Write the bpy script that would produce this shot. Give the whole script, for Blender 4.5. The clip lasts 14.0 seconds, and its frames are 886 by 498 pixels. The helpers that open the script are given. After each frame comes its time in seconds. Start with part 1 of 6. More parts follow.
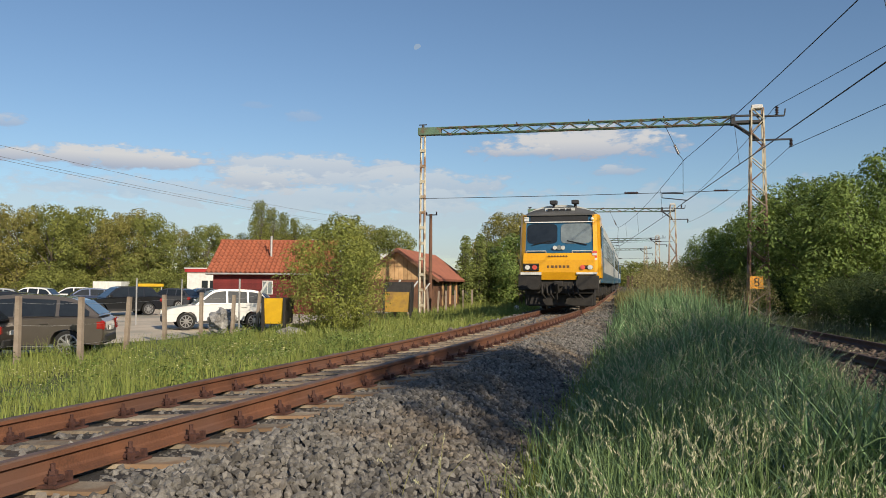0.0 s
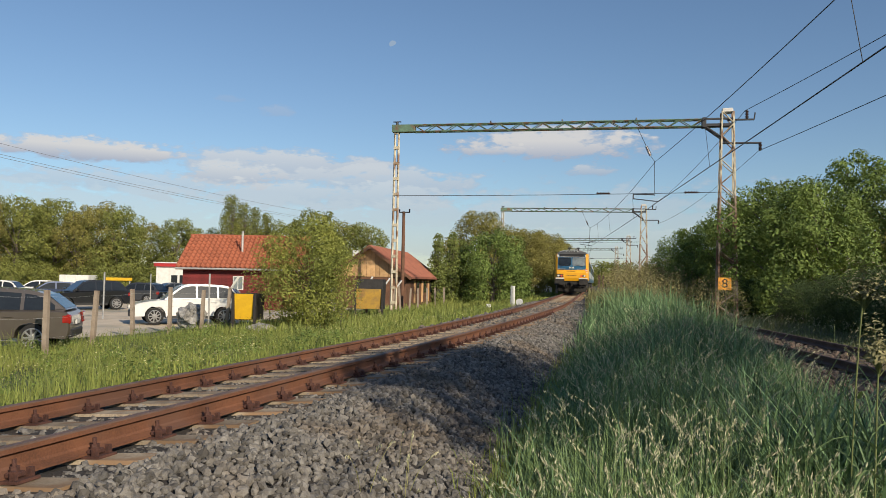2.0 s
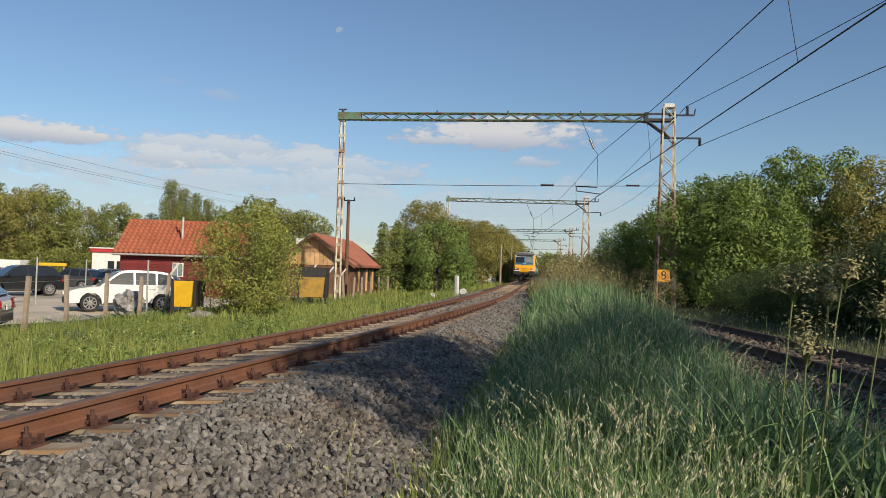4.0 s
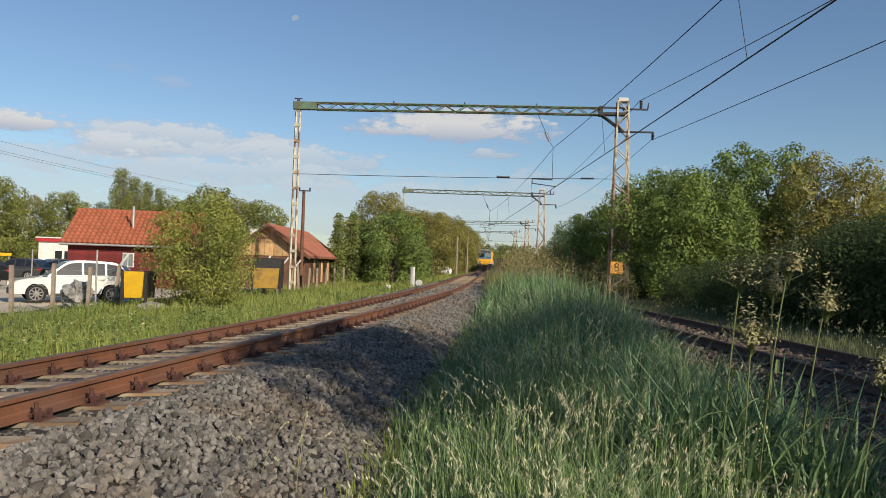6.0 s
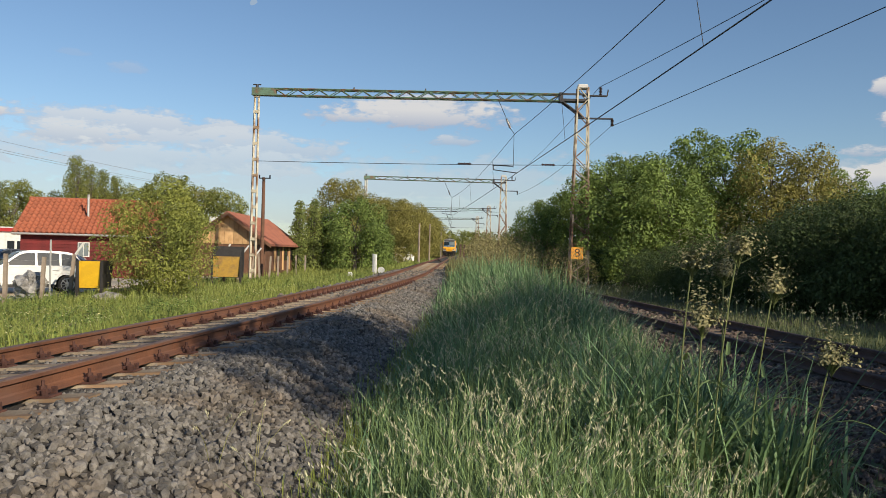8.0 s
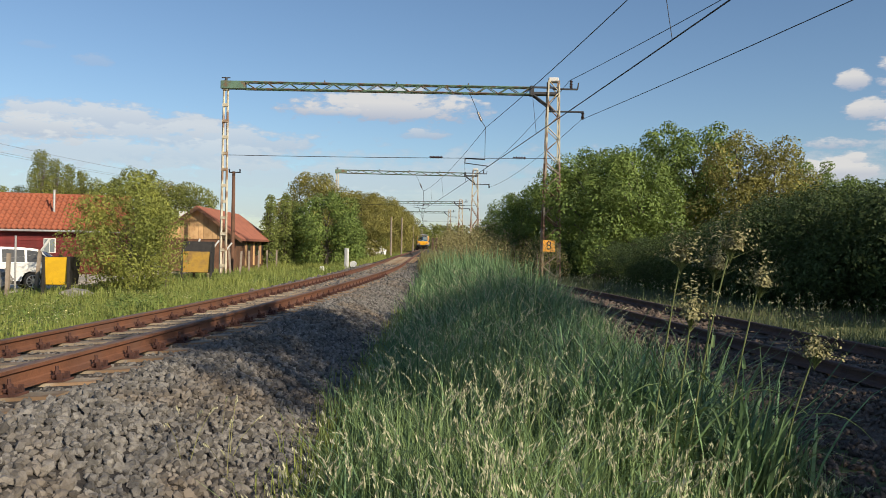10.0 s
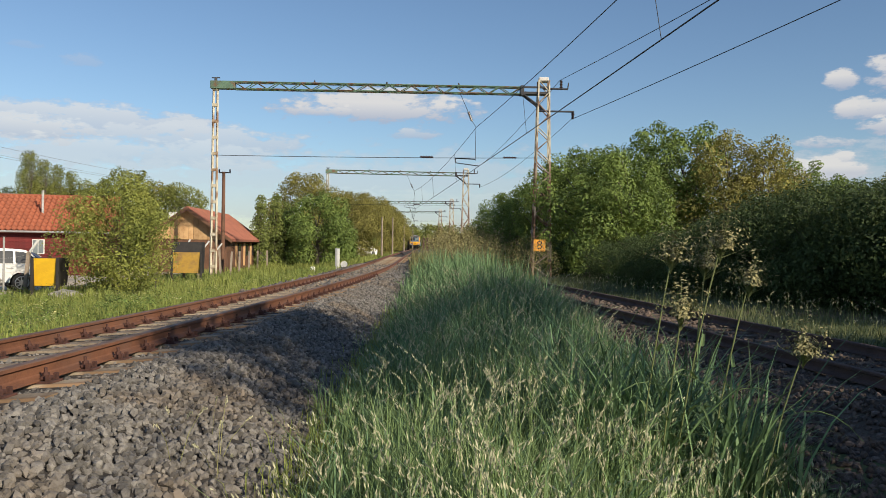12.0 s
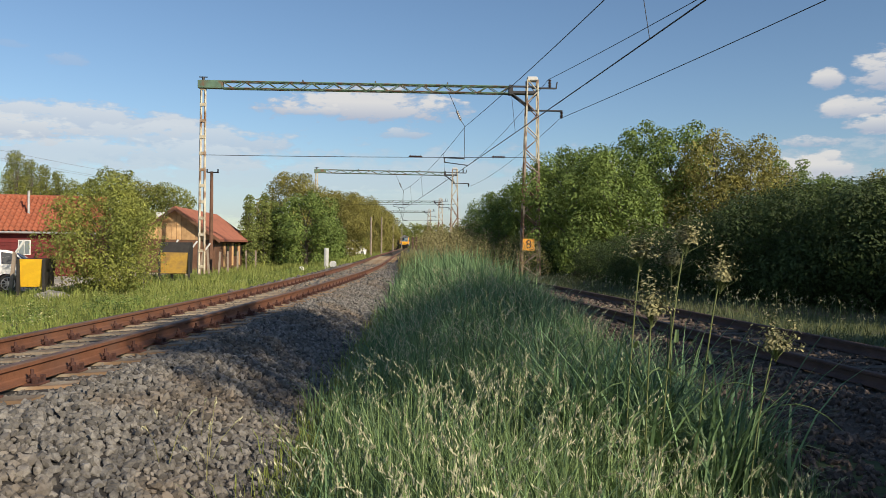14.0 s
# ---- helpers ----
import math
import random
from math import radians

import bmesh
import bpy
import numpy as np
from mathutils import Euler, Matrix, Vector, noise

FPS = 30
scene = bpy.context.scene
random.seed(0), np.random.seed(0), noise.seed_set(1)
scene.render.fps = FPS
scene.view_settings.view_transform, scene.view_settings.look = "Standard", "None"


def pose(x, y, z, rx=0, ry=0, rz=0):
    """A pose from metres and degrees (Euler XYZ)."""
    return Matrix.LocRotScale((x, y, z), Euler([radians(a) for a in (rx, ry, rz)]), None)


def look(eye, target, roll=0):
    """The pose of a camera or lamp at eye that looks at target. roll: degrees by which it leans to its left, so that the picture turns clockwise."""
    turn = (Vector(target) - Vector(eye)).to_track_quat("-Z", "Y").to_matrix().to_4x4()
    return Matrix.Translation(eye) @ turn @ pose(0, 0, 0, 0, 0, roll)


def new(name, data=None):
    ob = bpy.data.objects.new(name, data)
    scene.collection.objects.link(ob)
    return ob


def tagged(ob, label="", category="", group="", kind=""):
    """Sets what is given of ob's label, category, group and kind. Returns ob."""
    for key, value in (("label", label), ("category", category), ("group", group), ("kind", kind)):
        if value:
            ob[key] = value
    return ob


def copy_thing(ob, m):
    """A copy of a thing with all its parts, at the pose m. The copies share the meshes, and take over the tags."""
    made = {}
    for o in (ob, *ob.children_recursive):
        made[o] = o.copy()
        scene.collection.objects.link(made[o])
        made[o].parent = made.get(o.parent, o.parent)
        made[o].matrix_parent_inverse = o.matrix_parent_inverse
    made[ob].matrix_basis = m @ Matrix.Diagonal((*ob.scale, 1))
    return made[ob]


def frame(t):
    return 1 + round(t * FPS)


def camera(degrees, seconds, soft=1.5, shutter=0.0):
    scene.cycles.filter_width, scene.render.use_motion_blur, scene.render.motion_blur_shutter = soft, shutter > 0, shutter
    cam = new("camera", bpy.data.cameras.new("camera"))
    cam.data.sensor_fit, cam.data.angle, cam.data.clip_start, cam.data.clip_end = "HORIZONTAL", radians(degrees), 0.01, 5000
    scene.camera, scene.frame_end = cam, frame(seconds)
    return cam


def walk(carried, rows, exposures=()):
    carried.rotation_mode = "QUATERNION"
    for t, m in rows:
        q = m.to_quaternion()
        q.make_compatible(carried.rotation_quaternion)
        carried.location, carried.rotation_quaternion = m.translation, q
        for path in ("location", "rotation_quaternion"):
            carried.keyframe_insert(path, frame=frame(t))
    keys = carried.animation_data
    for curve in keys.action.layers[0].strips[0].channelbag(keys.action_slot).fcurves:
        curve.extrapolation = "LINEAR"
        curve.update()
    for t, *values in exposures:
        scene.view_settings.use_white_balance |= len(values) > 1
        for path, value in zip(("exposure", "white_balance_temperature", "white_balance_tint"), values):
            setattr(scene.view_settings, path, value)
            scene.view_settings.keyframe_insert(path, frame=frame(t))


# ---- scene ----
cam = camera(58.05, 14.0, soft=0.8)
PATH = [  # seconds, place, then yaw to the left, pitch and lean
    (0, 3.27, -3.40, 0.90, 17.336, 2.424, 0.405),
    (0.5, 3.27, -3.40, 0.90, 17.340, 2.436, 0.378),
    (1, 3.27, -3.40, 0.90, 17.352, 2.474, 0.396),
    (1.5, 3.28, -3.40, 0.90, 17.231, 2.485, 0.444),
    (2, 3.28, -3.40, 0.90, 15.374, 2.285, 1.095),
    (2.5, 3.28, -3.40, 0.90, 14.240, 2.109, 1.409),
    (3, 3.28, -3.41, 0.90, 13.377, 1.961, 1.544),
    (5.5, 3.30, -3.41, 0.90, 8.788, 1.186, 1.879),
    (6, 3.31, -3.42, 0.90, 8.244, 1.095, 1.904),
    (6.5, 3.32, -3.41, 0.90, 7.702, 0.961, 1.784),
    (7, 3.33, -3.41, 0.90, 7.011, 0.768, 1.651),
    (7.5, 3.34, -3.42, 0.90, 6.264, 0.507, 1.535),
    (8, 3.34, -3.41, 0.90, 5.532, 0.229, 1.441),
    (10.5, 3.34, -3.41, 0.90, 3.260, -0.212, 0.976),
    (11, 3.34, -3.41, 0.90, 3.097, -0.226, 0.923),
    (11.5, 3.34, -3.42, 0.90, 3.055, -0.198, 0.904),
    (12, 3.35, -3.42, 0.90, 2.885, -0.196, 0.871),
    (12.5, 3.34, -3.41, 0.90, 2.546, -0.187, 0.879),
    (13, 3.34, -3.42, 0.90, 2.406, -0.192, 0.859),
    (13.5, 3.34, -3.41, 0.90, 2.218, -0.227, 0.705),
    (14, 3.34, -3.40, 0.90, 2.096, -0.224, 0.700),
]
walk(cam, [(t, pose(x, y, z, 90 + p, 0, w) @ pose(0, 0, 0, 0, 0, lean)) for t, x, y, z, w, p, lean in PATH],
     [(0, -0.02), (1.5, -0.02), (3, 0.0), (6.5, 0.04), (8, 0.08), (11, 0.12), (14, 0.12)])

# ---- light ----
SUN_AZ = math.atan2(0.743, -0.669)      # clockwise from +y: to the right and behind the camera
SUN_EL = radians(26)
world = bpy.data.worlds.new("sky")
scene.world = world
world.use_nodes = True


def build_sky():
    nt = world.node_tree
    n, l = nt.nodes, nt.links
    n.clear()
    out = n.new("ShaderNodeOutputWorld")
    bg = n.new("ShaderNodeBackground")
    sky = n.new("ShaderNodeTexSky")
    sky.sky_type = "NISHITA"
    sky.sun_disc = False
    sky.sun_elevation = SUN_EL
    sky.sun_rotation = SUN_AZ
    sky.air_density, sky.dust_density, sky.ozone_density = 1.0, 0.4, 3.6
    bg.inputs[1].default_value = 0.103
    # fair-weather clouds: azimuth to the left of +y and elevation in degrees, half widths, brightness
    clouds = [(7.9, 9.5, 6.5, 1.25, 1.0), (6.3, 10.0, 3.2, 1.1, 0.95), (11.2, 9.3, 2.6, 0.6, 0.8), (5.0, 7.9, 1.7, 0.5, 0.65),
              (41.0, 8.0, 7.5, 0.85, 1.0), (46.5, 10.0, 1.4, 0.5, 0.6), (27.5, 11.5, 1.3, 0.5, 0.3), (30.5, 12.2, 1.0, 0.3, 0.2),
              (27.0, 7.6, 7.5, 1.3, 0.75), (30.0, 6.9, 4.0, 1.1, 0.85), (20.0, 6.7, 8.0, 1.2, 0.65), (24.0, 5.6, 12.0, 1.3, 0.65), (37, 6.0, 9.0, 1.0, 0.55),
              (-23.6, 10.9, 0.9, 0.75, 1.0), (-26.6, 11.0, 1.7, 1.5, 0.95), (-25.4, 8.9, 2.5, 0.8, 0.95), (-23.9, 9.0, 0.9, 0.7, 1.0), (-26.8, 7.9, 2.2, 0.7, 0.9), (-22.6, 7.0, 1.5, 0.5, 0.8),
              (-22.6, 5.2, 2.4, 0.8, 1.0), (-23.4, 5.8, 0.9, 0.8, 1.0), (-34, 9.0, 4.0, 1.6, 0.95), (-38, 6.5, 5.0, 1.2, 0.9),
              (54, 9.0, 6.0, 1.2, 0.9), (-55, 9.0, 9.0, 2.5, 0.9), (75, 10, 10, 2.5, 0.8), (100, 14, 14, 4, 0.8), (-100, 12, 14, 4, 0.8), (140, 18, 18, 5, 0.8), (-145, 16, 16, 5, 0.8),
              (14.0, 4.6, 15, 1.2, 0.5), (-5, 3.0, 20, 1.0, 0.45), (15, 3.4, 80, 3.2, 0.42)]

    def math_node(op, a, b=None, c=None):
        m = n.new("ShaderNodeMath")
        m.operation = op
        for i, v in enumerate((a, b, c)):
            if v is None:
                continue
            if isinstance(v, (int, float)):
                m.inputs[i].default_value = v
            else:
                l.new(v, m.inputs[i])
        return m.outputs[0]

    tc = n.new("ShaderNodeTexCoord")
    sep = n.new("ShaderNodeSeparateXYZ")
    l.new(tc.outputs["Generated"], sep.inputs[0])
    az = math_node("MULTIPLY", math_node("ARCTAN2", math_node("MULTIPLY", sep.outputs[0], -1.0), sep.outputs[1]), 57.2958)
    el = math_node("MULTIPLY", math_node("ARCSINE", sep.outputs[2]), 57.2958)
    noises = []
    for scale, detail in ((12.0, 7), (46.0, 8)):
        t = n.new("ShaderNodeTexNoise")
        t.inputs["Scale"].default_value, t.inputs["Detail"].default_value, t.inputs["Roughness"].default_value = scale, detail, 0.6
        mp = n.new("ShaderNodeMapping")
        mp.inputs["Scale"].default_value = (1.0, 1.0, 2.6)
        l.new(tc.outputs["Generated"], mp.inputs[0])
        l.new(mp.outputs[0], t.inputs["Vector"])
        noises.append(t.outputs[0])
    wob = math_node("ADD", math_node("MULTIPLY", math_node("SUBTRACT", noises[0], 0.5), 4.0), math_node("MULTIPLY", math_node("SUBTRACT", noises[1], 0.5), 3.6))
    cover, lit = None, None
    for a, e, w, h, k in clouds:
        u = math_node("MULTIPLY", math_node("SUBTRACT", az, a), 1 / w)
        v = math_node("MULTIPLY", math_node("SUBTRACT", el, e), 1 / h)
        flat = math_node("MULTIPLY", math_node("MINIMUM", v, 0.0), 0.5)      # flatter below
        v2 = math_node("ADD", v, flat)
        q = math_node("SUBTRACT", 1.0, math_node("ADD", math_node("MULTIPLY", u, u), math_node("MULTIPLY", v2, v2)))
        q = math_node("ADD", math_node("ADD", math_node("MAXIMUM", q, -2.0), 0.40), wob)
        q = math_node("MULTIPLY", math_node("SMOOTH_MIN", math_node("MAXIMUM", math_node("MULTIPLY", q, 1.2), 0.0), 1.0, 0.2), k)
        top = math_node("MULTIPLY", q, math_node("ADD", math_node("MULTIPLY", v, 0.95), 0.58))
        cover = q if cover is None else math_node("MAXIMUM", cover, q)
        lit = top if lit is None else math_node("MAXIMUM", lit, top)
    tone = n.new("ShaderNodeMix")
    tone.data_type = "RGBA"
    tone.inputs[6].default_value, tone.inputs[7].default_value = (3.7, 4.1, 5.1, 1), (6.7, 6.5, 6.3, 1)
    l.new(math_node("MINIMUM", math_node("MAXIMUM", lit, 0.0), 1.0), tone.inputs[0])
    mix = n.new("ShaderNodeMix")
    mix.data_type = "RGBA"
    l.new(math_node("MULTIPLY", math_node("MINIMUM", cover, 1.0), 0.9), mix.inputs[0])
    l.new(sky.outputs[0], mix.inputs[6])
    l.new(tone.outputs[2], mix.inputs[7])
    l.new(mix.outputs[2], bg.inputs[0])
    l.new(bg.outputs[0], out.inputs[0])


build_sky()
sun = new("sun", bpy.data.lights.new("sun", "SUN"))
sun.data.energy, sun.data.angle, sun.data.color = 5.0, radians(0.6), (1.0, 0.86, 0.66)
SUN_WAY = Vector((math.sin(SUN_AZ) * math.cos(SUN_EL), math.cos(SUN_AZ) * math.cos(SUN_EL), math.sin(SUN_EL)))
sun.matrix_world = look(SUN_WAY * 60, (0, 0, 0))


# ---- materials ----
def material(name, color, rough=0.8, metal=0.0, second=None, scale=6.0, fine=60.0, bump=0.0, mix=0.5, island=0.0, per_object=0.0,
             coat=0.0, third=None, third_scale=1.0, transmit=0.0, trans=None):
    """A surface with grain at two scales. island, per_object: how far brightness varies from piece to piece."""
    m = bpy.data.materials.new(name)
    m.use_nodes = True
    nt = m.node_tree
    n, l = nt.nodes, nt.links
    b = n["Principled BSDF"]
    b.inputs["Roughness"].default_value = rough
    b.inputs["Metallic"].default_value = metal
    b.inputs["Coat Weight"].default_value = coat
    second = second or tuple(c * 0.72 for c in color)
    tc = n.new("ShaderNodeTexCoord")
    big = n.new("ShaderNodeTexNoise")
    big.inputs["Scale"].default_value = scale
    big.inputs["Detail"].default_value = 5
    small = n.new("ShaderNodeTexNoise")
    small.inputs["Scale"].default_value = fine
    small.inputs["Detail"].default_value = 3
    l.new(tc.outputs["Object"], big.inputs["Vector"])
    l.new(tc.outputs["Object"], small.inputs["Vector"])
    add = n.new("ShaderNodeMath")
    add.operation = "ADD"
    half = n.new("ShaderNodeMath")
    half.operation = "MULTIPLY_ADD"
    l.new(small.outputs[0], half.inputs[0])
    half.inputs[1].default_value, half.inputs[2].default_value = 0.6, -0.3
    l.new(big.outputs[0], add.inputs[0])
    l.new(half.outputs[0], add.inputs[1])
    ramp = n.new("ShaderNodeValToRGB")
    ramp.color_ramp.elements[0].position, ramp.color_ramp.elements[1].position = 0.5 - 0.25 * mix - 0.1, 0.5 + 0.25 * mix
    ramp.color_ramp.elements[0].color, ramp.color_ramp.elements[1].color = (*second, 1), (*color, 1)
    l.new(add.outputs[0], ramp.inputs[0])
    last = ramp.outputs[0]
    if third:
        pat = n.new("ShaderNodeTexNoise")
        pat.inputs["Scale"].default_value = third_scale
        pat.inputs["Detail"].default_value = 4
        l.new(tc.outputs["Object"], pat.inputs["Vector"])
        r2 = n.new("ShaderNodeValToRGB")
        r2.color_ramp.elements[0].position, r2.color_ramp.elements[1].position = 0.48, 0.62
        l.new(pat.outputs[0], r2.inputs[0])
        mx = n.new("ShaderNodeMix")
        mx.data_type = "RGBA"
        l.new(r2.outputs[0], mx.inputs[0])
        l.new(last, mx.inputs[6])
        mx.inputs[7].default_value = (*third, 1)
        last = mx.outputs[2]
    if island or per_object:
        src = n.new("ShaderNodeNewGeometry").outputs["Random Per Island"] if island else n.new("ShaderNodeObjectInfo").outputs["Random"]
        amount = island or per_object
        hsv = n.new("ShaderNodeHueSaturation")
        mr = n.new("ShaderNodeMapRange")
        mr.inputs[3].default_value, mr.inputs[4].default_value = 1 - amount, 1 + amount
        l.new(src, mr.inputs[0])
        l.new(mr.outputs[0], hsv.inputs["Value"])
        l.new(last, hsv.inputs["Color"])
        last = hsv.outputs[0]
    l.new(last, b.inputs["Base Color"])
    if bump:
        bp = n.new("ShaderNodeBump")
        bp.inputs["Strength"].default_value = bump
        bp.inputs["Distance"].default_value = 0.02
        l.new(add.outputs[0], bp.inputs["Height"])
        l.new(bp.outputs[0], b.inputs["Normal"])
    if trans:
        t = n.new("ShaderNodeBsdfTranslucent")
        t.inputs[0].default_value = (*trans, 1)
        ms = n.new("ShaderNodeMixShader")
        ms.inputs[0].default_value = 0.22
        l.new(b.outputs[0], ms.inputs[1])
        l.new(t.outputs[0], ms.inputs[2])
        l.new(ms.outputs[0], n["Material Output"].inputs[0])
    return m


def glow(name, color, strength):
    m = material(name, color, 0.3)
    b = m.node_tree.nodes["Principled BSDF"]
    b.inputs["Emission Color"].default_value = (*color, 1)
    b.inputs["Emission Strength"].default_value = strength
    return m


def only_glow(name, color, strength):
    m = bpy.data.materials.new(name)
    m.use_nodes = True
    b = m.node_tree.nodes["Principled BSDF"]
    b.inputs["Base Color"].default_value = (0.0, 0.0, 0.0, 1)
    b.inputs["Roughness"].default_value = 1.0
    b.inputs["Specular IOR Level"].default_value = 0.0
    b.inputs["Emission Color"].default_value = (*color, 1)
    b.inputs["Emission Strength"].default_value = strength
    return m


M = {}
M["ground_grass"] = material("meadow_soil", (0.075, 0.10, 0.03), 0.95, second=(0.04, 0.055, 0.02), scale=0.7, fine=25, bump=0.6, third=(0.10, 0.085, 0.05), third_scale=0.25)
# far darker than the stones: shade in the gaps is put into the bed's colour
M["ballast_bed"] = material("ballast_bed", (0.045, 0.04, 0.037), 0.95, second=(0.02, 0.018, 0.017), scale=14, fine=45, bump=1.0, third=(0.10, 0.075, 0.055), third_scale=0.5)
M["stone"] = material("ballast_stone", (0.185, 0.176, 0.162), 0.85, second=(0.098, 0.09, 0.082), scale=24, fine=180, bump=0.35, island=0.5, third=(0.15, 0.125, 0.10), third_scale=1.1)
M["stone_old"] = material("old_ballast_stone", (0.14, 0.105, 0.085), 0.9, second=(0.07, 0.052, 0.042), scale=30, fine=180, bump=0.3, island=0.5)
M["lot"] = material("lot_gravel", (0.62, 0.53, 0.41), 0.95, second=(0.48, 0.40, 0.30), scale=1.2, fine=30, bump=0.4, third=(0.33, 0.31, 0.25), third_scale=0.3)
M["rust"] = material("rail_rust", (0.20, 0.085, 0.045), 0.75, second=(0.11, 0.048, 0.028), scale=3, fine=70, bump=0.15, third=(0.15, 0.075, 0.05), third_scale=1.2)
M["rust_dark"] = material("dark_rail_rust", (0.115, 0.062, 0.046), 0.75, second=(0.06, 0.034, 0.027), scale=3, fine=70, bump=0.15)
M["railtop"] = material("rail_top", (0.17, 0.105, 0.075), 0.62, 0.1, second=(0.11, 0.07, 0.05), scale=4, fine=60)
M["clip"] = material("fastener_rust", (0.10, 0.042, 0.03), 0.8, second=(0.05, 0.022, 0.018), scale=20, fine=120, bump=0.3)
M["sleeper_old"] = material("old_dark_sleeper", (0.12, 0.09, 0.065), 0.9, second=(0.06, 0.045, 0.035), scale=5, fine=60, bump=0.35, per_object=0.25)
M["sleeper"] = material("sleeper_concrete", (0.36, 0.295, 0.21), 0.9, second=(0.20, 0.15, 0.10), scale=5, fine=60, bump=0.35, third=(0.25, 0.16, 0.09), third_scale=3, per_object=0.25)


# ---- building helpers ----
def mesh_of(name, bm, mats, smooth=False):
    me = bpy.data.meshes.new(name)
    bm.to_mesh(me)
    bm.free()
    for m in (mats if isinstance(mats, (list, tuple)) else [mats]):
        me.materials.append(m)
    if smooth:
        me.polygons.foreach_set("use_smooth", [True] * len(me.polygons))
    return me


def part(name, bm, mat, parent=None, label="", smooth=False):
    ob = new(name, mesh_of(name, bm, mat, smooth))
    if parent:
        ob.parent = parent
    if label:
        tagged(ob, label)
    return ob


def thing(name, label, category, group="", m=None, kind=""):
    ob = new(name)
    if m is not None:
        ob.matrix_basis = m
    return tagged(ob, label, category, group, kind)


def raw(name, verts, faces, mat, parent=None, smooth=False, mats=None, index=None):
    """A mesh from arrays that are worked out by rule."""
    me = bpy.data.meshes.new(name)
    me.from_pydata([tuple(v) for v in verts] if not isinstance(verts, np.ndarray) else verts.tolist(), [], faces if isinstance(faces, list) else faces.tolist())
    for m in (mats or [mat]):
        me.materials.append(m)
    if index is not None:
        me.polygons.foreach_set("material_index", np.asarray(index, dtype=np.int32))
    if smooth:
        me.polygons.foreach_set("use_smooth", [True] * len(me.polygons))
    ob = new(name, me)
    if parent:
        ob.parent = parent
    return ob


def box(bm, x0, x1, y0, y1, z0, z1, bevel=0.0, m=None, mi=0):
    r = bmesh.ops.create_cube(bm, size=1)
    vs = r["verts"]
    for v in vs:
        v.co = Vector(((x0 + x1) / 2 + v.co.x * (x1 - x0), (y0 + y1) / 2 + v.co.y * (y1 - y0), (z0 + z1) / 2 + v.co.z * (z1 - z0)))
    fs = list({f for v in vs for f in v.link_faces})
    if bevel:
        es = list({e for v in vs for e in v.link_edges})
        r = bmesh.ops.bevel(bm, geom=es, offset=bevel, segments=1, affect="EDGES")
        fs = list({f for v in r["verts"] for f in v.link_faces}) or fs
        vs = list({v for f in fs for v in f.verts})
    for f in fs:
        f.material_index = mi
    if m is not None:
        bmesh.ops.transform(bm, matrix=m, verts=vs)
    return vs


def rod(bm, a, b, r, r2=None, seg=8, mi=0):
    a, b = Vector(a), Vector(b)
    d = b - a
    q = d.to_track_quat("Z", "Y").to_matrix().to_4x4()
    res = bmesh.ops.create_cone(bm, cap_ends=True, segments=seg, radius1=r, radius2=r if r2 is None else r2, depth=d.length,
                                matrix=Matrix.Translation((a + b) / 2) @ q)
    if mi:
        for f in {f for v in res["verts"] for f in v.link_faces}:
            f.material_index = mi
    return res["verts"]


def prism(bm, profile, x0, x1, axis="x", mi=0):
    """A profile of (a, z) pairs drawn out along x or y."""
    mk = (lambda t, a, z: (t, a, z)) if axis == "x" else (lambda t, a, z: (a, t, z))
    A = [bm.verts.new(mk(x0, a, z)) for a, z in profile]
    B = [bm.verts.new(mk(x1, a, z)) for a, z in profile]
    n = len(profile)
    fs = [bm.faces.new(A), bm.faces.new(B[::-1])]
    fs += [bm.faces.new((A[i], B[i], B[(i + 1) % n], A[(i + 1) % n])) for i in range(n)]
    for f in fs:
        f.material_index = mi
    bmesh.ops.recalc_face_normals(bm, faces=fs)
    return A + B


def at_view(column, depth):
    """A place on the plan from its column across the first view and its depth along it."""
    a = radians(17.336)
    across = (column - 784) / 1413 * depth
    return 3.27 + across * math.cos(a) - depth * math.sin(a), -3.40 + across * math.sin(a) + depth * math.cos(a)


# ---- the lie of the tracks ----
def xc(y):
    """Centre line of the main track: a left-hand bend, then straight."""
    if y < -40:
        return -0.75 - 1.6 + 0.08 * (-40 - y) * -1
    return -0.75 - 0.001 * y * y if y < 37.75 else -2.175 - 0.0755 * (y - 37.75)


def heading(y):
    """dx/dy of the main track."""
    return max(min(-0.002 * y, 0.08), -0.0755)


def cant(y):
    return 0.107 * min(max((40 - y) / 30, 0), 1)


def rail_z(y, d):
    """Rail-head level d metres right of the main centre line."""
    dip = -0.10 * math.exp(-((y - 42) / 22) ** 2)
    return dip - cant(y) * (0.75 - d) / 1.5


def xr(y):
    """Centre line of the side track, which joins the main one."""
    if y < 60:
        return 8.33 - 0.169 * (y - 5)
    gap = (8.33 - 0.169 * 55) - xc(60)
    return xc(y) + gap * max(1 - (y - 60) / 67, 0) ** 2


def side_z(y):
    return -0.36 + 0.36 * min(max((y - 45) / 60, 0), 1)


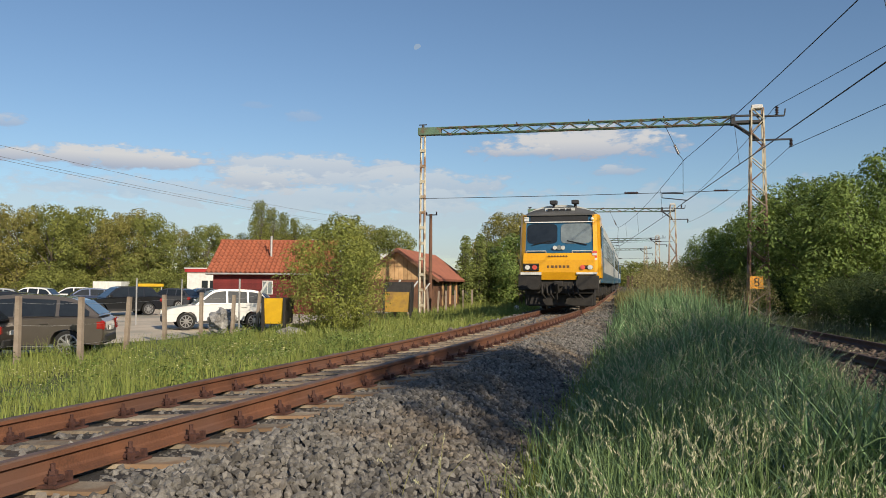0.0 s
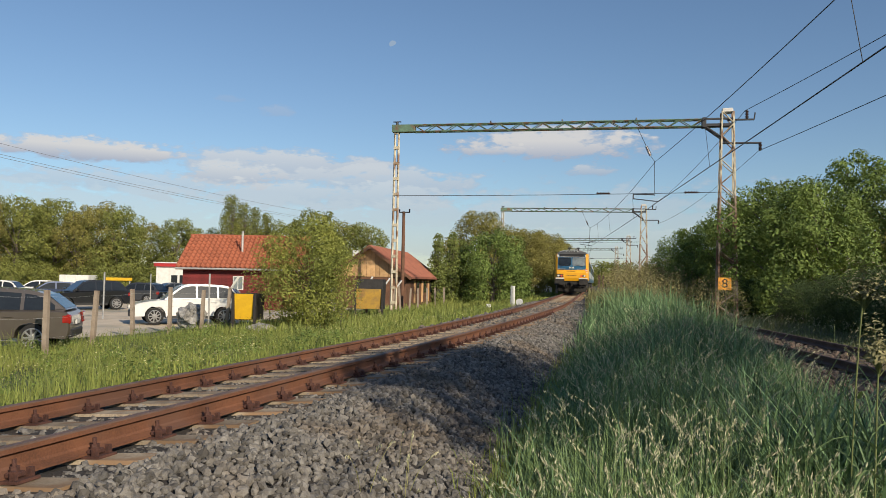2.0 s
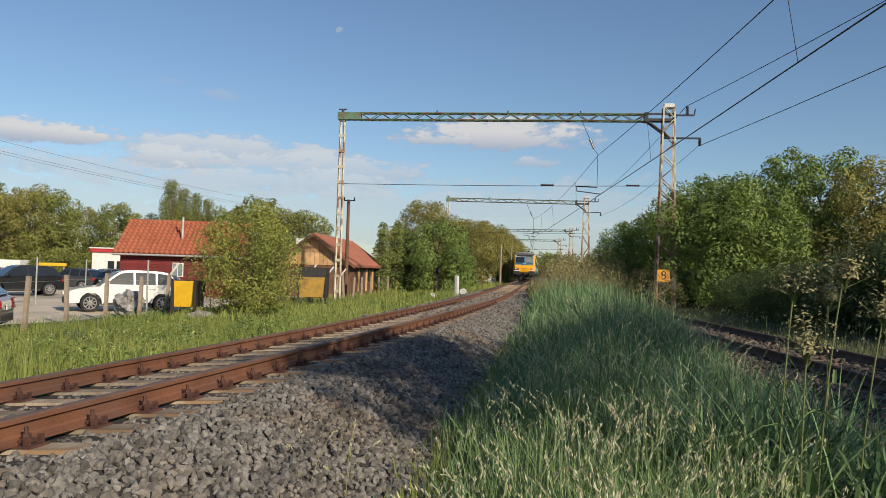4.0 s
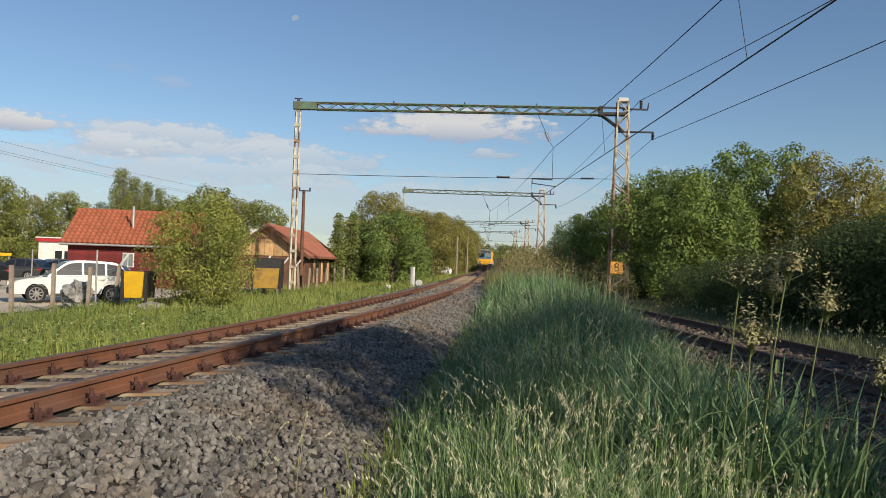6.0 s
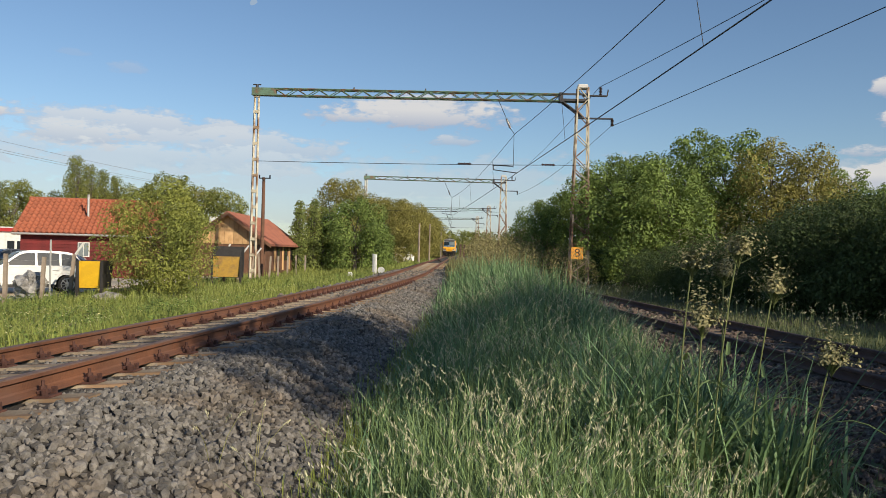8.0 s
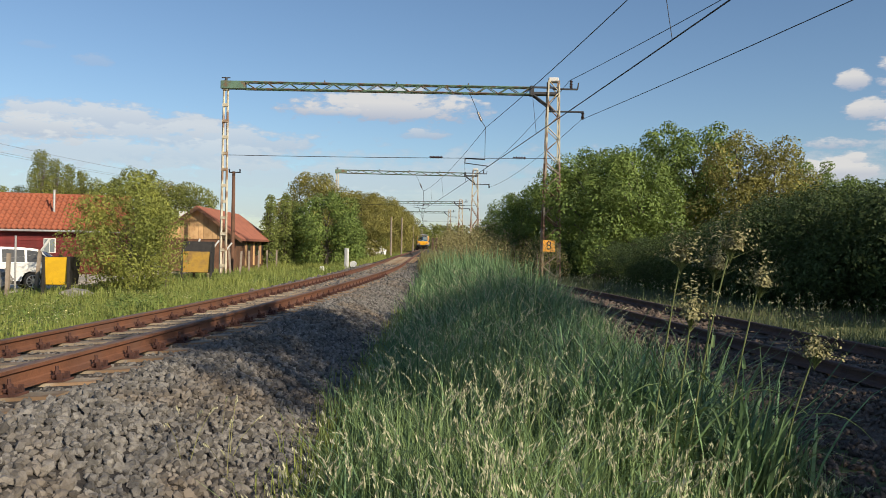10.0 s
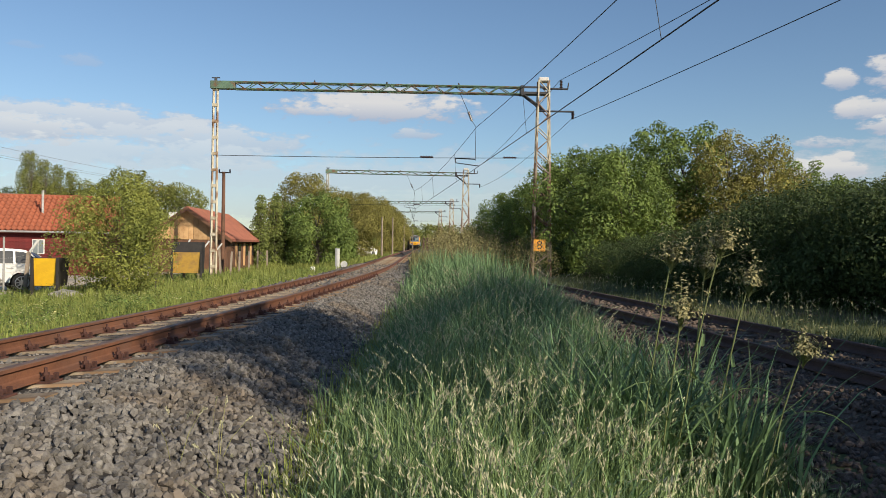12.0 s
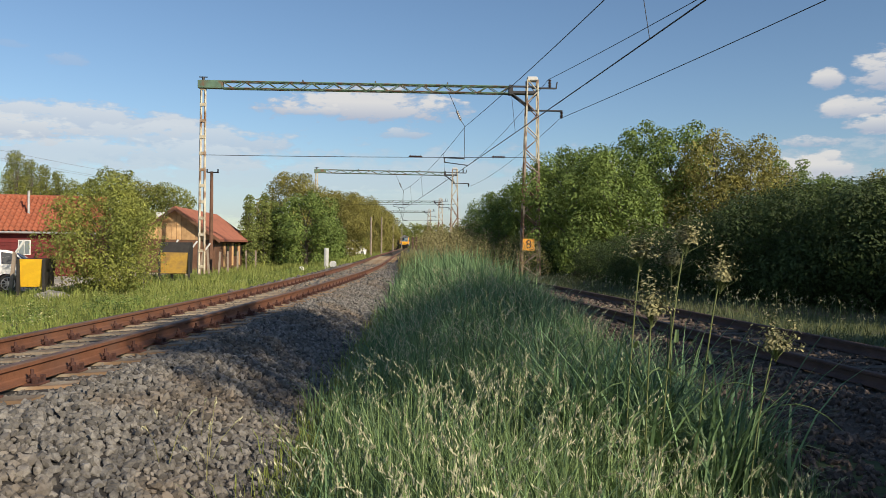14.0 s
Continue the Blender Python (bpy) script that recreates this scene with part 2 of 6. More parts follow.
def ground_z(x, y):
    d = x - xc(y)
    pts = ((-60, -1.1), (-9, -1.1), (-5.5, -1.0), (-2.8, -0.62), (-1.75, -0.34), (-1.45, -0.19), (1.55, -0.19), (1.95, -0.26), (3.1, -0.70), (60, -0.72))
    z = pts[0][1]
    for (a, za), (b, zb) in zip(pts, pts[1:]):
        if a <= d <= b:
            z = za + (zb - za) * (d - a) / (b - a)
            break
    else:
        z = -1.1 if d < 0 else -0.72
    if abs(d) < 1.95:
        z += rail_z(y, max(min(d, 1.3), -1.3)) * (1 if abs(d) < 1.55 else 0.5)
    if d > 2.6 and y < 60 and x < xr(y) - 1.5:
        u = (d - 2.6) / max(xr(y) - 1.5 - xc(y) - 2.6, 0.3)
        z += 0.30 * math.sin(math.pi * min(max(u, 0), 1)) * min(max((y - 3) / 7, 0), 1)
    r = abs(x - xr(y))
    if r < 3.2:
        side = side_z(y) - 0.19 - max(0, r - 1.5) * 0.42
        z = max(z, side)
    return z


def build_ground():
    ys = [-400, -200, -100, -60, -30, -15] + [-10 + 0.5 * i for i in range(110)] + [45 + 2 * i for i in range(60)] + [165, 180, 200, 240, 300, 400, 600, 900, 1400, 2400]
    ds = [-2400, -1200, -600, -300, -150, -80, -50, -35, -25, -18, -13, -9] + [-8 + 0.5 * i for i in range(10)] + [-3 + 0.2 * i for i in range(75)] + [12.2, 13, 14, 16, 18, 22, 28, 40, 60, 90, 150, 300, 600, 1200, 2400]
    verts, faces = [], []
    for y in ys:
        base = xc(y)
        for d in ds:
            x = base + d
            z = ground_z(x, y)
            if not (-1.9 < d < 3.3) and abs(x - xr(y)) > 2.8 and abs(x) < 60:
                z += 0.05 * noise.noise(Vector((x * 0.6, y * 0.6, 0)))
            verts.append((x, y, z))
    w = len(ds)
    index = []
    for i in range(len(ys) - 1):
        for j in range(w - 1):
            faces.append((i * w + j, i * w + j + 1, (i + 1) * w + j + 1, (i + 1) * w + j))
            y, x = (ys[i] + ys[i + 1]) / 2, xc(ys[i]) + (ds[j] + ds[j + 1]) / 2
            d = x - xc(y)
            stones = -1.75 < d < 3.0 - 0.02 * max(min(y, 60), 0) or abs(x - xr(y)) < 2.3 or (y > 40 and 0 < d and x < xr(y))
            index.append(1 if stones and -100 < y < 300 else 2 if -70 < d < -11.3 and 5 < y < 62 else 0)
    ob = raw("ground", verts, faces, None, smooth=True, mats=[M["ground_grass"], M["ballast_bed"], M["lot"]], index=index)
    tagged(ob, "grassy ground with ballast beds and a pale gravel lot", "ground", kind="structure")


build_ground()

RAIL = [(-0.075, -0.15), (0.075, -0.15), (0.075, -0.138), (0.02, -0.118), (0.009, -0.105), (0.009, -0.045), (0.036, -0.034), (0.036, -0.008),
        (0.026, 0.0), (-0.026, 0.0), (-0.036, -0.008), (-0.036, -0.034), (-0.009, -0.045), (-0.009, -0.105), (-0.02, -0.118), (-0.075, -0.138)]


def rail(parent, centre, level, off, y0, y1, mats, label):
    ys = []
    y = y0
    while y < y1:
        ys.append(y)
        y += 0.6 if y < 40 else 2.5
    ys.append(y1)
    verts, faces, index = [], [], []
    n = len(RAIL)
    for y in ys:
        h = (centre(y + 0.5) - centre(y - 0.5))
        for a, z in RAIL:
            verts.append((centre(y) + off + a, y - h * (off + a), level(y, off) + z))
    for i in range(len(ys) - 1):
        for j in range(n):
            k = (j + 1) % n
            faces.append((i * n + j, i * n + k, (i + 1) * n + k, (i + 1) * n + j))
            index.append(1 if j in (7, 8, 9) else 0)
    ob = raw("rail", verts, faces, None, parent, mats=mats, index=index)
    tagged(ob, label)
    return ob


def sleeper_mesh(mat):
    bm = bmesh.new()
    prism(bm, [(-0.13, -0.16), (0.13, -0.16), (0.12, -0.02), (0.105, 0.0), (-0.105, 0.0), (-0.12, -0.02)], -1.22, 1.22, "x")
    return mesh_of("sleeper", bm, mat)


def fastener_mesh(mat):
    """Ribbed plate, clamp and screw on both sides of the rail foot."""
    bm = bmesh.new()
    box(bm, -0.175, 0.175, -0.08, 0.08, -0.168, -0.152)
    for s in (-1, 1):
        box(bm, s * 0.06, s * 0.125, -0.045, 0.045, -0.150, -0.118, 0.008)
        rod(bm, (s * 0.088, 0.0, -0.12), (s * 0.088, 0.0, -0.055), 0.013, seg=6)
        rod(bm, (s * 0.088, 0.0, -0.118), (s * 0.088, 0.0, -0.092), 0.026, seg=6)
        box(bm, s * 0.118, s * 0.15, -0.07, -0.045, -0.152, -0.105)
        box(bm, s * 0.118, s * 0.15, 0.045, 0.07, -0.152, -0.105)
    return mesh_of("fastener", bm, mat)


def track(name, label, centre, level, tilt, y0, y1, mats, pieces_to, rail_label):
    t = thing(name, label, "railway track", kind="structure")
    for off in (0.7525, -0.7525):
        rail(t, centre, level, off, y0, y1, mats, rail_label)
    sm, fm = sleeper_mesh(M["sleeper"] if name == "main_track" else M["sleeper_old"]), fastener_mesh(M["clip"])
    rng = random.Random(4)
    y = -6.0
    while y < pieces_to:
        h = centre(y + 0.5) - centre(y - 0.5)
        yaw = -math.degrees(math.atan(h))
        lean = -math.degrees(math.atan(tilt(y) / 1.505))
        s = new("sleeper", sm)
        s.parent = t
        s.matrix_basis = pose(centre(y), y, level(y, 0) - 0.17 + rng.uniform(-0.006, 0.006), 0, lean, yaw + rng.uniform(-0.6, 0.6))
        if y < 26 and name == "main_track":
            for off in (0.7525, -0.7525):
                f = new("fastener", fm)
                f.parent = t
                f.matrix_basis = pose(centre(y) + off, y - h * off, level(y, off), 0, lean, yaw)
        y += 0.6
    return t


def build_tracks():
    track("main_track", "rust-brown rails on concrete sleepers in grey ballast", xc, rail_z, cant, -60, 330, [M["rust"], M["railtop"]], 75, "rust-brown steel rail")
    track("side_track", "dark rusty side track half hidden by grass", xr, lambda y, d: side_z(y), lambda y: 0.0, -60, 118, [M["rust_dark"], M["rust_dark"]], 45, "dark rusty steel rail")


build_tracks()

# ---- overhead line ----
M["green_steel"] = material("green_painted_steel", (0.13, 0.22, 0.15), 0.6, second=(0.08, 0.13, 0.09), scale=2, fine=40, third=(0.16, 0.10, 0.06), third_scale=2.5)
M["cream_steel"] = material("cream_painted_steel", (0.62, 0.57, 0.44), 0.65, second=(0.45, 0.39, 0.28), scale=2, fine=40, third=(0.25, 0.15, 0.09), third_scale=1.6)
M["mast_rust"] = material("rusty_mast_steel", (0.25, 0.14, 0.085), 0.75, second=(0.14, 0.075, 0.045), scale=2, fine=40, third=(0.40, 0.33, 0.26), third_scale=0.9)
M["dark_steel"] = material("dark_steel", (0.05, 0.05, 0.055), 0.55, 0.3, scale=5, fine=60)
M["wire"] = material("line_wire", (0.03, 0.03, 0.035), 0.5, 0.4, scale=5, fine=60)
M["porcelain"] = material("brown_porcelain", (0.06, 0.035, 0.03), 0.25, scale=8, fine=60)
M["orange"] = material("orange_plate", (0.80, 0.36, 0.03), 0.5, second=(0.70, 0.28, 0.03), scale=6, fine=60)
M["cap_white"] = material("white_cap_paint", (0.72, 0.70, 0.66), 0.6, scale=3, fine=40)
M["grey_wire"] = material("grey_line_wire", (0.20, 0.21, 0.23), 0.6, scale=5, fine=60)
M["black"] = material("black_paint", (0.02, 0.02, 0.022), 0.55, scale=6, fine=60)


def stroke(name, points, radius, mat, parent=None):
    cu = bpy.data.curves.new(name, "CURVE")
    cu.dimensions, cu.bevel_depth, cu.bevel_resolution = "3D", radius, 1
    sp = cu.splines.new("POLY")
    sp.points.add(len(points) - 1)
    for p, q in zip(sp.points, points):
        p.co = (*q, 1)
    cu.materials.append(mat)
    ob = new(name, cu)
    if parent:
        ob.parent = parent
    return ob


def span(a, b, sag, n=24):
    a, b = Vector(a), Vector(b)
    return [tuple(a.lerp(b, i / n) - Vector((0, 0, 4 * sag * (i / n) * (1 - i / n)))) for i in range(n + 1)]


def insulator(bm, a, b, r=0.075):
    a, b = Vector(a), Vector(b)
    rod(bm, a, b, r * 0.45, seg=8)
    for i in range(5):
        c = a.lerp(b, (i + 0.5) / 5)
        d = (b - a).normalized() * 0.018
        rod(bm, c - d, c + d, r, r * 0.7, seg=10)


def lattice(bm, a, b, w0, w1, n, t=0.035, side=Vector((1, 0, 0))):
    """A four-cornered truss from a to b with zigzag bracing; widths w0 at a, w1 at b."""
    a, b = Vector(a), Vector(b)
    d = (b - a).normalized()
    u = (side - d * side.dot(d)).normalized()
    v = d.cross(u)
    ring = lambda k: [a.lerp(b, k / n) + (u * sx + v * sy) * (w0 + (w1 - w0) * k / n) / 2 for sx, sy in ((-1, -1), (1, -1), (1, 1), (-1, 1))]
    lo, hi = ring(0), ring(n)
    for p, q in zip(lo, hi):
        rod(bm, p, q, t, seg=4)
    for k in range(n):
        p, q = ring(k), ring(k + 1)
        for i in range(4):
            j = (i + 1) % 4
            rod(bm, *((p[i], q[j]) if (k + (i >= 2)) % 2 else (p[j], q[i])), t * 0.6, seg=4)
    return ring


def gantry(left, right, top, foot, label, near, group):
    """left, right: (x, y) of the posts; top: level of the beam's middle."""
    g = thing("catenary_gantry", label, "catenary gantry", group)
    lx, ly = left
    rx, ry = right
    n1 = 13 if near else 8
    # lattice mast
    bm = bmesh.new()
    across = Vector((rx - lx, ry - ly, 0)).normalized()
    split = foot + (top - foot) * 0.62
    wide = 0.95 - 0.38 * 0.62
    lattice(bm, (rx, ry, foot), (rx, ry, split), 0.95, wide, 9 if near else 5, 0.058, across)
    part("mast_lower", bm, M["mast_rust"], g, "rusty lattice mast")
    bm = bmesh.new()
    lattice(bm, (rx, ry, split), (rx, ry, top + 0.55), wide, 0.55, 7 if near else 4, 0.052, across)
    part("mast_upper", bm, M["cream_steel"], g, "cream painted lattice mast top")
    bm = bmesh.new()
    box(bm, rx - 0.27, rx + 0.27, ry - 0.27, ry + 0.27, top + 0.5, top + 0.72, 0.04)
    part("mast_cap", bm, M["cap_white"], g, "white mast cap")
    # post
    bm = bmesh.new()
    for s in (-1, 1):
        a = Vector((lx, ly, foot)) + across * 0.14 * s
        b = Vector((lx, ly, top + 0.2)) + across * 0.10 * s
        vs = rod(bm, a, b, 0.07, 0.06, seg=4)
    for k in range(12):
        z = foot + 0.4 + k * (top - foot - 0.6) / 11
        box(bm, lx - 0.15, lx + 0.15, ly - 0.09, ly + 0.09, z - 0.08, z + 0.08)
    part("post", bm, M["cream_steel"], g, "cream battened steel post")
    # beam
    bm = bmesh.new()
    a = Vector((lx, ly, top)) + across * 1.0
    b = Vector((rx, ry, top)) - across * 1.2
    lattice(bm, a, b, 0.36, 0.36, 2 * n1, 0.04, Vector((0, 0, 1)))
    part("beam", bm, M["green_steel"], g, "green painted lattice beam")
    bm = bmesh.new()
    ang = math.atan2(across.y, across.x)
    box(bm, -0.25, 1.05, -0.19, 0.19, -0.2, 0.22, 0.02, Matrix.Translation((lx, ly, top)) @ Matrix.Rotation(ang, 4, "Z"))
    part("end_plate", bm, M["green_steel"], g)
    bm = bmesh.new()
    box(bm, -1.25, 0.3, -0.24, 0.24, -0.2, -0.06, 0.01, Matrix.Translation((rx, ry, top)) @ Matrix.Rotation(ang, 4, "Z"))
    box(bm, -1.25, -1.05, -0.26, 0.26, -0.24, 0.26, 0.01, Matrix.Translation((rx, ry, top)) @ Matrix.Rotation(ang, 4, "Z"))
    box(bm, -1.1, 0.3, -0.28, -0.2, 0.12, 0.22, 0.01, Matrix.Translation((rx, ry, top)) @ Matrix.Rotation(ang, 4, "Z"))
    for s in (-0.2, 0.2):
        off = Vector((-across.y, across.x, 0)) * s
        rod(bm, Vector((rx, ry, top - 1.0)) + off, Vector((rx, ry, top - 0.15)) - across * 1.15 + off, 0.05, seg=6)
    part("bracket", bm, M["dark_steel"], g, "dark steel knee bracket")
    # cross arms on the mast
    bm = bmesh.new()
    rod(bm, Vector((rx, ry, top + 0.15)), Vector((rx, ry, top + 0.15)) + across * 1.3, 0.05, seg=6)
    rod(bm, Vector((rx, ry, top + 0.15)) + across * 1.3, Vector((rx, ry, top + 0.5)) + across * 1.35, 0.035, seg=6)
    part("cross_arm", bm, M["dark_steel"], g)
    bm = bmesh.new()
    rod(bm, Vector((rx, ry, top - 1.05)) - across * 0.3, Vector((rx, ry, top - 1.05)) + across * 1.65, 0.05, seg=6)
    part("cross_arm", bm, M["dark_steel"], g)
    bm = bmesh.new()
    insulator(bm, Vector((rx, ry, top + 0.2)) + across * 0.95, Vector((rx, ry, top + 0.62)) + across * 0.95, 0.10)
    part("insulator", bm, M["porcelain"], g, "brown porcelain insulator")
    bm = bmesh.new()
    insulator(bm, Vector((rx, ry, top - 1.1)) + across * 1.6, Vector((rx, ry, top - 1.45)) + across * 1.6, 0.10)
    part("insulator", bm, M["porcelain"], g, "brown porcelain insulator")
    bm = bmesh.new()
    for f in (0.30, 0.52, 0.74):
        p = Vector((lx, ly, top + 0.2)).lerp(Vector((rx, ry, top + 0.2)), f)
        rod(bm, p, p + Vector((0, 0, 0.16)), 0.06, 0.03, seg=8)
        part("beam_cap", bm, M["dark_steel"], g)
        bm = bmesh.new()
    p = Vector((lx, ly, top + 0.2))
    rod(bm, p, p + Vector((0, 0, 0.2)), 0.08, seg=8)
    rod(bm, p + Vector((0, 0, 0.2)) - across * 0.22, p + Vector((0, 0, 0.2)) + across * 0.22, 0.03, seg=6)
    part("beam_cap", bm, M["dark_steel"], g)
    # cross wire with two insulators
    z = foot + (top - foot) * 0.63
    w = stroke("cross_wire", span((lx, ly, z), (rx, ry, z + 0.15), 0.05, 6), 0.016, M["wire"], g)
    for f in (0.645, 0.90):
        bm = bmesh.new()
        p = Vector((lx, ly, z)).lerp(Vector((rx, ry, z + 0.15)), f)
        insulator(bm, p - across * 0.35, p + across * 0.35, 0.085)
        part("cross_wire_insulator", bm, M["porcelain"], g)
    # hanger and steady arm over the side track
    cx = xr((ly + ry) / 2) + 0.3
    cy = ly + (ry - ly) * (cx - lx) / (rx - lx)
    bm = bmesh.new()
    rod(bm, (cx - 0.9, cy, top - 0.2), (cx - 0.45, cy, top - 1.2), 0.016, seg=5)
    rod(bm, (cx - 0.25, cy, top - 1.65), (cx - 0.05, cy, top - 1.95), 0.016, seg=5)
    rod(bm, (cx - 0.05, cy, top - 1.95), (cx - 0.05, cy, z - 0.05), 0.014, seg=5)
    rod(bm, (cx - 1.1, cy, z + 0.06), (cx - 0.05, cy, z + 0.02), 0.03, seg=6)
    rod(bm, (cx - 1.1, cy, z + 0.1), (cx - 1.1, cy, z - 0.2), 0.025, seg=6)
    rod(bm, (cx - 1.1, cy, z - 0.18), (cx + 0.15, cy, z - 0.34), 0.025, seg=6)
    part("steady_arm", bm, M["dark_steel"], g)
    bm = bmesh.new()
    insulator(bm, (cx - 0.47, cy, top - 1.15), (cx - 0.25, cy, top - 1.65), 0.09)
    part("hanger_insulator", bm, M["porcelain"], g)
    return (cx, cy, top - 1.95), (cx + 0.15, cy, z - 0.34)


def lettered(name, body, size, mat, m, parent):
    cu = bpy.data.curves.new(name, "FONT")
    cu.body, cu.size, cu.extrude = body, size, 0.004
    cu.align_x = cu.align_y = "CENTER"
    cu.materials.append(mat)
    ob = new(name, cu)
    ob.matrix_basis = m
    ob.parent = parent
    return ob


def build_line():
    g1l, g1r = at_view(747, 44), at_view(1342, 40)
    g2l, g2r = at_view(938, 90), at_view(1191, 87.5)
    marks = [gantry(g1l, g1r, 9.25, -0.75, "green lattice catenary gantry on a cream post and rusty mast", True, "gantries over the tracks"),
             gantry(g2l, g2r, 9.1, -0.7, "distant green lattice catenary gantry over the tracks", False, "gantries over the tracks"),
             gantry((-21, 146), (-2.6, 144), 9.0, -0.6, "distant green lattice catenary gantry over the tracks", False, "gantries over the tracks"),
             gantry((-25, 189), (-7.0, 187), 9.0, -0.5, "distant green lattice catenary gantry over the tracks", False, "gantries over the tracks")]
    hang = [(11.9, -14.0, 8.2)] + [a for a, b in marks]
    touch = [(12.3, -14.0, 6.25)] + [b for a, b in marks]
    t = thing("catenary", "thin dark contact wire and messenger wire with droppers", "overhead wire")
    for (a, b), (c, d) in zip(zip(hang, hang[1:]), zip(touch, touch[1:])):
        up, low = span(a, b, 0.45), span(c, d, 0.05)
        stroke("messenger_wire", up, 0.014, M["wire"], t)
        stroke("contact_wire", low, 0.017, M["wire"], t)
        for i in (5, 13, 19):
            stroke("dropper", [up[i], low[i]], 0.009, M["wire"], t)
    t = thing("feeder_wire", "thin dark feeder wire on mast insulators", "overhead wire", "feeder wires")
    stroke("wire", span((21.0, -15.0, 10.2), (7.33, 40.0, 9.95), 0.5), 0.015, M["wire"], t)
    stroke("wire", span((7.33, 40.0, 9.95), (g2r[0] + 1, g2r[1], 9.8), 0.5), 0.015, M["wire"], t)
    t = thing("feeder_wire", "thin dark feeder wire on a lower mast arm", "overhead wire", "feeder wires")
    stroke("wire", span((21.6, -15.0, 8.7), (7.98, 40.0, 7.85), 0.3), 0.015, M["wire"], t)
    stroke("wire", span((7.98, 40.0, 7.85), (g2r[0] + 1.6, g2r[1], 7.7), 0.5), 0.012, M["wire"], t)
    # plate on the mast
    x, y = at_view(1339, 39.2)
    s = thing("mast_sign", "orange square plate with a black number fixed to the mast", "sign", m=pose(x, y, 1.02, 0, 0, 6))
    bm = bmesh.new()
    box(bm, -0.31, 0.31, -0.012, 0.012, -0.31, 0.31, 0.006)
    part("plate", bm, M["orange"], s)
    lettered("digit", "8", 0.62, M["black"], pose(0, -0.016, 0.0, 90, 0, 0), s)
    # village power line far to the left
    for k, (dz, dy) in enumerate(((0, 0), (-0.75, 0.3), (-0.95, 0.8))):
        a = at_view(-260, 44)
        b = at_view(640, 112)
        w = stroke("power_line", span((*a, 10.2 + dz), (*b, 9.6 + dz), 0.5), 0.014, M["grey_wire"])
        tagged(w, "thin dark village power line", "overhead wire", "village power lines")


build_line()


# ---- train ----
M["train_yellow"] = material("yellow_train_paint", (0.80, 0.40, 0.015), 0.35, second=(0.68, 0.32, 0.012), scale=1.2, fine=12, coat=0.3)
M["train_blue"] = material("blue_train_paint", (0.022, 0.115, 0.22), 0.35, second=(0.017, 0.085, 0.17), scale=1.2, fine=12, coat=0.2)
M["train_grey"] = material("grey_white_train_paint", (0.52, 0.54, 0.52), 0.5, second=(0.36, 0.37, 0.35), scale=1.5, fine=14)
M["train_roof"] = material("dusty_grey_roof", (0.11, 0.11, 0.108), 0.75, second=(0.065, 0.065, 0.062), scale=2, fine=20)
M["under"] = material("oily_underframe", (0.030, 0.027, 0.025), 0.75, second=(0.015, 0.014, 0.013), scale=4, fine=30, bump=0.4)
M["white_paint"] = material("white_paint", (0.75, 0.75, 0.72), 0.5, second=(0.6, 0.6, 0.57), scale=3, fine=30)
M["glass"] = material("dark_window_glass", (0.02, 0.025, 0.03), 0.12, second=(0.013, 0.016, 0.02), scale=2, fine=10)
M["glass_pale"] = material("hazy_window_glass", (0.22, 0.26, 0.27), 0.12, second=(0.16, 0.19, 0.2), scale=2, fine=10, coat=0.5)
M["tail_red"] = glow("tail_lamp_red", (0.62, 0.09, 0.06), 0.25)
M["brown_text"] = material("brown_lettering", (0.16, 0.08, 0.03), 0.6, scale=6, fine=60)
M["lamp_glass"] = material("lamp_glass", (0.7, 0.7, 0.66), 0.1, scale=8, fine=60, coat=0.6)
M["steel_wheel"] = material("worn_wheel_steel", (0.07, 0.06, 0.055), 0.5, 0.5, scale=5, fine=60)


def shell(half, low, high, top):
    """Cross-section of a carriage: half width, sill, eave and roof level."""
    p = [(half * 0.97, low), (half, low + 0.35), (half, high - 0.45), (half * 0.97, high)]
    for k in range(1, 8):
        a = radians(90) * k / 8
        p.append((half * 0.97 * math.cos(a), high + (top - high) * math.sin(a)))
    p.append((0, top))
    return p + [(-x, z) for x, z in p[-2::-1]]


def bogie(parent, y):
    bm = bmesh.new()
    for s in (-1, 1):
        box(bm, s * 0.95, s * 1.07, y - 1.75, y + 1.75, 0.42, 0.66, 0.02)
        for o in (-1.2, 1.2):
            box(bm, s * 0.92, s * 1.12, y + o - 0.22, y + o + 0.22, 0.3, 0.62, 0.02)
        rod(bm, (s * 1.0, y - 0.35, 0.6), (s * 1.0, y - 0.35, 0.95), 0.13, seg=10)
        rod(bm, (s * 1.0, y + 0.35, 0.6), (s * 1.0, y + 0.35, 0.95), 0.13, seg=10)
    box(bm, -1.0, 1.0, y - 0.3, y + 0.3, 0.45, 0.8, 0.03)
    b = part("bogie", bm, M["under"], parent)
    for o in (-1.2, 1.2):
        bm = bmesh.new()
        for s in (-1, 1):
            rod(bm, (s * 0.70, 0, 0), (s * 0.82, 0, 0), 0.46, 0.445, seg=28)
            rod(bm, (s * 0.655, 0, 0), (s * 0.70, 0, 0), 0.49, seg=28)
        rod(bm, (-0.7, 0, 0), (0.7, 0, 0), 0.08, seg=10)
        w = part("wheelset", bm, M["steel_wheel"], b)
        w.matrix_basis = pose(0, y + o, 0.46)
    return b


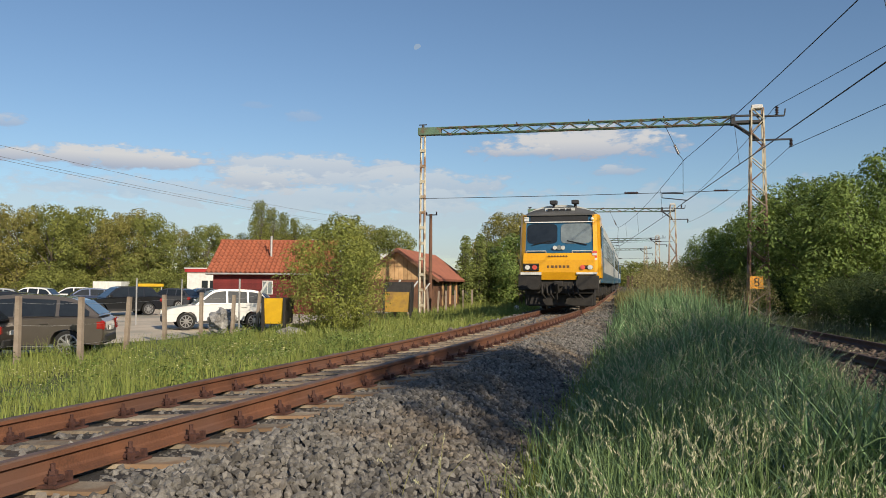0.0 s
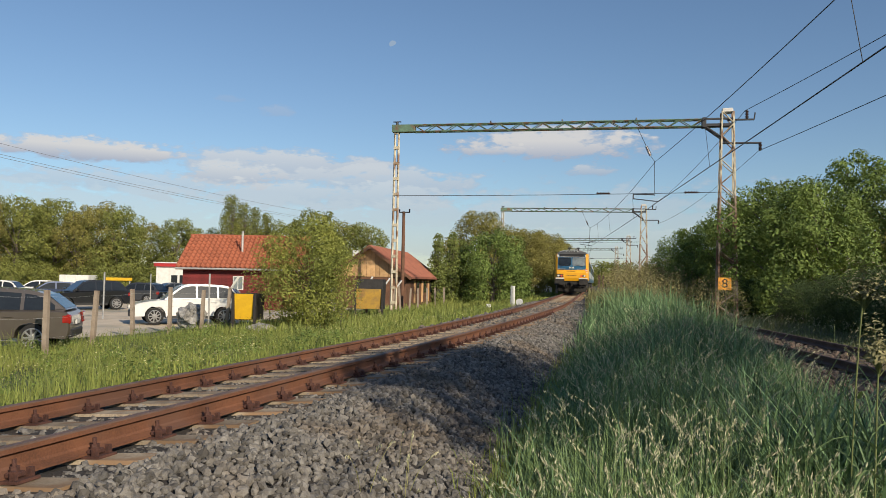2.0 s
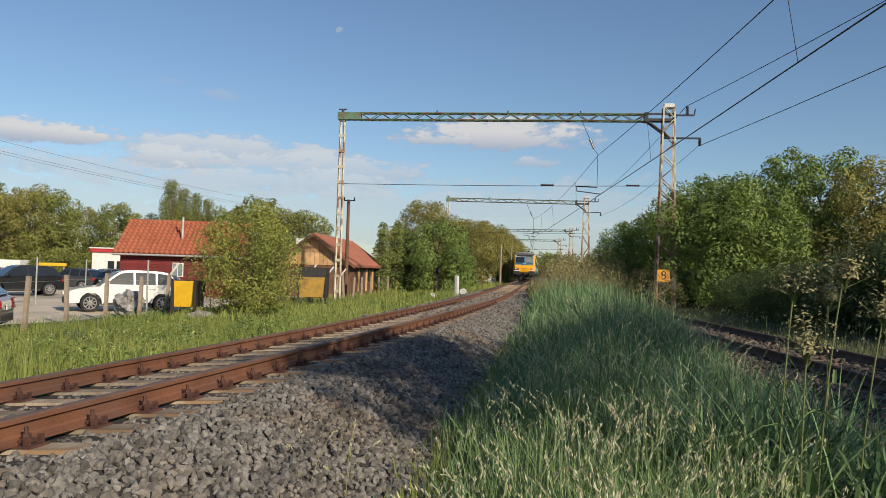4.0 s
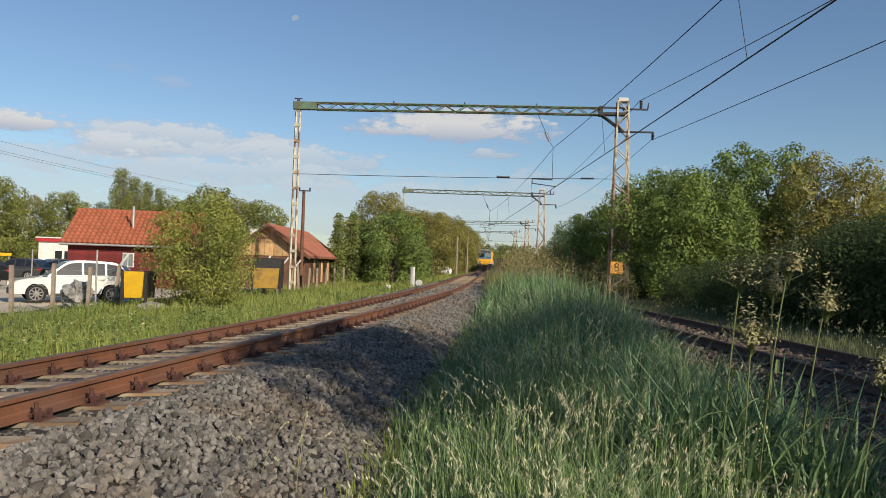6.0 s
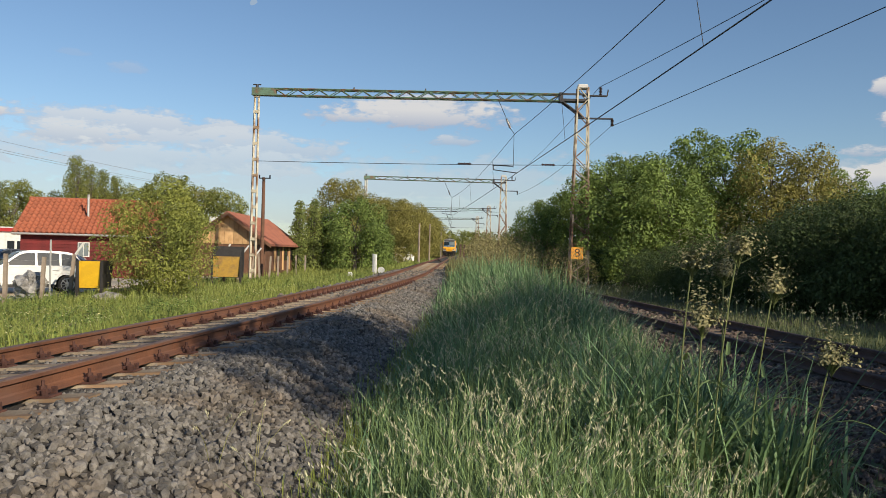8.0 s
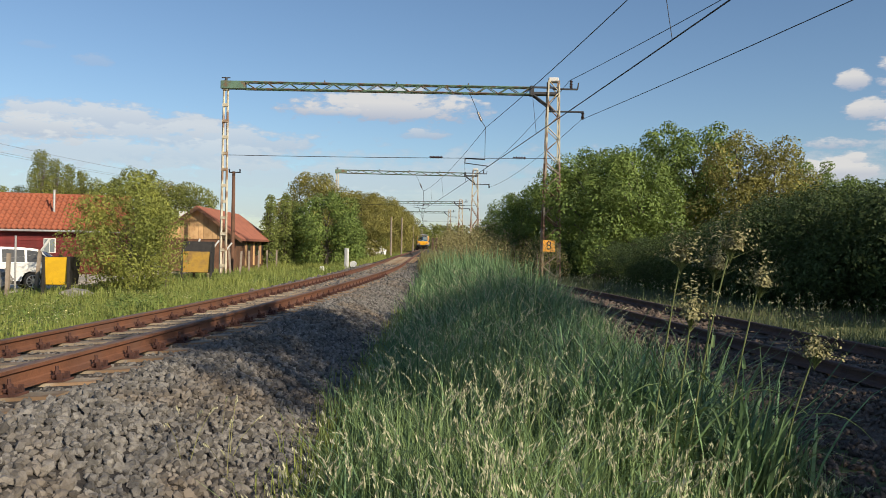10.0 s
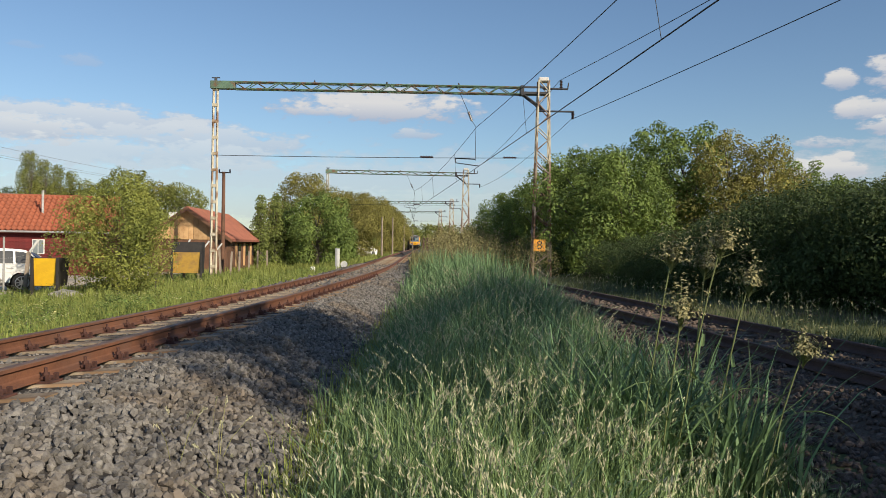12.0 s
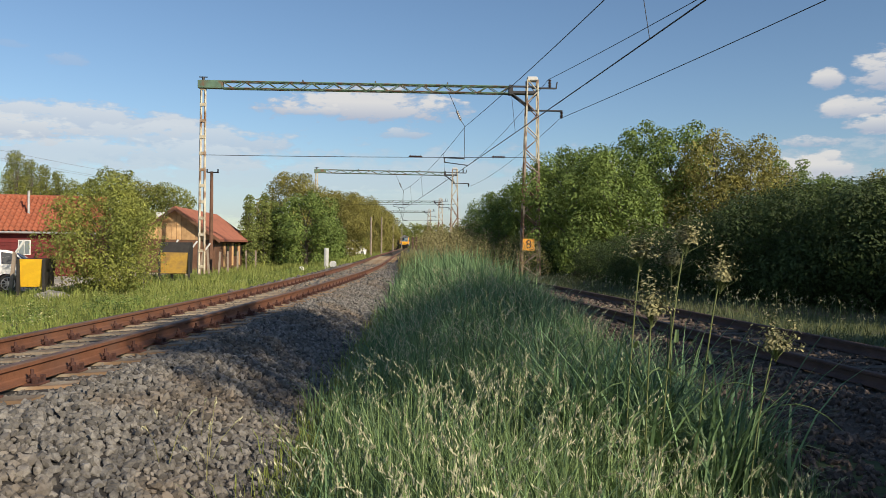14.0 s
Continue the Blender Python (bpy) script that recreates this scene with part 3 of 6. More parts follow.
def carriage(name, label, length, cab):
    """Origin on the rails under its rear end; it stretches ahead along y."""
    c = thing(name, label, "train carriage", "cars of the train")
    half = 1.48
    prof = shell(half, 1.0, 3.35, 3.95)
    bm = bmesh.new()
    y0 = 0.9 if cab else 0.35
    prism(bm, prof, y0, length - 0.35, "y")
    for f in bm.faces:
        n = f.normal
        z = f.calc_center_median().z
        f.material_index = 1 if n.z > 0.35 and z > 3.2 else 0
    part("body", bm, [M["train_grey"], M["train_roof"]], c, "grey and blue carriage body")
    bm = bmesh.new()
    for s in (-1, 1):
        box(bm, s * 1.474, s * 1.488, y0 + 0.05, length - 0.4, 1.02, 1.38, 0)
        box(bm, s * 1.482, s * 1.488, y0 + 2.2, length - 0.5, 1.38, 1.44, 0)
    part("skirt_band", bm, M["train_blue"], c, "blue band along the sill")
    y = y0 + 2.6
    while y < length - 2.4:
        for s in (-1, 1):
            bm = bmesh.new()
            box(bm, s * 1.475, s * 1.495, y, y + 1.15, 2.05, 2.95, 0.006)
            part("window", bm, M["glass"], c)
        y += 1.75
    for yd in (y0 + 1.25, length - 1.7):
        for s in (-1, 1):
            bm = bmesh.new()
            box(bm, s * 1.475, s * 1.500, yd, yd + 0.95, 1.05, 3.15, 0.01)
            d = part("door", bm, M["train_blue"], c, "blue entrance door")
            bm = bmesh.new()
            box(bm, s * 1.490, s * 1.506, yd + 0.2, yd + 0.75, 2.1, 2.95, 0.01)
            part("door_pane", bm, M["glass"], d)
    bm = bmesh.new()
    for a, b in ((4.8, 6.6), (8.5, 10.2), (11.4, 13.6), (15.0, 16.3)):
        for s in (-1, 1):
            box(bm, s * 0.55, s * 1.25, a, b, 0.45, 1.0, 0.03)
    box(bm, -0.5, 0.5, 1.0, length - 1.0, 0.75, 1.02, 0.02)
    part("equipment_boxes", bm, M["under"], c)
    bogie(c, 3.2)
    bogie(c, length - 3.2)
    bm = bmesh.new()
    for yv in (5.0, 9.0, 14.0, 19.0):
        box(bm, -0.35, 0.35, yv, yv + 0.7, 3.98, 4.12, 0.04)
    part("roof_vents", bm, M["train_roof"], c)
    if cab:
        cab_end(c, half)
    return c


def cab_end(c, half):
    """The driving cab at the rear end, which faces back along -y."""
    before = set(c.children)
    cab_parts(c, half)
    for o in set(c.children_recursive) - before:
        if o.name.split(".")[0] in ("body", "skirt_band", "window", "door", "door_pane", "bogie", "wheelset", "equipment_boxes", "roof_vents", "coupling_gear", "buffer"):
            continue
        for v in o.data.vertices:
            z = v.co.z
            v.co.z = z if z < 1.0 else z + 0.12 * min((z - 1.0) / 0.2, 1) if z < 3.38 else 3.50 + (z - 3.38) * 0.66
            v.co.x *= 1.055


def cab_parts(c, half):
    # yellow surround: side cheeks and corner posts
    for s in (-1, 1):
        bm = bmesh.new()
        A = [(1.425, 2.15), (1.425, 0.42), (1.33, 0.12), (1.19, 0.02), (1.19, 0.55), (1.30, 2.15)]
        lo = [bm.verts.new((s * a, b, 1.12)) for a, b in A]
        hi = [bm.verts.new((s * (a - 0.05), b + 0.16, 3.42)) for a, b in A]
        n = len(A)
        fs = [bm.faces.new(lo), bm.faces.new(hi[::-1])] + [bm.faces.new((lo[i], hi[i], hi[(i + 1) % n], lo[(i + 1) % n])) for i in range(n)]
        bmesh.ops.recalc_face_normals(bm, faces=fs)
        part("corner_post", bm, M["train_yellow"], c, "yellow cab corner post")
        bm = bmesh.new()
        box(bm, s * 1.405, s * 1.432, 0.75, 1.55, 2.2, 3.0, 0.02)
        part("cab_side_window", bm, M["glass"], c)
    # windscreen wall, blue, leaning back a little
    bm = bmesh.new()
    prism(bm, [(0.10, 1.95), (0.26, 3.40), (0.95, 3.40), (0.95, 1.95)], -1.2, 1.2, "x")
    part("windscreen_wall", bm, M["train_blue"], c, "dark blue cab front")
    for s, mt in ((-1, M["glass"]), (1, M["glass_pale"])):
        bm = bmesh.new()
        rim = []
        for k in range(16):
            a = math.pi / 8 * k + math.pi / 16
            rim.append((s * 0.585 + math.copysign(min(abs(math.cos(a)) ** 0.35, 1) * 0.53, math.cos(a)), 2.70 + math.copysign(min(abs(math.sin(a)) ** 0.35, 1) * 0.37, math.sin(a))))
        front = [bm.verts.new((x, 0.085 + (z - 1.95) * 0.11, z)) for x, z in rim]
        back = [bm.verts.new((x, 0.14 + (z - 1.95) * 0.11, z)) for x, z in rim]
        bm.faces.new(front)
        bm.faces.new(back[::-1])
        for k in range(16):
            bm.faces.new((front[k], front[(k + 1) % 16], back[(k + 1) % 16], back[k]))
        bmesh.ops.recalc_face_normals(bm, faces=bm.faces)
        part("windscreen", bm, mt, c, "dark cab windscreen" if s < 0 else "windscreen with a pale blind")
        bm = bmesh.new()
        rod(bm, (s * 0.95, 0.10, 2.28), (s * 0.28, 0.125, 2.44), 0.018, seg=5)
        part("wiper", bm, M["black"], c)
    bm = bmesh.new()
    prism(bm, [(0.19, 3.16), (0.215, 3.38), (0.25, 3.38), (0.22, 3.16)], -1.0, 1.0, "x")
    part("destination_box", bm, M["black"], c, "dark destination display")
    bm = bmesh.new()
    prism(bm, [(0.165, 3.11), (0.170, 3.145), (0.22, 3.145), (0.21, 3.11)], -1.18, 1.18, "x")
    for s in (-1, 1):
        box(bm, s * 1.08, s * 1.18, 0.15, 0.3, 3.18, 3.29, 0.03)
    part("marker_strip", bm, M["white_paint"], c, "white marker strip")
    # yellow apron
    bm = bmesh.new()
    prism(bm, [(0.02, 1.98), (-0.10, 1.72), (-0.10, 1.28), (0.0, 1.08), (0.9, 1.08), (0.9, 1.98)], -1.22, 1.22, "x")
    for v in bm.verts:
        if v.co.z < 1.2:
            v.co.x *= 0.66
    part("front_apron", bm, M["train_yellow"], c, "yellow front apron")
    bm = bmesh.new()
    prism(bm, [(0.05, 1.95), (0.03, 1.985), (0.9, 1.985), (0.9, 1.95)], -1.22, 1.22, "x")
    part("apron_rim", bm, M["train_yellow"], c)
    bm = bmesh.new()
    for k in range(7):
        box(bm, -0.36 + k * 0.10, -0.30 + k * 0.10, -0.078, -0.06, 1.84, 1.89)
    ob = part("number_bars", bm, M["brown_text"], c, "dark lettering bars")
    bm = bmesh.new()
    for k, w in enumerate((0.1, 0.13, 0.12, 0.12, 0.12, 0.12)):
        box(bm, -0.40 + k * 0.135, -0.40 + k * 0.135 + w * 0.75, -0.108, -0.10, 1.44, 1.53)
    part("name_bars", bm, M["brown_text"], c, "dark blue lettering bars")
    for s in (-1, 1):
        bm = bmesh.new()
        box(bm, s * 0.72, s * 1.18, -0.13, -0.05, 1.37, 1.55, 0.05)
        h = part("lamp_housing", bm, M["under"], c, "dark lamp recess")
        for x, mt, lab in ((0.82, M["tail_red"], "lit red tail lamp"), (1.07, M["lamp_glass"], "clear headlamp")):
            bm = bmesh.new()
            rod(bm, (s * x, -0.155, 1.46), (s * x, -0.11, 1.46), 0.085, seg=18)
            part("lamp", bm, mt, h, lab)
        bm = bmesh.new()
        box(bm, s * 0.60, s * 1.30, -0.13, 0.3, 1.20, 1.28, 0.01)
        part("step", bm, M["white_paint"], c, "pale foot step")
        bm = bmesh.new()
        rod(bm, (s * 0.875, -0.55, 1.0), (s * 0.875, 0.2, 1.0), 0.11, seg=12)
        rod(bm, (s * 0.875, -0.6, 1.0), (s * 0.875, -0.55, 1.0), 0.23, seg=18)
        part("buffer", bm, M["under"], c)
        bm = bmesh.new()
        box(bm, s * 0.62, s * 1.36, -0.1, 0.25, 0.78, 1.18, 0.03)
        part("corner_step_box", bm, M["under"], c)
        bm = bmesh.new()
        rod(bm, (s * 0.14, 0.05, 2.18), (s * 0.14, 0.12, 2.18), 0.075, seg=14)
        part("small_lamp", bm, M["lamp_glass"], c)
        bm = bmesh.new()
        rod(bm, (s * 0.45, 0.03, 2.06), (s * 1.12, 0.03, 2.06), 0.018, seg=6)
        rod(bm, (s * 0.45, 0.03, 2.06), (s * 0.45, 0.1, 1.98), 0.018, seg=6)
        rod(bm, (s * 1.12, 0.03, 2.06), (s * 1.12, 0.1, 1.98), 0.018, seg=6)
        part("hand_rail", bm, M["lamp_glass"], c)
    bm = bmesh.new()
    rod(bm, (0, 0.06, 2.18), (0, 0.12, 2.18), 0.09, seg=16)
    part("emblem", bm, M["glass_pale"], c)
    # red and white tail discs
    bm = bmesh.new()
    for k in range(4):
        box(bm, 1.14, 1.30, -0.03, 0.0, 1.72 + 0.085 * k, 1.80 + 0.085 * k, mi=k % 2)
    part("tail_marker", bm, [M["white_paint"], M["tail_red"]], c, "red and white tail board")
    # couplings, hoses and rail guard
    bm = bmesh.new()
    box(bm, -1.25, 1.25, 0.1, 0.5, 0.62, 1.1, 0.03)
    box(bm, -0.16, 0.16, -0.35, 0.2, 0.88, 1.08, 0.03)
    rod(bm, (0, -0.42, 0.98), (0, -0.32, 0.70), 0.05, seg=8)
    rod(bm, (-0.06, -0.40, 0.95), (-0.06, -0.1, 0.42), 0.035, seg=8)
    for x, d in ((-0.62, 0.10), (-0.45, 0.15), (-0.3, 0.08), (0.32, 0.12), (0.5, 0.09), (0.66, 0.14)):
        rod(bm, (x, -0.05, 0.98), (x + d * 0.4, -0.25, 0.62), 0.032, seg=7)
        rod(bm, (x + d * 0.4, -0.25, 0.62), (x + d * 1.6, -0.08, 0.45), 0.032, seg=7)
    box(bm, -1.2, 1.2, 0.35, 0.5, 0.16, 0.62, 0.03)
    box(bm, -1.28, -0.9, 0.4, 0.9, 0.18, 0.95, 0.03)
    box(bm, 0.9, 1.28, 0.4, 0.9, 0.18, 0.95, 0.03)
    part("coupling_gear", bm, M["under"], c, "black coupling hoses and rail guard")
    bm = bmesh.new()
    rings = []
    for y, top, w in ((0.16, 3.42, 1.22), (0.30, 3.56, 1.24), (0.62, 3.80, 1.28), (0.95, 3.96, 1.32), (2.2, 4.02, 1.34)):
        rings.append([bm.verts.new((w * math.cos(a), y, 3.37 + (top - 3.37) * math.sin(a))) for a in np.linspace(0, math.pi, 13)])
    for a, b in zip(rings, rings[1:]):
        for i in range(12):
            bm.faces.new((a[i], a[i + 1], b[i + 1], b[i]))
    bm.faces.new(rings[0])
    bmesh.ops.recalc_face_normals(bm, faces=bm.faces)
    part("cab_roof", bm, M["train_roof"], c, "grey sloping cab roof")
    bm = bmesh.new()
    prism(bm, [(0.42, 3.52), (0.55, 3.84), (0.95, 3.84), (0.95, 3.52)], -0.52, 0.52, "x")
    part("roof_grille_box", bm, M["train_grey"], c)
    bm = bmesh.new()
    for k in range(4):
        box(bm, -0.42 + k * 0.22, -0.26 + k * 0.22, 0.40, 0.6, 3.58, 3.78)
    part("grille", bm, M["black"], c)
    for s in (-0.24, 0.52):
        bm = bmesh.new()
        rod(bm, (s, 0.9, 3.85), (s, 0.9, 4.12), 0.05, seg=8)
        box(bm, s - 0.13, s + 0.13, 0.68, 0.98, 4.08, 4.30, 0.03)
        rod(bm, (s, 0.62, 4.19), (s, 0.68, 4.19), 0.10, seg=12)
        part("roof_horn", bm, M["dark_steel"], c)


TRAIN = [carriage("control_car", "yellow, blue and grey control car with its cab to the rear", 24.5, True),
         carriage("passenger_car", "grey carriage with a blue sill band", 24.5, False),
         carriage("passenger_car", "grey carriage with a blue sill band", 24.5, False)]
# seconds, how far the train's rear end stands along the line
RUN = [(0, 25.6), (0.5, 36.3), (1.0, 46.8), (1.5, 57.4), (2.0, 67.4), (2.5, 77.2), (3.0, 87.0), (4.0, 106.0), (5.5, 134.5), (6.0, 143.0), (6.5, 151.0), (7.0, 159.0), (7.5, 166.5), (8.0, 173.5),
       (9.0, 188.0), (10.5, 208.0), (11.0, 214.0), (11.5, 219.5), (12.0, 225.0), (12.5, 230.0), (13.0, 234.5), (13.5, 238.5), (14.0, 242.0)]


BREEZE = [(0, 1.0), (1.5, 0.0), (3, -0.6), (5.5, 0.5), (6.5, 0.0), (7.5, -0.4), (8.2, 0.4), (9.5, 3.5), (10.5, 5.0), (11.0, 6.0), (11.5, 5.4), (12.0, 4.6), (12.5, 4.4), (13.0, 2.6), (13.5, 0.9), (14.0, 0.0)]


def on_line(y, length):
    ya, yb = y + 3.2, y + length - 3.2
    a, b = Vector((xc(ya), ya, rail_z(ya, 0))), Vector((xc(yb), yb, rail_z(yb, 0)))
    d = b - a
    yaw = -math.degrees(math.atan2(d.x, d.y))
    pitch = math.degrees(math.atan2(d.z, math.hypot(d.x, d.y)))
    lean = -math.degrees(math.atan(cant((ya + yb) / 2) / 1.505))
    m = pose(a.x, a.y, a.z, 0, 0, yaw) @ pose(0, 0, 0, pitch, lean, 0)
    return m @ pose(0, -3.2, 0)


def motions():
    for k, car in enumerate(TRAIN):
        walk(car, [(t, on_line(y + k * 24.9, 24.5)) for t, y in RUN])
    # the wind bends the tufts and the tall weeds
    for ob, x, y, z, k in SWAY:
        walk(ob, [(t, pose(x, y, z, 0, a * k, 0)) for t, a in BREEZE])
    for k, (w, x, y) in enumerate(WEEDS):
        walk(w, [(t, pose(x, y, ground_z(x, y), 0, a * (1 + 0.12 * (k % 3)), 0)) for t, a in BREEZE])


# ---- plants ----
def leaf_mat(name, color, second, trans, rough=0.85):
    return material(name, color, rough, second=tuple(c * 0.85 for c in second), scale=0.7, fine=3.0, island=0.45, trans=trans, mix=0.5)


M["leaf_mid"] = leaf_mat("mid_green_leaf", (0.22, 0.235, 0.055), (0.125, 0.155, 0.04), (0.33, 0.35, 0.065))
M["leaf_olive"] = leaf_mat("olive_leaf", (0.27, 0.245, 0.065), (0.17, 0.165, 0.045), (0.36, 0.33, 0.075))
M["leaf_dark"] = leaf_mat("dark_green_leaf", (0.075, 0.11, 0.034), (0.042, 0.068, 0.023), (0.11, 0.16, 0.04))
M["leaf_acacia"] = leaf_mat("acacia_leaf", (0.18, 0.25, 0.058), (0.10, 0.155, 0.04), (0.28, 0.35, 0.07))
M["leaf_yellow"] = leaf_mat("yellowing_leaf", (0.28, 0.30, 0.065), (0.15, 0.19, 0.045), (0.42, 0.41, 0.08))
M["dry_scrub"] = leaf_mat("dry_brown_scrub", (0.33, 0.285, 0.125), (0.20, 0.19, 0.075), (0.36, 0.3, 0.11))
M["leaf_thuja"] = leaf_mat("thuja_green", (0.20, 0.24, 0.06), (0.13, 0.165, 0.045), (0.25, 0.29, 0.06))
M["bark"] = material("grey_brown_bark", (0.17, 0.14, 0.11), 0.9, second=(0.08, 0.065, 0.05), scale=5, fine=40, bump=0.6)
M["grass"] = material("bank_grass", (0.225, 0.315, 0.125), 0.6, second=(0.135, 0.21, 0.08), scale=0.8, fine=5, island=0.5, trans=(0.2, 0.27, 0.07), mix=0.8)
M["grass_blue"] = material("blue_green_grass", (0.20, 0.315, 0.145), 0.6, second=(0.115, 0.20, 0.085), scale=0.8, fine=5, island=0.6, trans=(0.13, 0.21, 0.08), mix=0.8)
M["meadow"] = material("meadow_grass", (0.29, 0.32, 0.075), 0.7, second=(0.16, 0.21, 0.05), scale=0.5, fine=4, island=0.35, trans=(0.24, 0.28, 0.05), mix=0.8)
M["dry_grass"] = material("dry_tan_grass", (0.30, 0.27, 0.12), 0.8, second=(0.18, 0.19, 0.07), scale=0.8, fine=5, island=0.35, trans=(0.3, 0.27, 0.1), mix=0.8)
# green darkened to add to the thicket's shade on the verge
M["verge"] = material("shade_darkened_verge_grass", (0.15, 0.165, 0.075), 0.7, second=(0.085, 0.105, 0.045), scale=0.8, fine=5, island=0.35, trans=(0.1, 0.14, 0.04), mix=0.8)
M["straw"] = material("dry_seed_head", (0.56, 0.54, 0.37), 0.8, second=(0.40, 0.41, 0.25), scale=3, fine=30, island=0.3, trans=(0.4, 0.34, 0.18))
M["weed"] = material("tall_weed_stem", (0.20, 0.23, 0.08), 0.7, second=(0.13, 0.16, 0.06), scale=3, fine=30, trans=(0.2, 0.22, 0.06))
M["brown_seed"] = material("brown_seed_tuft", (0.30, 0.275, 0.135), 0.85, second=(0.19, 0.18, 0.085), scale=3, fine=30, island=0.4)
M["blue_flower"] = material("violet_blue_petal", (0.11, 0.13, 0.42), 0.7, second=(0.08, 0.09, 0.30), scale=3, fine=30, island=0.3)
M["flower"] = material("pale_yellow_flower", (0.62, 0.58, 0.25), 0.7, second=(0.5, 0.5, 0.3), scale=3, fine=30, island=0.3)


def cards(pos, out, size, rng, droop=0.0):
    """Four-cornered leaves at pos, turned roughly along out."""
    n = len(pos)
    nrm = out + rng.normal(0, 0.36, (n, 3))
    nrm[:, 2] += 0.25
    nrm /= np.linalg.norm(nrm, axis=1)[:, None] + 1e-9
    t = rng.normal(0, 1, (n, 3))
    t -= nrm * (t * nrm).sum(1)[:, None]
    t /= np.linalg.norm(t, axis=1)[:, None] + 1e-9
    b = np.cross(nrm, t)
    s = size * rng.uniform(0.6, 1.35, n)[:, None]
    v = np.stack([pos - t * s * 0.62, pos - b * s * 0.3 + nrm * s * 0.06, pos + t * s * 0.62, pos + b * s * 0.3 + nrm * s * 0.06], 1).reshape(-1, 3)
    f = np.arange(n * 4).reshape(n, 4)
    return v, f


def cloud_of_leaves(centres, radii, per_area, size, rng, flat=0.85):
    P, O = [], []
    for c, r in zip(centres, radii):
        n = int(per_area * r * r * 12)
        d = rng.normal(0, 1, (n, 3))
        d /= np.linalg.norm(d, axis=1)[:, None]
        rad = r * rng.uniform(0.45, 1.1, n) ** 0.6
        p = d * rad[:, None]
        p[:, 2] *= flat
        P.append(p + c)
        O.append(d)
    return cards(np.concatenate(P), np.concatenate(O), size, rng)


def crown_points(h, r, base, rng, n, shape):
    """Clump centres inside a crown of height h from base, radius r."""
    cs, rs = [], []
    for i in range(n):
        u = (i + 0.5) / n
        if shape == "round":
            w = math.sin(math.pi * (0.12 + 0.80 * u)) ** 0.8
        elif shape == "column":
            w = 1.0 - 0.75 * u ** 2.2
        else:
            w = (1 - u) ** 0.6 * 0.9 + 0.15
        a = i * 2.399 + rng.uniform(-0.5, 0.5)
        k = r * w * rng.uniform(0.45, 1.05)
        cs.append((k * math.cos(a), k * math.sin(a), base + (h - base) * u * 0.93))
        rs.append(r * rng.uniform(0.18, 0.44) * (0.6 + 0.5 * w) * (1.45 if shape == "column" else 1.0))
    return np.array(cs), np.array(rs)


def tree(name, label, h, r, base, leaf, seed, clumps=26, dens=9.0, size=0.24, shape="round", category="tree", group=""):
    rng = np.random.default_rng(seed)
    t = thing(name, label, category, group)
    cs, rs = crown_points(h, r, base, rng, clumps, shape)
    bm = bmesh.new()
    r0 = 0.022 * h + 0.03 if h > 5 else 0.008 * h + 0.006
    top = Vector((rng.normal(0, 0.05) * h, rng.normal(0, 0.05) * h, base + (h - base) * 0.6))
    mid = Vector((top.x * 0.3 + rng.normal(0, 0.08), top.y * 0.3, top.z * 0.45))
    rod(bm, (0, 0, -0.3), mid, r0 * 1.15, r0 * 0.8, seg=8)
    rod(bm, mid, top, r0 * 0.8, r0 * 0.25, seg=7)
    part("trunk", bm, M["bark"], t)
    bm = bmesh.new()
    for i in range(0, len(cs), 2):
        c = Vector(cs[i])
        f = min(max((c.z / top.z) * 0.6, 0.25), 0.9)
        st = Vector((0, 0, 0)).lerp(mid, f * 2) if f < 0.5 else mid.lerp(top, f * 2 - 1)
        k = st.lerp(c, 0.5) + Vector((0, 0, 0.1))
        rod(bm, st, k, r0 * 0.32, r0 * 0.2, seg=5)
        rod(bm, k, c, r0 * 0.2, r0 * 0.07, seg=5)
    part("branchwork", bm, M["bark"], t)
    v, f = cloud_of_leaves(cs, rs, dens, size, rng)
    raw("crown", v, f, leaf, t)
    return t


def stand(ob, x, y, z, turn, s, tall=1.0):
    return copy_thing(ob, pose(x, y, z, 0, 0, turn) @ Matrix.Diagonal((s, s, s * tall, 1)))


def later_view(column, depth):
    a = radians(2.096)
    across = (column - 784) / 1413 * depth
    return 3.34 + across * math.cos(a) - depth * math.sin(a), -3.40 + across * math.sin(a) + depth * math.cos(a)


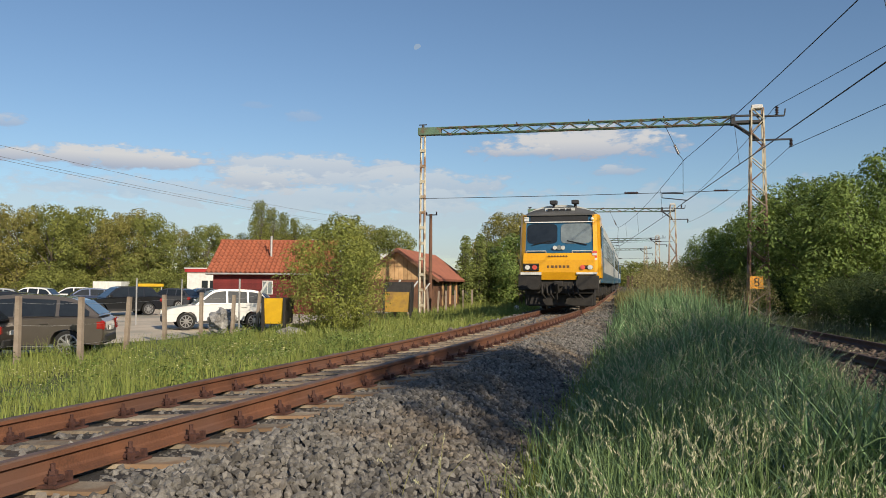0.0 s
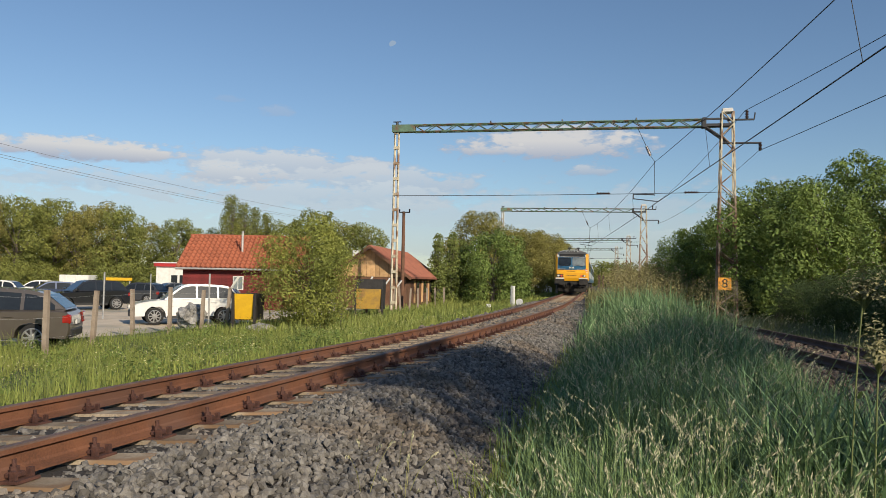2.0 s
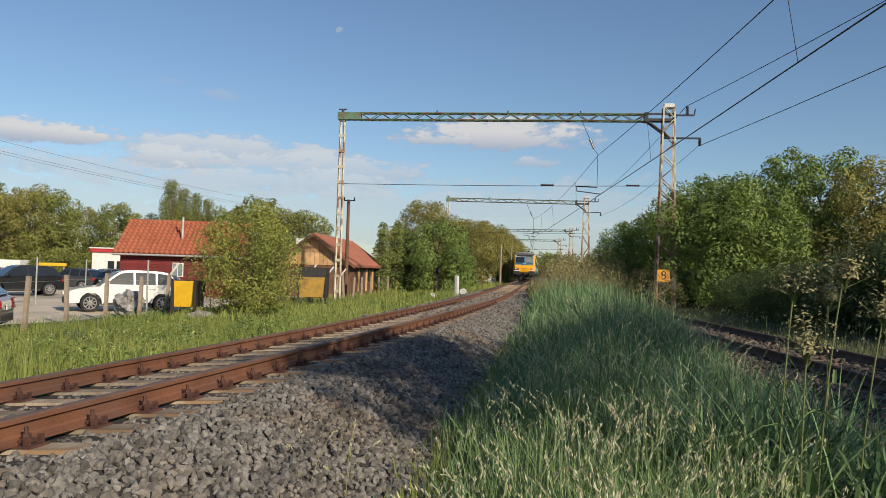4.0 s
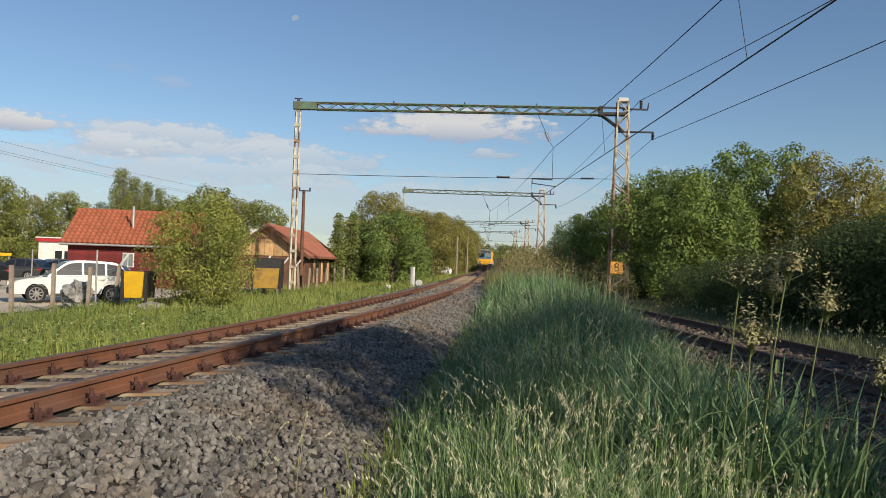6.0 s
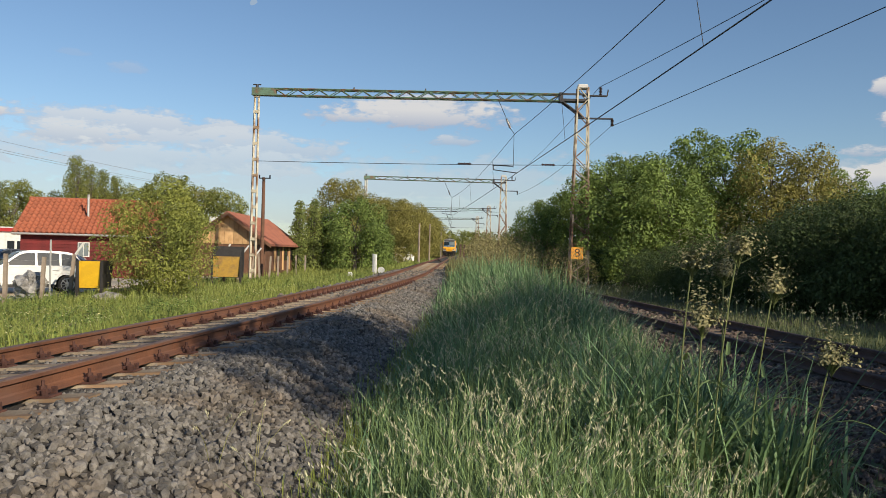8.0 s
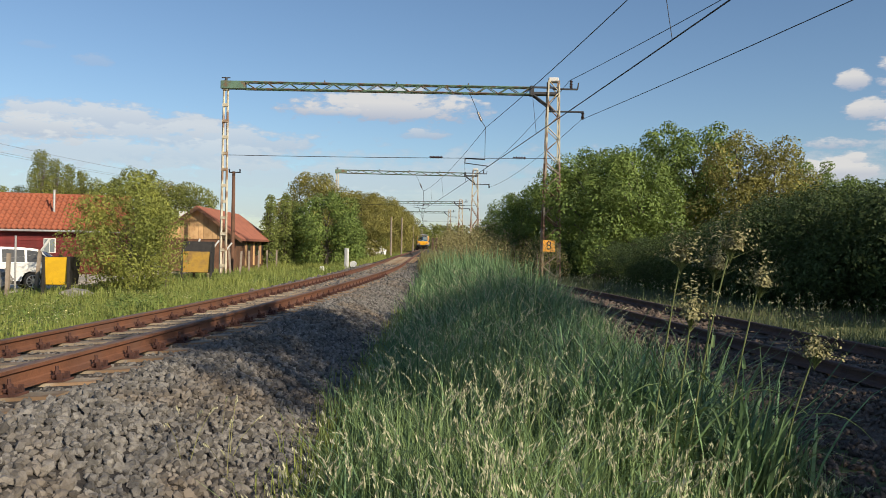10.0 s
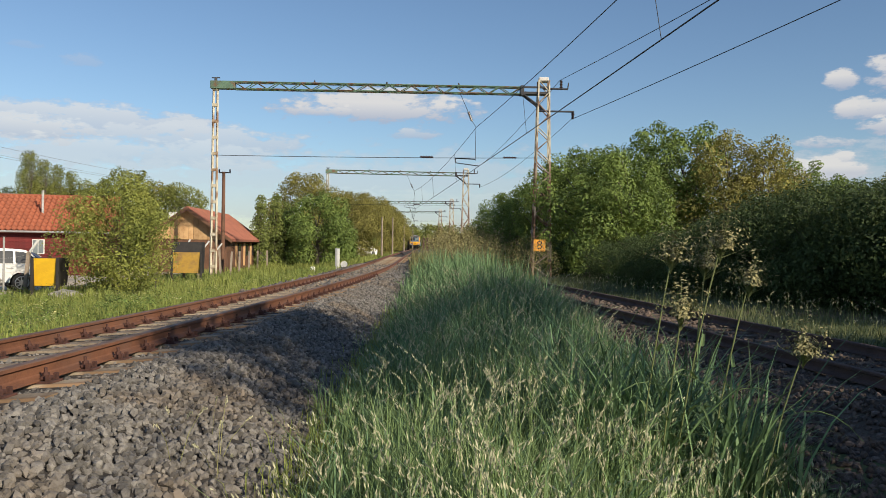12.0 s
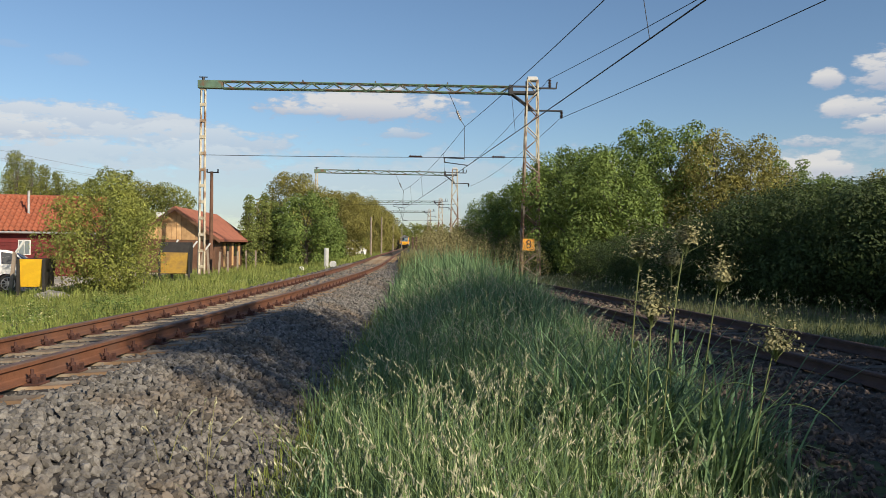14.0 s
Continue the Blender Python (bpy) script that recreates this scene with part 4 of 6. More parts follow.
def build_trees():
    rng = random.Random(11)
    # woods behind the lot
    kinds = [tree("tree", "broad green deciduous tree in a wood edge", 9.0, 3.4, 1.2, M["leaf_mid"], 21, 30, 30, 0.20, group="trees behind the lot"),
             tree("tree", "olive green deciduous tree in a wood edge", 9.5, 3.2, 1.5, M["leaf_olive"], 22, 28, 27, 0.19, group="trees behind the lot"),
             tree("tree", "mid green deciduous tree in a wood edge", 8.5, 3.6, 1.0, M["leaf_mid"], 23, 30, 28, 0.20, group="trees behind the lot")]
    spots = [(-190, 84, 0.95), (-110, 80, 0.92), (-40, 86, 0.9), (25, 82, 0.93), (85, 84, 1.02), (150, 88, 1.04), (205, 86, 0.86), (262, 88, 1.0), (318, 100, 0.82), (372, 98, 0.92), (412, 112, 0.9),
             (-10, 98, 1.0), (120, 99, 1.1), (230, 100, 1.05), (560, 105, 0.98), (610, 104, 1.12), (660, 110, 0.95), (690, 102, 0.98), (530, 115, 0.85)]
    first = dict()
    for i, (c, d, s) in enumerate(spots):
        k = (0, 1, 2, 1, 0)[i % 5]
        x, y = at_view(c, d)
        if k not in first:
            first[k] = kinds[k]
            kinds[k].matrix_basis = pose(x, y, -1.2, 0, 0, 40 * i)
        else:
            stand(kinds[k], x, y, -1.2, 47 * i, s * 1.12)
    low = tree("undergrowth_bush", "green undergrowth bush at the wood edge", 3.2, 2.6, 0.2, M["leaf_mid"], 31, 22, 18, 0.19, "round", "bush", "bushes behind the lot")
    low.matrix_basis = pose(*at_view(-120, 78), -1.2)
    for i, c in enumerate(range(-60, 470, 48)):
        stand(low, *at_view(c, 79 + 5 * (i % 3)), -1.2, 60 * i, rng.uniform(0.8, 1.15))
    # poplars behind the house
    pop = tree("poplar", "tall narrow poplar with dense green foliage", 13.4, 1.7, 1.0, M["leaf_mid"], 41, 80, 20, 0.19, "column", "tree", "poplars")
    pop.matrix_basis = pose(*at_view(459, 105), -1.2)
    for i, (c, s) in enumerate(((480, 0.93), (500, 0.89), (520, 0.84))):
        stand(pop, *at_view(c, 106 + i), -1.2, 70 * i, s)
    # thuja hedge and the round trees beside the line
    th = tree("thuja", "tall clipped columnar thuja, dark green", 6.2, 0.7, 0.1, M["leaf_thuja"], 43, 70, 44, 0.16, "column", "tree", "columnar thujas")
    th.matrix_basis = pose(*at_view(824, 66), -1.05)
    for i, (c, d, s) in enumerate(((850, 67, 1.03), (868, 69, 0.95))):
        stand(th, *at_view(c, d), -1.05, 50 * i, s)
    big = tree("tree", "rounded broadleaf tree with brownish green crown", 9.6, 3.9, 0.5, M["leaf_olive"], 44, 36, 34, 0.18, group="trees beside the line")
    big.matrix_basis = pose(*at_view(893, 84), -0.9)
    lush = tree("tree", "low lush green tree beside the line", 6.4, 3.2, 0.2, M["leaf_acacia"], 45, 32, 36, 0.18, group="trees beside the line")
    lush.matrix_basis = pose(*at_view(922, 68), -0.95, 0, 0, 30)
    for i, (c, d, s) in enumerate(((985, 104, 0.95), (1012, 120, 1.02), (960, 112, 1.0), (1030, 140, 1.05), (1044, 165, 1.1), (1052, 200, 1.15), (1058, 240, 1.2))):
        stand(big, *at_view(c, d), -0.9, 77 * i, s)
    for i, (c, d, s) in enumerate(((955, 92, 0.8), (1000, 118, 0.75), (1040, 175, 0.8))):
        stand(lush, *at_view(c, d), -0.9, 90 * i, s)
    # young tree by the fence
    x, y = at_view(597, 30.5)
    young = tree("young_tree", "bushy young tree with yellowing sparse leaves by the fence", 4.2, 1.95, 0.2, M["leaf_yellow"], 46, 80, 60, 0.085, "round", "tree")
    young.matrix_basis = pose(x, y, -0.95)
    under = tree("bush", "low tangled bush with grey twigs by the fence", 1.7, 1.1, 0.1, M["leaf_olive"], 47, 14, 13, 0.09, "round", "bush", "bushes by the fence")
    under.matrix_basis = pose(*at_view(530, 30), -1.0)
    stand(under, *at_view(655, 34), -0.95, 80, 1.05)
    stand(under, *at_view(628, 32), -0.95, 200, 0.8)
    # trees right of the side track
    ac = [tree("acacia", "leafy green acacia with a loose crown", 8.0, 3.0, 0.5, M["leaf_acacia"], 51, 38, 52, 0.15, group="acacias along the side track"),
          tree("acacia", "tall dark green acacia with a ragged top", 8.8, 2.6, 1.2, M["leaf_acacia"], 52, 30, 50, 0.15, group="acacias along the side track"),
          tree("acacia", "yellow-green acacia with thin foliage", 8.0, 2.7, 1.0, M["leaf_olive"], 53, 34, 44, 0.14, group="acacias along the side track")]
    spots = [(0, 900, 54, 0.76), (1, 945, 50, 0.82), (0, 1020, 43, 0.92), (0, 1082, 43, 0.92), (1, 1138, 53, 1.17), (1, 1198, 53, 1.18), (2, 1258, 51, 1.17), (2, 1330, 50, 1.08), (1, 1390, 52, 0.92),
             (0, 1470, 54, 0.88), (0, 870, 62, 0.74), (1, 985, 57, 0.88), (2, 1560, 52, 0.86), (0, 1650, 46, 0.95), (0, 1045, 50, 0.98)]
    used = set()
    for i, (k, c, d, s) in enumerate(spots):
        x, y = later_view(c, d)
        if k not in used:
            used.add(k)
            ac[k].matrix_basis = pose(x, y, -0.75, 0, 0, 33 * i) @ Matrix.Diagonal((s, s, s, 1))
            ac[k].scale = (s, s, s)
            ac[k]["own"] = s
        else:
            stand(ac[k], x, y, -0.75, 61 * i, s / ac[k]["own"])
    bush = tree("thicket_bush", "dense dark green thicket bush", 3.6, 2.6, 0.05, M["leaf_dark"], 55, 44, 62, 0.085, "round", "bush", "thicket along the side track")
    bush.matrix_basis = pose(*later_view(1500, 23), -0.75)
    for i, (c, d, s) in enumerate(((1060, 38, 0.55), (1110, 35, 0.6), (1160, 32, 0.66), (1225, 29.5, 0.74), (1290, 27, 0.82), (1355, 25.5, 0.92), (1425, 24, 1.0), (1575, 22, 1.0), (1660, 21, 1.05), (1770, 20, 1.05),
                                   (1250, 34, 0.8), (1400, 30, 1.1), (1520, 28, 1.15), (930, 47, 0.6), (985, 44, 0.55), (1640, 27, 1.2))):
        stand(bush, *later_view(c, d), -0.75, 83 * i, s)
    # unseen growth added beside and behind the viewer: continues the row, shades the bank
    for i, (x, y, s) in enumerate(((13.2, 1.0, 1.0), (16.5, 5.0, 1.1), (17, 0.5, 1.2), (13.4, 5.2, 1.2), (13.2, -3.5, 1.1))):
        stand(bush, x, y, -0.75, 49 * i, s)
    for i, (x, y, s) in enumerate(((13.3, -8.6, 0.75), (13.3, -5.6, 0.74), (13.5, -2.4, 0.64), (13.3, 1.2, 0.6))):
        stand(ac[0], x, y, -0.75, 40 * i, s / ac[0]["own"])
    # thin crowns held high out of view, only to cast shade on the ballast
    high = tree("tall_acacia", "unseen acacia with a thin high crown, added to shade the ballast", 8.6, 2.0, 7.9, M["leaf_acacia"], 61, 26, 16, 0.18, group="acacias along the side track")
    high.matrix_basis = pose(12.8, -5.0, -0.75)
    stand(high, 13.1, -3.2, -0.75, 80, 1.0)
    stand(high, 15.7, -0.6, -0.75, 160, 0.98)
    for i, (x, y, s) in enumerate(((26, 4, 1.3), (27, 9, 1.35), (28, -2, 1.3), (25, 14, 1.25), (32, 1, 1.4), (33, 8, 1.4))):
        stand(ac[i % 2], x, y, -0.75, 71 * i, s / ac[i % 2]["own"])
    # scrub between the tracks ahead and rows further along
    scrub = tree("scrub", "dry olive scrub bush between the tracks", 2.6, 1.3, 0.05, M["dry_scrub"], 57, 18, 16, 0.13, "round", "bush", "scrub between the tracks")
    scrub.matrix_basis = pose(*at_view(1210, 62), -0.7)
    for i, (c, d, s) in enumerate(((1218, 58, 0.9), (1230, 55, 1.0), (1240, 52, 0.9), (1168, 78, 1.2), (1200, 70, 1.35), (1222, 66, 1.5), (1172, 95, 1.7), (1152, 112, 1.6), (1198, 90, 1.9), (1150, 150, 2.0),
                                   (1230, 75, 1.7), (1158, 132, 2.2), (1150, 180, 2.4), (1143, 220, 2.4))):
        stand(scrub, *at_view(c, d), -0.7, 57 * i, s)
    for i, (c, d, s) in enumerate(((815, 62, 1.25), (835, 58, 1.35), (800, 76, 1.5), (852, 55, 1.25), (872, 52, 1.15), (822, 70, 1.6))):
        stand(scrub, *later_view(c, d), -0.7, 91 * i, s)
    dry = tree("dry_scrub", "brown dry weed scrub on the bank", 1.8, 0.9, 0.05, M["dry_scrub"], 58, 22, 52, 0.045, "round", "bush", "dry scrub on the bank")
    dry.matrix_basis = pose(*later_view(800, 34), -0.5)
    for i, (c, d, s) in enumerate(((772, 38, 1.25), (816, 31, 1.15), (790, 35, 1.35), (838, 28, 1.0), (756, 42, 1.2), (915, 38, 1.1), (935, 34, 1.0), (862, 25, 0.85), (805, 29, 1.1), (780, 32, 1.0))):
        stand(dry, *later_view(c, d), -0.5, 57 * i, s)
    far = tree("tree", "hazy far green tree by the line", 9.0, 3.6, 0.5, M["leaf_mid"], 59, 20, 5, 0.5, group="far trees")
    far.matrix_basis = pose(*at_view(1080, 330), -0.8)
    for i, (c, d, s) in enumerate(((1095, 345, 1.1), (1110, 335, 1.0), (1125, 320, 1.2), (1145, 300, 1.2), (1168, 290, 1.1), (1066, 320, 1.2), (1090, 420, 1.5), (1110, 430, 1.6), (1130, 420, 1.5), (1072, 410, 1.4))):
        stand(far, *at_view(c, d), -0.8, 57 * i, s)
    rng2 = np.random.default_rng(3)
    n = 900
    a = rng2.uniform(-75, 75, n)
    rr = rng2.uniform(480, 900, n)
    pos = np.stack([np.sin(np.radians(a)) * rr, np.cos(np.radians(a)) * rr, rng2.uniform(0, 9, n)], 1)
    v, f = cloud_of_leaves(pos, rng2.uniform(5, 9, n), 0.05, 3.0, rng2)
    tagged(raw("far_woods", v, f, M["leaf_mid"]), "hazy wooded rise on the horizon", "woods", kind="stuff")


build_trees()


def blades(x, y, z, h, w, rng, lean=0.35):
    """Grass blades: two bends and a tip."""
    n = len(x)
    a = rng.uniform(0, 2 * np.pi, n)
    b = rng.uniform(0, 2 * np.pi, n)
    l = np.abs(rng.normal(0, lean, n)) * h
    px, py = np.cos(a) * w / 2, np.sin(a) * w / 2
    lx, ly = np.cos(b) * l, np.sin(b) * l
    P = np.empty((n, 5, 3))
    P[:, 0] = np.stack([x - px, y - py, z], 1)
    P[:, 1] = np.stack([x + px, y + py, z], 1)
    P[:, 2] = np.stack([x + px * 0.8 + lx * 0.35, y + py * 0.8 + ly * 0.35, z + h * 0.6], 1)
    P[:, 3] = np.stack([x - px * 0.8 + lx * 0.35, y - py * 0.8 + ly * 0.35, z + h * 0.6], 1)
    P[:, 4] = np.stack([x + lx, y + ly, z + h * (1 - 0.25 * np.minimum(l / h, 1))], 1)
    i = np.arange(n)[:, None] * 5
    faces = (i + np.array([[0, 1, 2, 3]])).tolist() + (i + np.array([[3, 2, 4]])).tolist()
    return P.reshape(-1, 3), faces


def arching(x, y, z, h, rng, broad=1.0, bend=(0.25, 0.9), sag=0.55):
    """Broader leaves that rise and bend over in five steps."""
    n, m = len(x), 6
    a = rng.uniform(0, 2 * np.pi, n)
    reach = h * rng.uniform(*bend, n)
    w = rng.uniform(0.0035, 0.0085, n) * broad
    droop = rng.uniform(0.0, sag, n)
    P = np.empty((n, m, 2, 3))
    for j in range(m):
        u = j / (m - 1)
        cx, cy = x + np.cos(a) * reach * u ** 1.8, y + np.sin(a) * reach * u ** 1.8
        cz = z + h * (u - droop * u ** 3)
        wide = w * (1 - u ** 2.5) + 0.0004
        P[:, j, 0] = np.stack([cx - np.sin(a) * wide, cy + np.cos(a) * wide, cz], 1)
        P[:, j, 1] = np.stack([cx + np.sin(a) * wide, cy - np.cos(a) * wide, cz], 1)
    i = np.arange(n)[:, None] * (2 * m)
    F = []
    for j in range(m - 1):
        F += (i + np.array([[2 * j, 2 * j + 1, 2 * j + 3, 2 * j + 2]])).tolist()
    return P.reshape(-1, 3), F


def gz(x, y):
    return np.array([ground_z(a, b) for a, b in zip(x, y)])


def bank_edges(y):
    """Left and right edge of the tall grass between the tracks."""
    lo = np.where(y < 40, -0.75 - 0.001 * y * y, -2.35 - 0.08 * (y - 40)) + 2.98 + 0.2 * np.clip((3 - y) / 3, 0, 1) - 0.03 * np.clip(y - 3, 0, 54)
    side = np.where(y < 60, 8.33 - 0.169 * (y - 5), 0)
    return lo, side - 2.2 - 0.6 * np.clip(1 - np.abs(y - 7) / 5, 0, 1) - 1.0 * np.clip((9 - y) / 8, 0, 1) - 0.9 * np.clip((2.5 - y) / 2.5, 0, 1)


def bank_height(u, y):
    """Height of the bank grass across it (u from 0 to 1)."""
    low = 1 - 0.4 * np.clip((u - 0.45) / 0.3, 0, 1) * np.clip((5 - y) / 3, 0, 1)      # trodden towards the side track
    return (0.32 + 0.40 * np.sin(np.pi * np.clip(u, 0.03, 0.97)) ** 0.6) * (1 + 0.34 * np.clip((y - 6) / 8, 0, 1)) * low


def seed_heads(x, y, z, h, rng, mat, name, label, spread=0.004, lean=0.36, foot_mat="grass"):
    """Thin stems that carry a spike of small grains."""
    n = len(x)
    b = rng.uniform(0, 2 * np.pi, n)
    l = np.abs(rng.normal(0, lean, n)) * h
    top = np.stack([x + np.cos(b) * l, y + np.sin(b) * l, z + h], 1)
    foot = np.stack([x, y, z], 1)
    w = 0.0022
    side = np.stack([-np.sin(b + 0.8), np.cos(b + 0.8), np.zeros(n)], 1) * w
    mid = foot * 0.45 + top * 0.55 - np.stack([np.cos(b) * l, np.sin(b) * l, np.zeros(n)], 1) * 0.18
    V = np.stack([foot - side, foot + side, mid + side, mid - side, top + side * 0.7, top - side * 0.7], 1).reshape(-1, 3)
    i = np.arange(n)[:, None] * 6
    F = (i + np.array([[0, 1, 2, 3]])).tolist() + (i + np.array([[3, 2, 4, 5]])).tolist()
    m = 18
    t = np.linspace(0.0, 1.0, m)
    nod = np.stack([np.cos(b), np.sin(b), np.zeros(n)], 1) * (rng.uniform(0.02, 0.11, n) * h)[:, None]
    drop = (rng.uniform(-0.01, 0.07, n) * h)[:, None] * np.array([[0, 0, 1.0]])
    rise = (top - mid) * 0.3
    pos = top[:, None] - rise[:, None] * (1 - t * 1.1)[None, :, None] + nod[:, None] * (t ** 2)[None, :, None] - drop[:, None] * (t ** 2.5)[None, :, None]
    pos = pos.reshape(-1, 3) + rng.normal(0, spread, (n * m, 3))
    d = (top - mid)
    d /= np.linalg.norm(d, axis=1)[:, None]
    t3 = np.repeat(d, m, 0) + rng.normal(0, 0.3, (n * m, 3))
    sd = np.cross(t3, rng.normal(0, 1, (n * m, 3)))
    sd /= np.linalg.norm(sd, axis=1)[:, None]
    s = rng.uniform(0.008, 0.0155, n * m)[:, None] * (1 if spread < 0.02 else 2)
    G = np.stack([pos - t3 * s, pos + sd * s * 0.26, pos + t3 * s, pos - sd * s * 0.26], 1).reshape(-1, 3)
    FG = (np.arange(n * m * 4).reshape(-1, 4) + len(V)).tolist()
    ob = raw(name, np.concatenate([V, G]), F + FG, None, mats=[M[foot_mat], mat], index=[0] * len(F) + [1] * len(FG))
    tagged(ob, label, "grass", kind="stuff")
    return ob


def tussocks(count, per, y0, y1, rng, tall, broad, bend, sag, mat, label):
    """Tufts of leaves that fan out from common roots, uneven in height."""
    y = rng.uniform(y0, y1, count)
    lo, hi = bank_edges(y)
    u = rng.uniform(0.02, 0.98, count)
    x = lo + (hi - lo) * u
    keep = (x - 3.3) ** 2 + (y + 3.4) ** 2 > 2.0 ** 2
    x, y, u = x[keep], y[keep], u[keep]
    h = bank_height(u, y) * rng.uniform(*tall, len(x))
    k = rng.integers(per // 2, per + per // 2, len(x))
    X = np.repeat(x, k) + rng.normal(0, 0.055, k.sum())
    Y = np.repeat(y, k) + rng.normal(0, 0.055, k.sum())
    H = np.repeat(h, k) * rng.uniform(0.55, 1.1, k.sum())
    v, f = arching(X, Y, gz(X, Y) - 0.02, H, rng, broad, bend, sag)
    tagged(raw("grass_tussocks", v, f, mat), label, "grass", kind="stuff")


SWAY = []


def build_grass():
    rng = np.random.default_rng(8)
    # tall bank grass, densest nearby
    for y0, y1, n, w, mat, label in ((-1.6, 4, 6500, 0.006, M["grass"], "tall green grass on the bank between the tracks"), (2.5, 12, 9500, 0.012, M["grass_blue"], "tall blue-green grass on the bank"),
                                     (11, 28, 11500, 0.027, M["grass_blue"], "tall shaded grass on the bank"), (24, 40, 6000, 0.032, M["dry_grass"], "dry tan grass between the tracks ahead")):
        y = rng.uniform(y0, y1, n)
        lo, hi = bank_edges(y)
        u = rng.uniform(0, 1, n)
        x = lo + (hi - lo) * u + rng.normal(0, 0.12, n)
        clump = np.array([noise.noise(Vector((a * 1.6, b * 1.1, 2.0))) for a, b in zip(x, y)])
        h = bank_height(u, y) * rng.uniform(0.45, 1.1, n) * np.clip(1 + 1.1 * clump, 0.45, 1.5)
        keep = ((x - 3.3) ** 2 + (y + 3.4) ** 2 > 1.8 ** 2)
        x, y, h = x[keep], y[keep], h[keep]
        v, f = blades(x, y, gz(x, y) - 0.02, h, w, rng)
        tagged(raw("bank_grass", v, f, mat), label, "grass", kind="stuff")
    n = 9000
    y = rng.uniform(-12, -1.5, n)
    lo, hi = bank_edges(y)
    u = rng.uniform(0, 1, n)
    x = lo + (hi + 0.8 - lo) * u
    keep = ((x - 3.3) ** 2 + (y + 3.4) ** 2 > 1.5 ** 2)
    x, y, u = x[keep], y[keep], u[keep]
    v, f = blades(x, y, gz(x, y) - 0.02, bank_height(u, y) * rng.uniform(0.4, 0.9, len(x)), 0.012, rng)
    tagged(raw("bank_grass", v, f, M["grass"]), "trodden green grass on the bank", "grass", kind="stuff")
    tussocks(360, 26, -1.5, 4.5, rng, (0.6, 1.4), 0.6, (0.08, 0.5), 0.35, M["grass"], "upright light green grass tufts on the bank")
    tussocks(380, 30, 2.5, 12, rng, (0.7, 1.3), 1.25, (0.25, 0.9), 0.6, M["grass_blue"], "shaded blue-green grass tufts on the bank")
    tussocks(260, 22, 11, 30, rng, (0.7, 1.25), 2.2, (0.2, 0.8), 0.5, M["grass_blue"], "dark green grass tufts further along the bank")
    # short fringe against the ballast
    n = 6500
    y = rng.uniform(-1.4, 12, n)
    x = bank_edges(y)[0] + rng.normal(-0.02, 0.13, n)
    v, f = blades(x, y, gz(x, y) - 0.01, rng.uniform(0.06, 0.26, n), 0.008, rng, 0.5)
    tagged(raw("grass_fringe", v, f, M["meadow"]), "short yellow-green grass fringe beside the ballast", "grass", kind="stuff")
    # broad arching leaves
    n = 5000
    y = rng.uniform(-1.4, 11, n)
    lo, hi = bank_edges(y)
    u = rng.uniform(0, 1, n)
    x = lo + (hi - lo) * u
    keep = ((x - 3.3) ** 2 + (y + 3.4) ** 2 > 2.0 ** 2)
    x, y, u = x[keep], y[keep], u[keep]
    v, f = arching(x, y, gz(x, y), bank_height(u, y) * rng.uniform(0.8, 1.35, len(x)), rng)
    tagged(raw("arching_grass", v, f, M["grass_blue"]), "broad arching grass leaves on the bank", "grass", kind="stuff")
    for k in range(16):
        ox, oy = later_view(rng.uniform(1000, 1300), rng.uniform(4.5, 6.2))
        oz = ground_z(ox, oy)
        n = 85
        x, y = rng.normal(0, 0.15, n), rng.normal(0, 0.15, n)
        v, f = arching(x, y, np.full(n, -0.03), rng.uniform(0.65, 1.25, n) * rng.uniform(0.85, 1.15), rng, 1.35, (0.2, 0.75), 0.55)
        ob = tagged(raw("reed_leaves", v, f, M["grass_blue"]), "clump of broad reed-like leaves among tall weeds", "grass", "reed clumps on the bank", "stuff")
        SWAY.append((ob, ox, oy, oz, 0.5 + 0.1 * (k % 4)))
    n = 3300
    y = -1.5 + 11.5 * rng.uniform(0, 1, n) ** 1.25
    lo, hi = bank_edges(y)
    u = rng.uniform(0, 1, n)
    x = lo + (hi - lo) * u
    tuftish = np.array([noise.noise(Vector((a * 1.3, b * 1.3, 5.0))) for a, b in zip(x, y)]) + rng.normal(0, 0.18, n) > -0.02
    x, y, u = x[tuftish], y[tuftish], u[tuftish]
    n = len(x)
    h = bank_height(u, y) * rng.uniform(1.0, 1.35, n)
    far = y > 4.2
    seed_heads(x[far], y[far], gz(x[far], y[far]), h[far], rng, M["straw"], "seed_grass", "pale seed heads of tall grass further along the bank")
    cell = np.stack([np.floor(x / 0.8), np.floor(y / 0.8)], 1)
    for cx, cy in sorted({tuple(c) for c in cell[~far].tolist()}):
        own = (cell[:, 0] == cx) & (cell[:, 1] == cy) & ~far
        ox, oy = (cx + 0.5) * 0.8, (cy + 0.5) * 0.8
        oz = ground_z(ox, oy)
        ob = seed_heads(x[own] - ox, y[own] - oy, gz(x[own], y[own]) - oz, h[own], rng, M["straw"], "seed_grass", "swaying tuft of tall grass with pale seed heads")
        SWAY.append((ob, ox, oy, oz, 0.55 + 0.15 * ((cx + 2 * cy) % 3)))
    # a patch of small blue flowers low in the grass
    n = 90
    x, y = later_view(1005, 5.3)
    pos = np.stack([x + rng.normal(0, 0.10, n), y + rng.normal(0, 0.10, n), ground_z(x, y) + rng.uniform(0.28, 0.48, n)], 1)
    v, f = cards(pos, np.tile([[0.2, -0.8, 0.6]], (n, 1)), 0.020, rng)
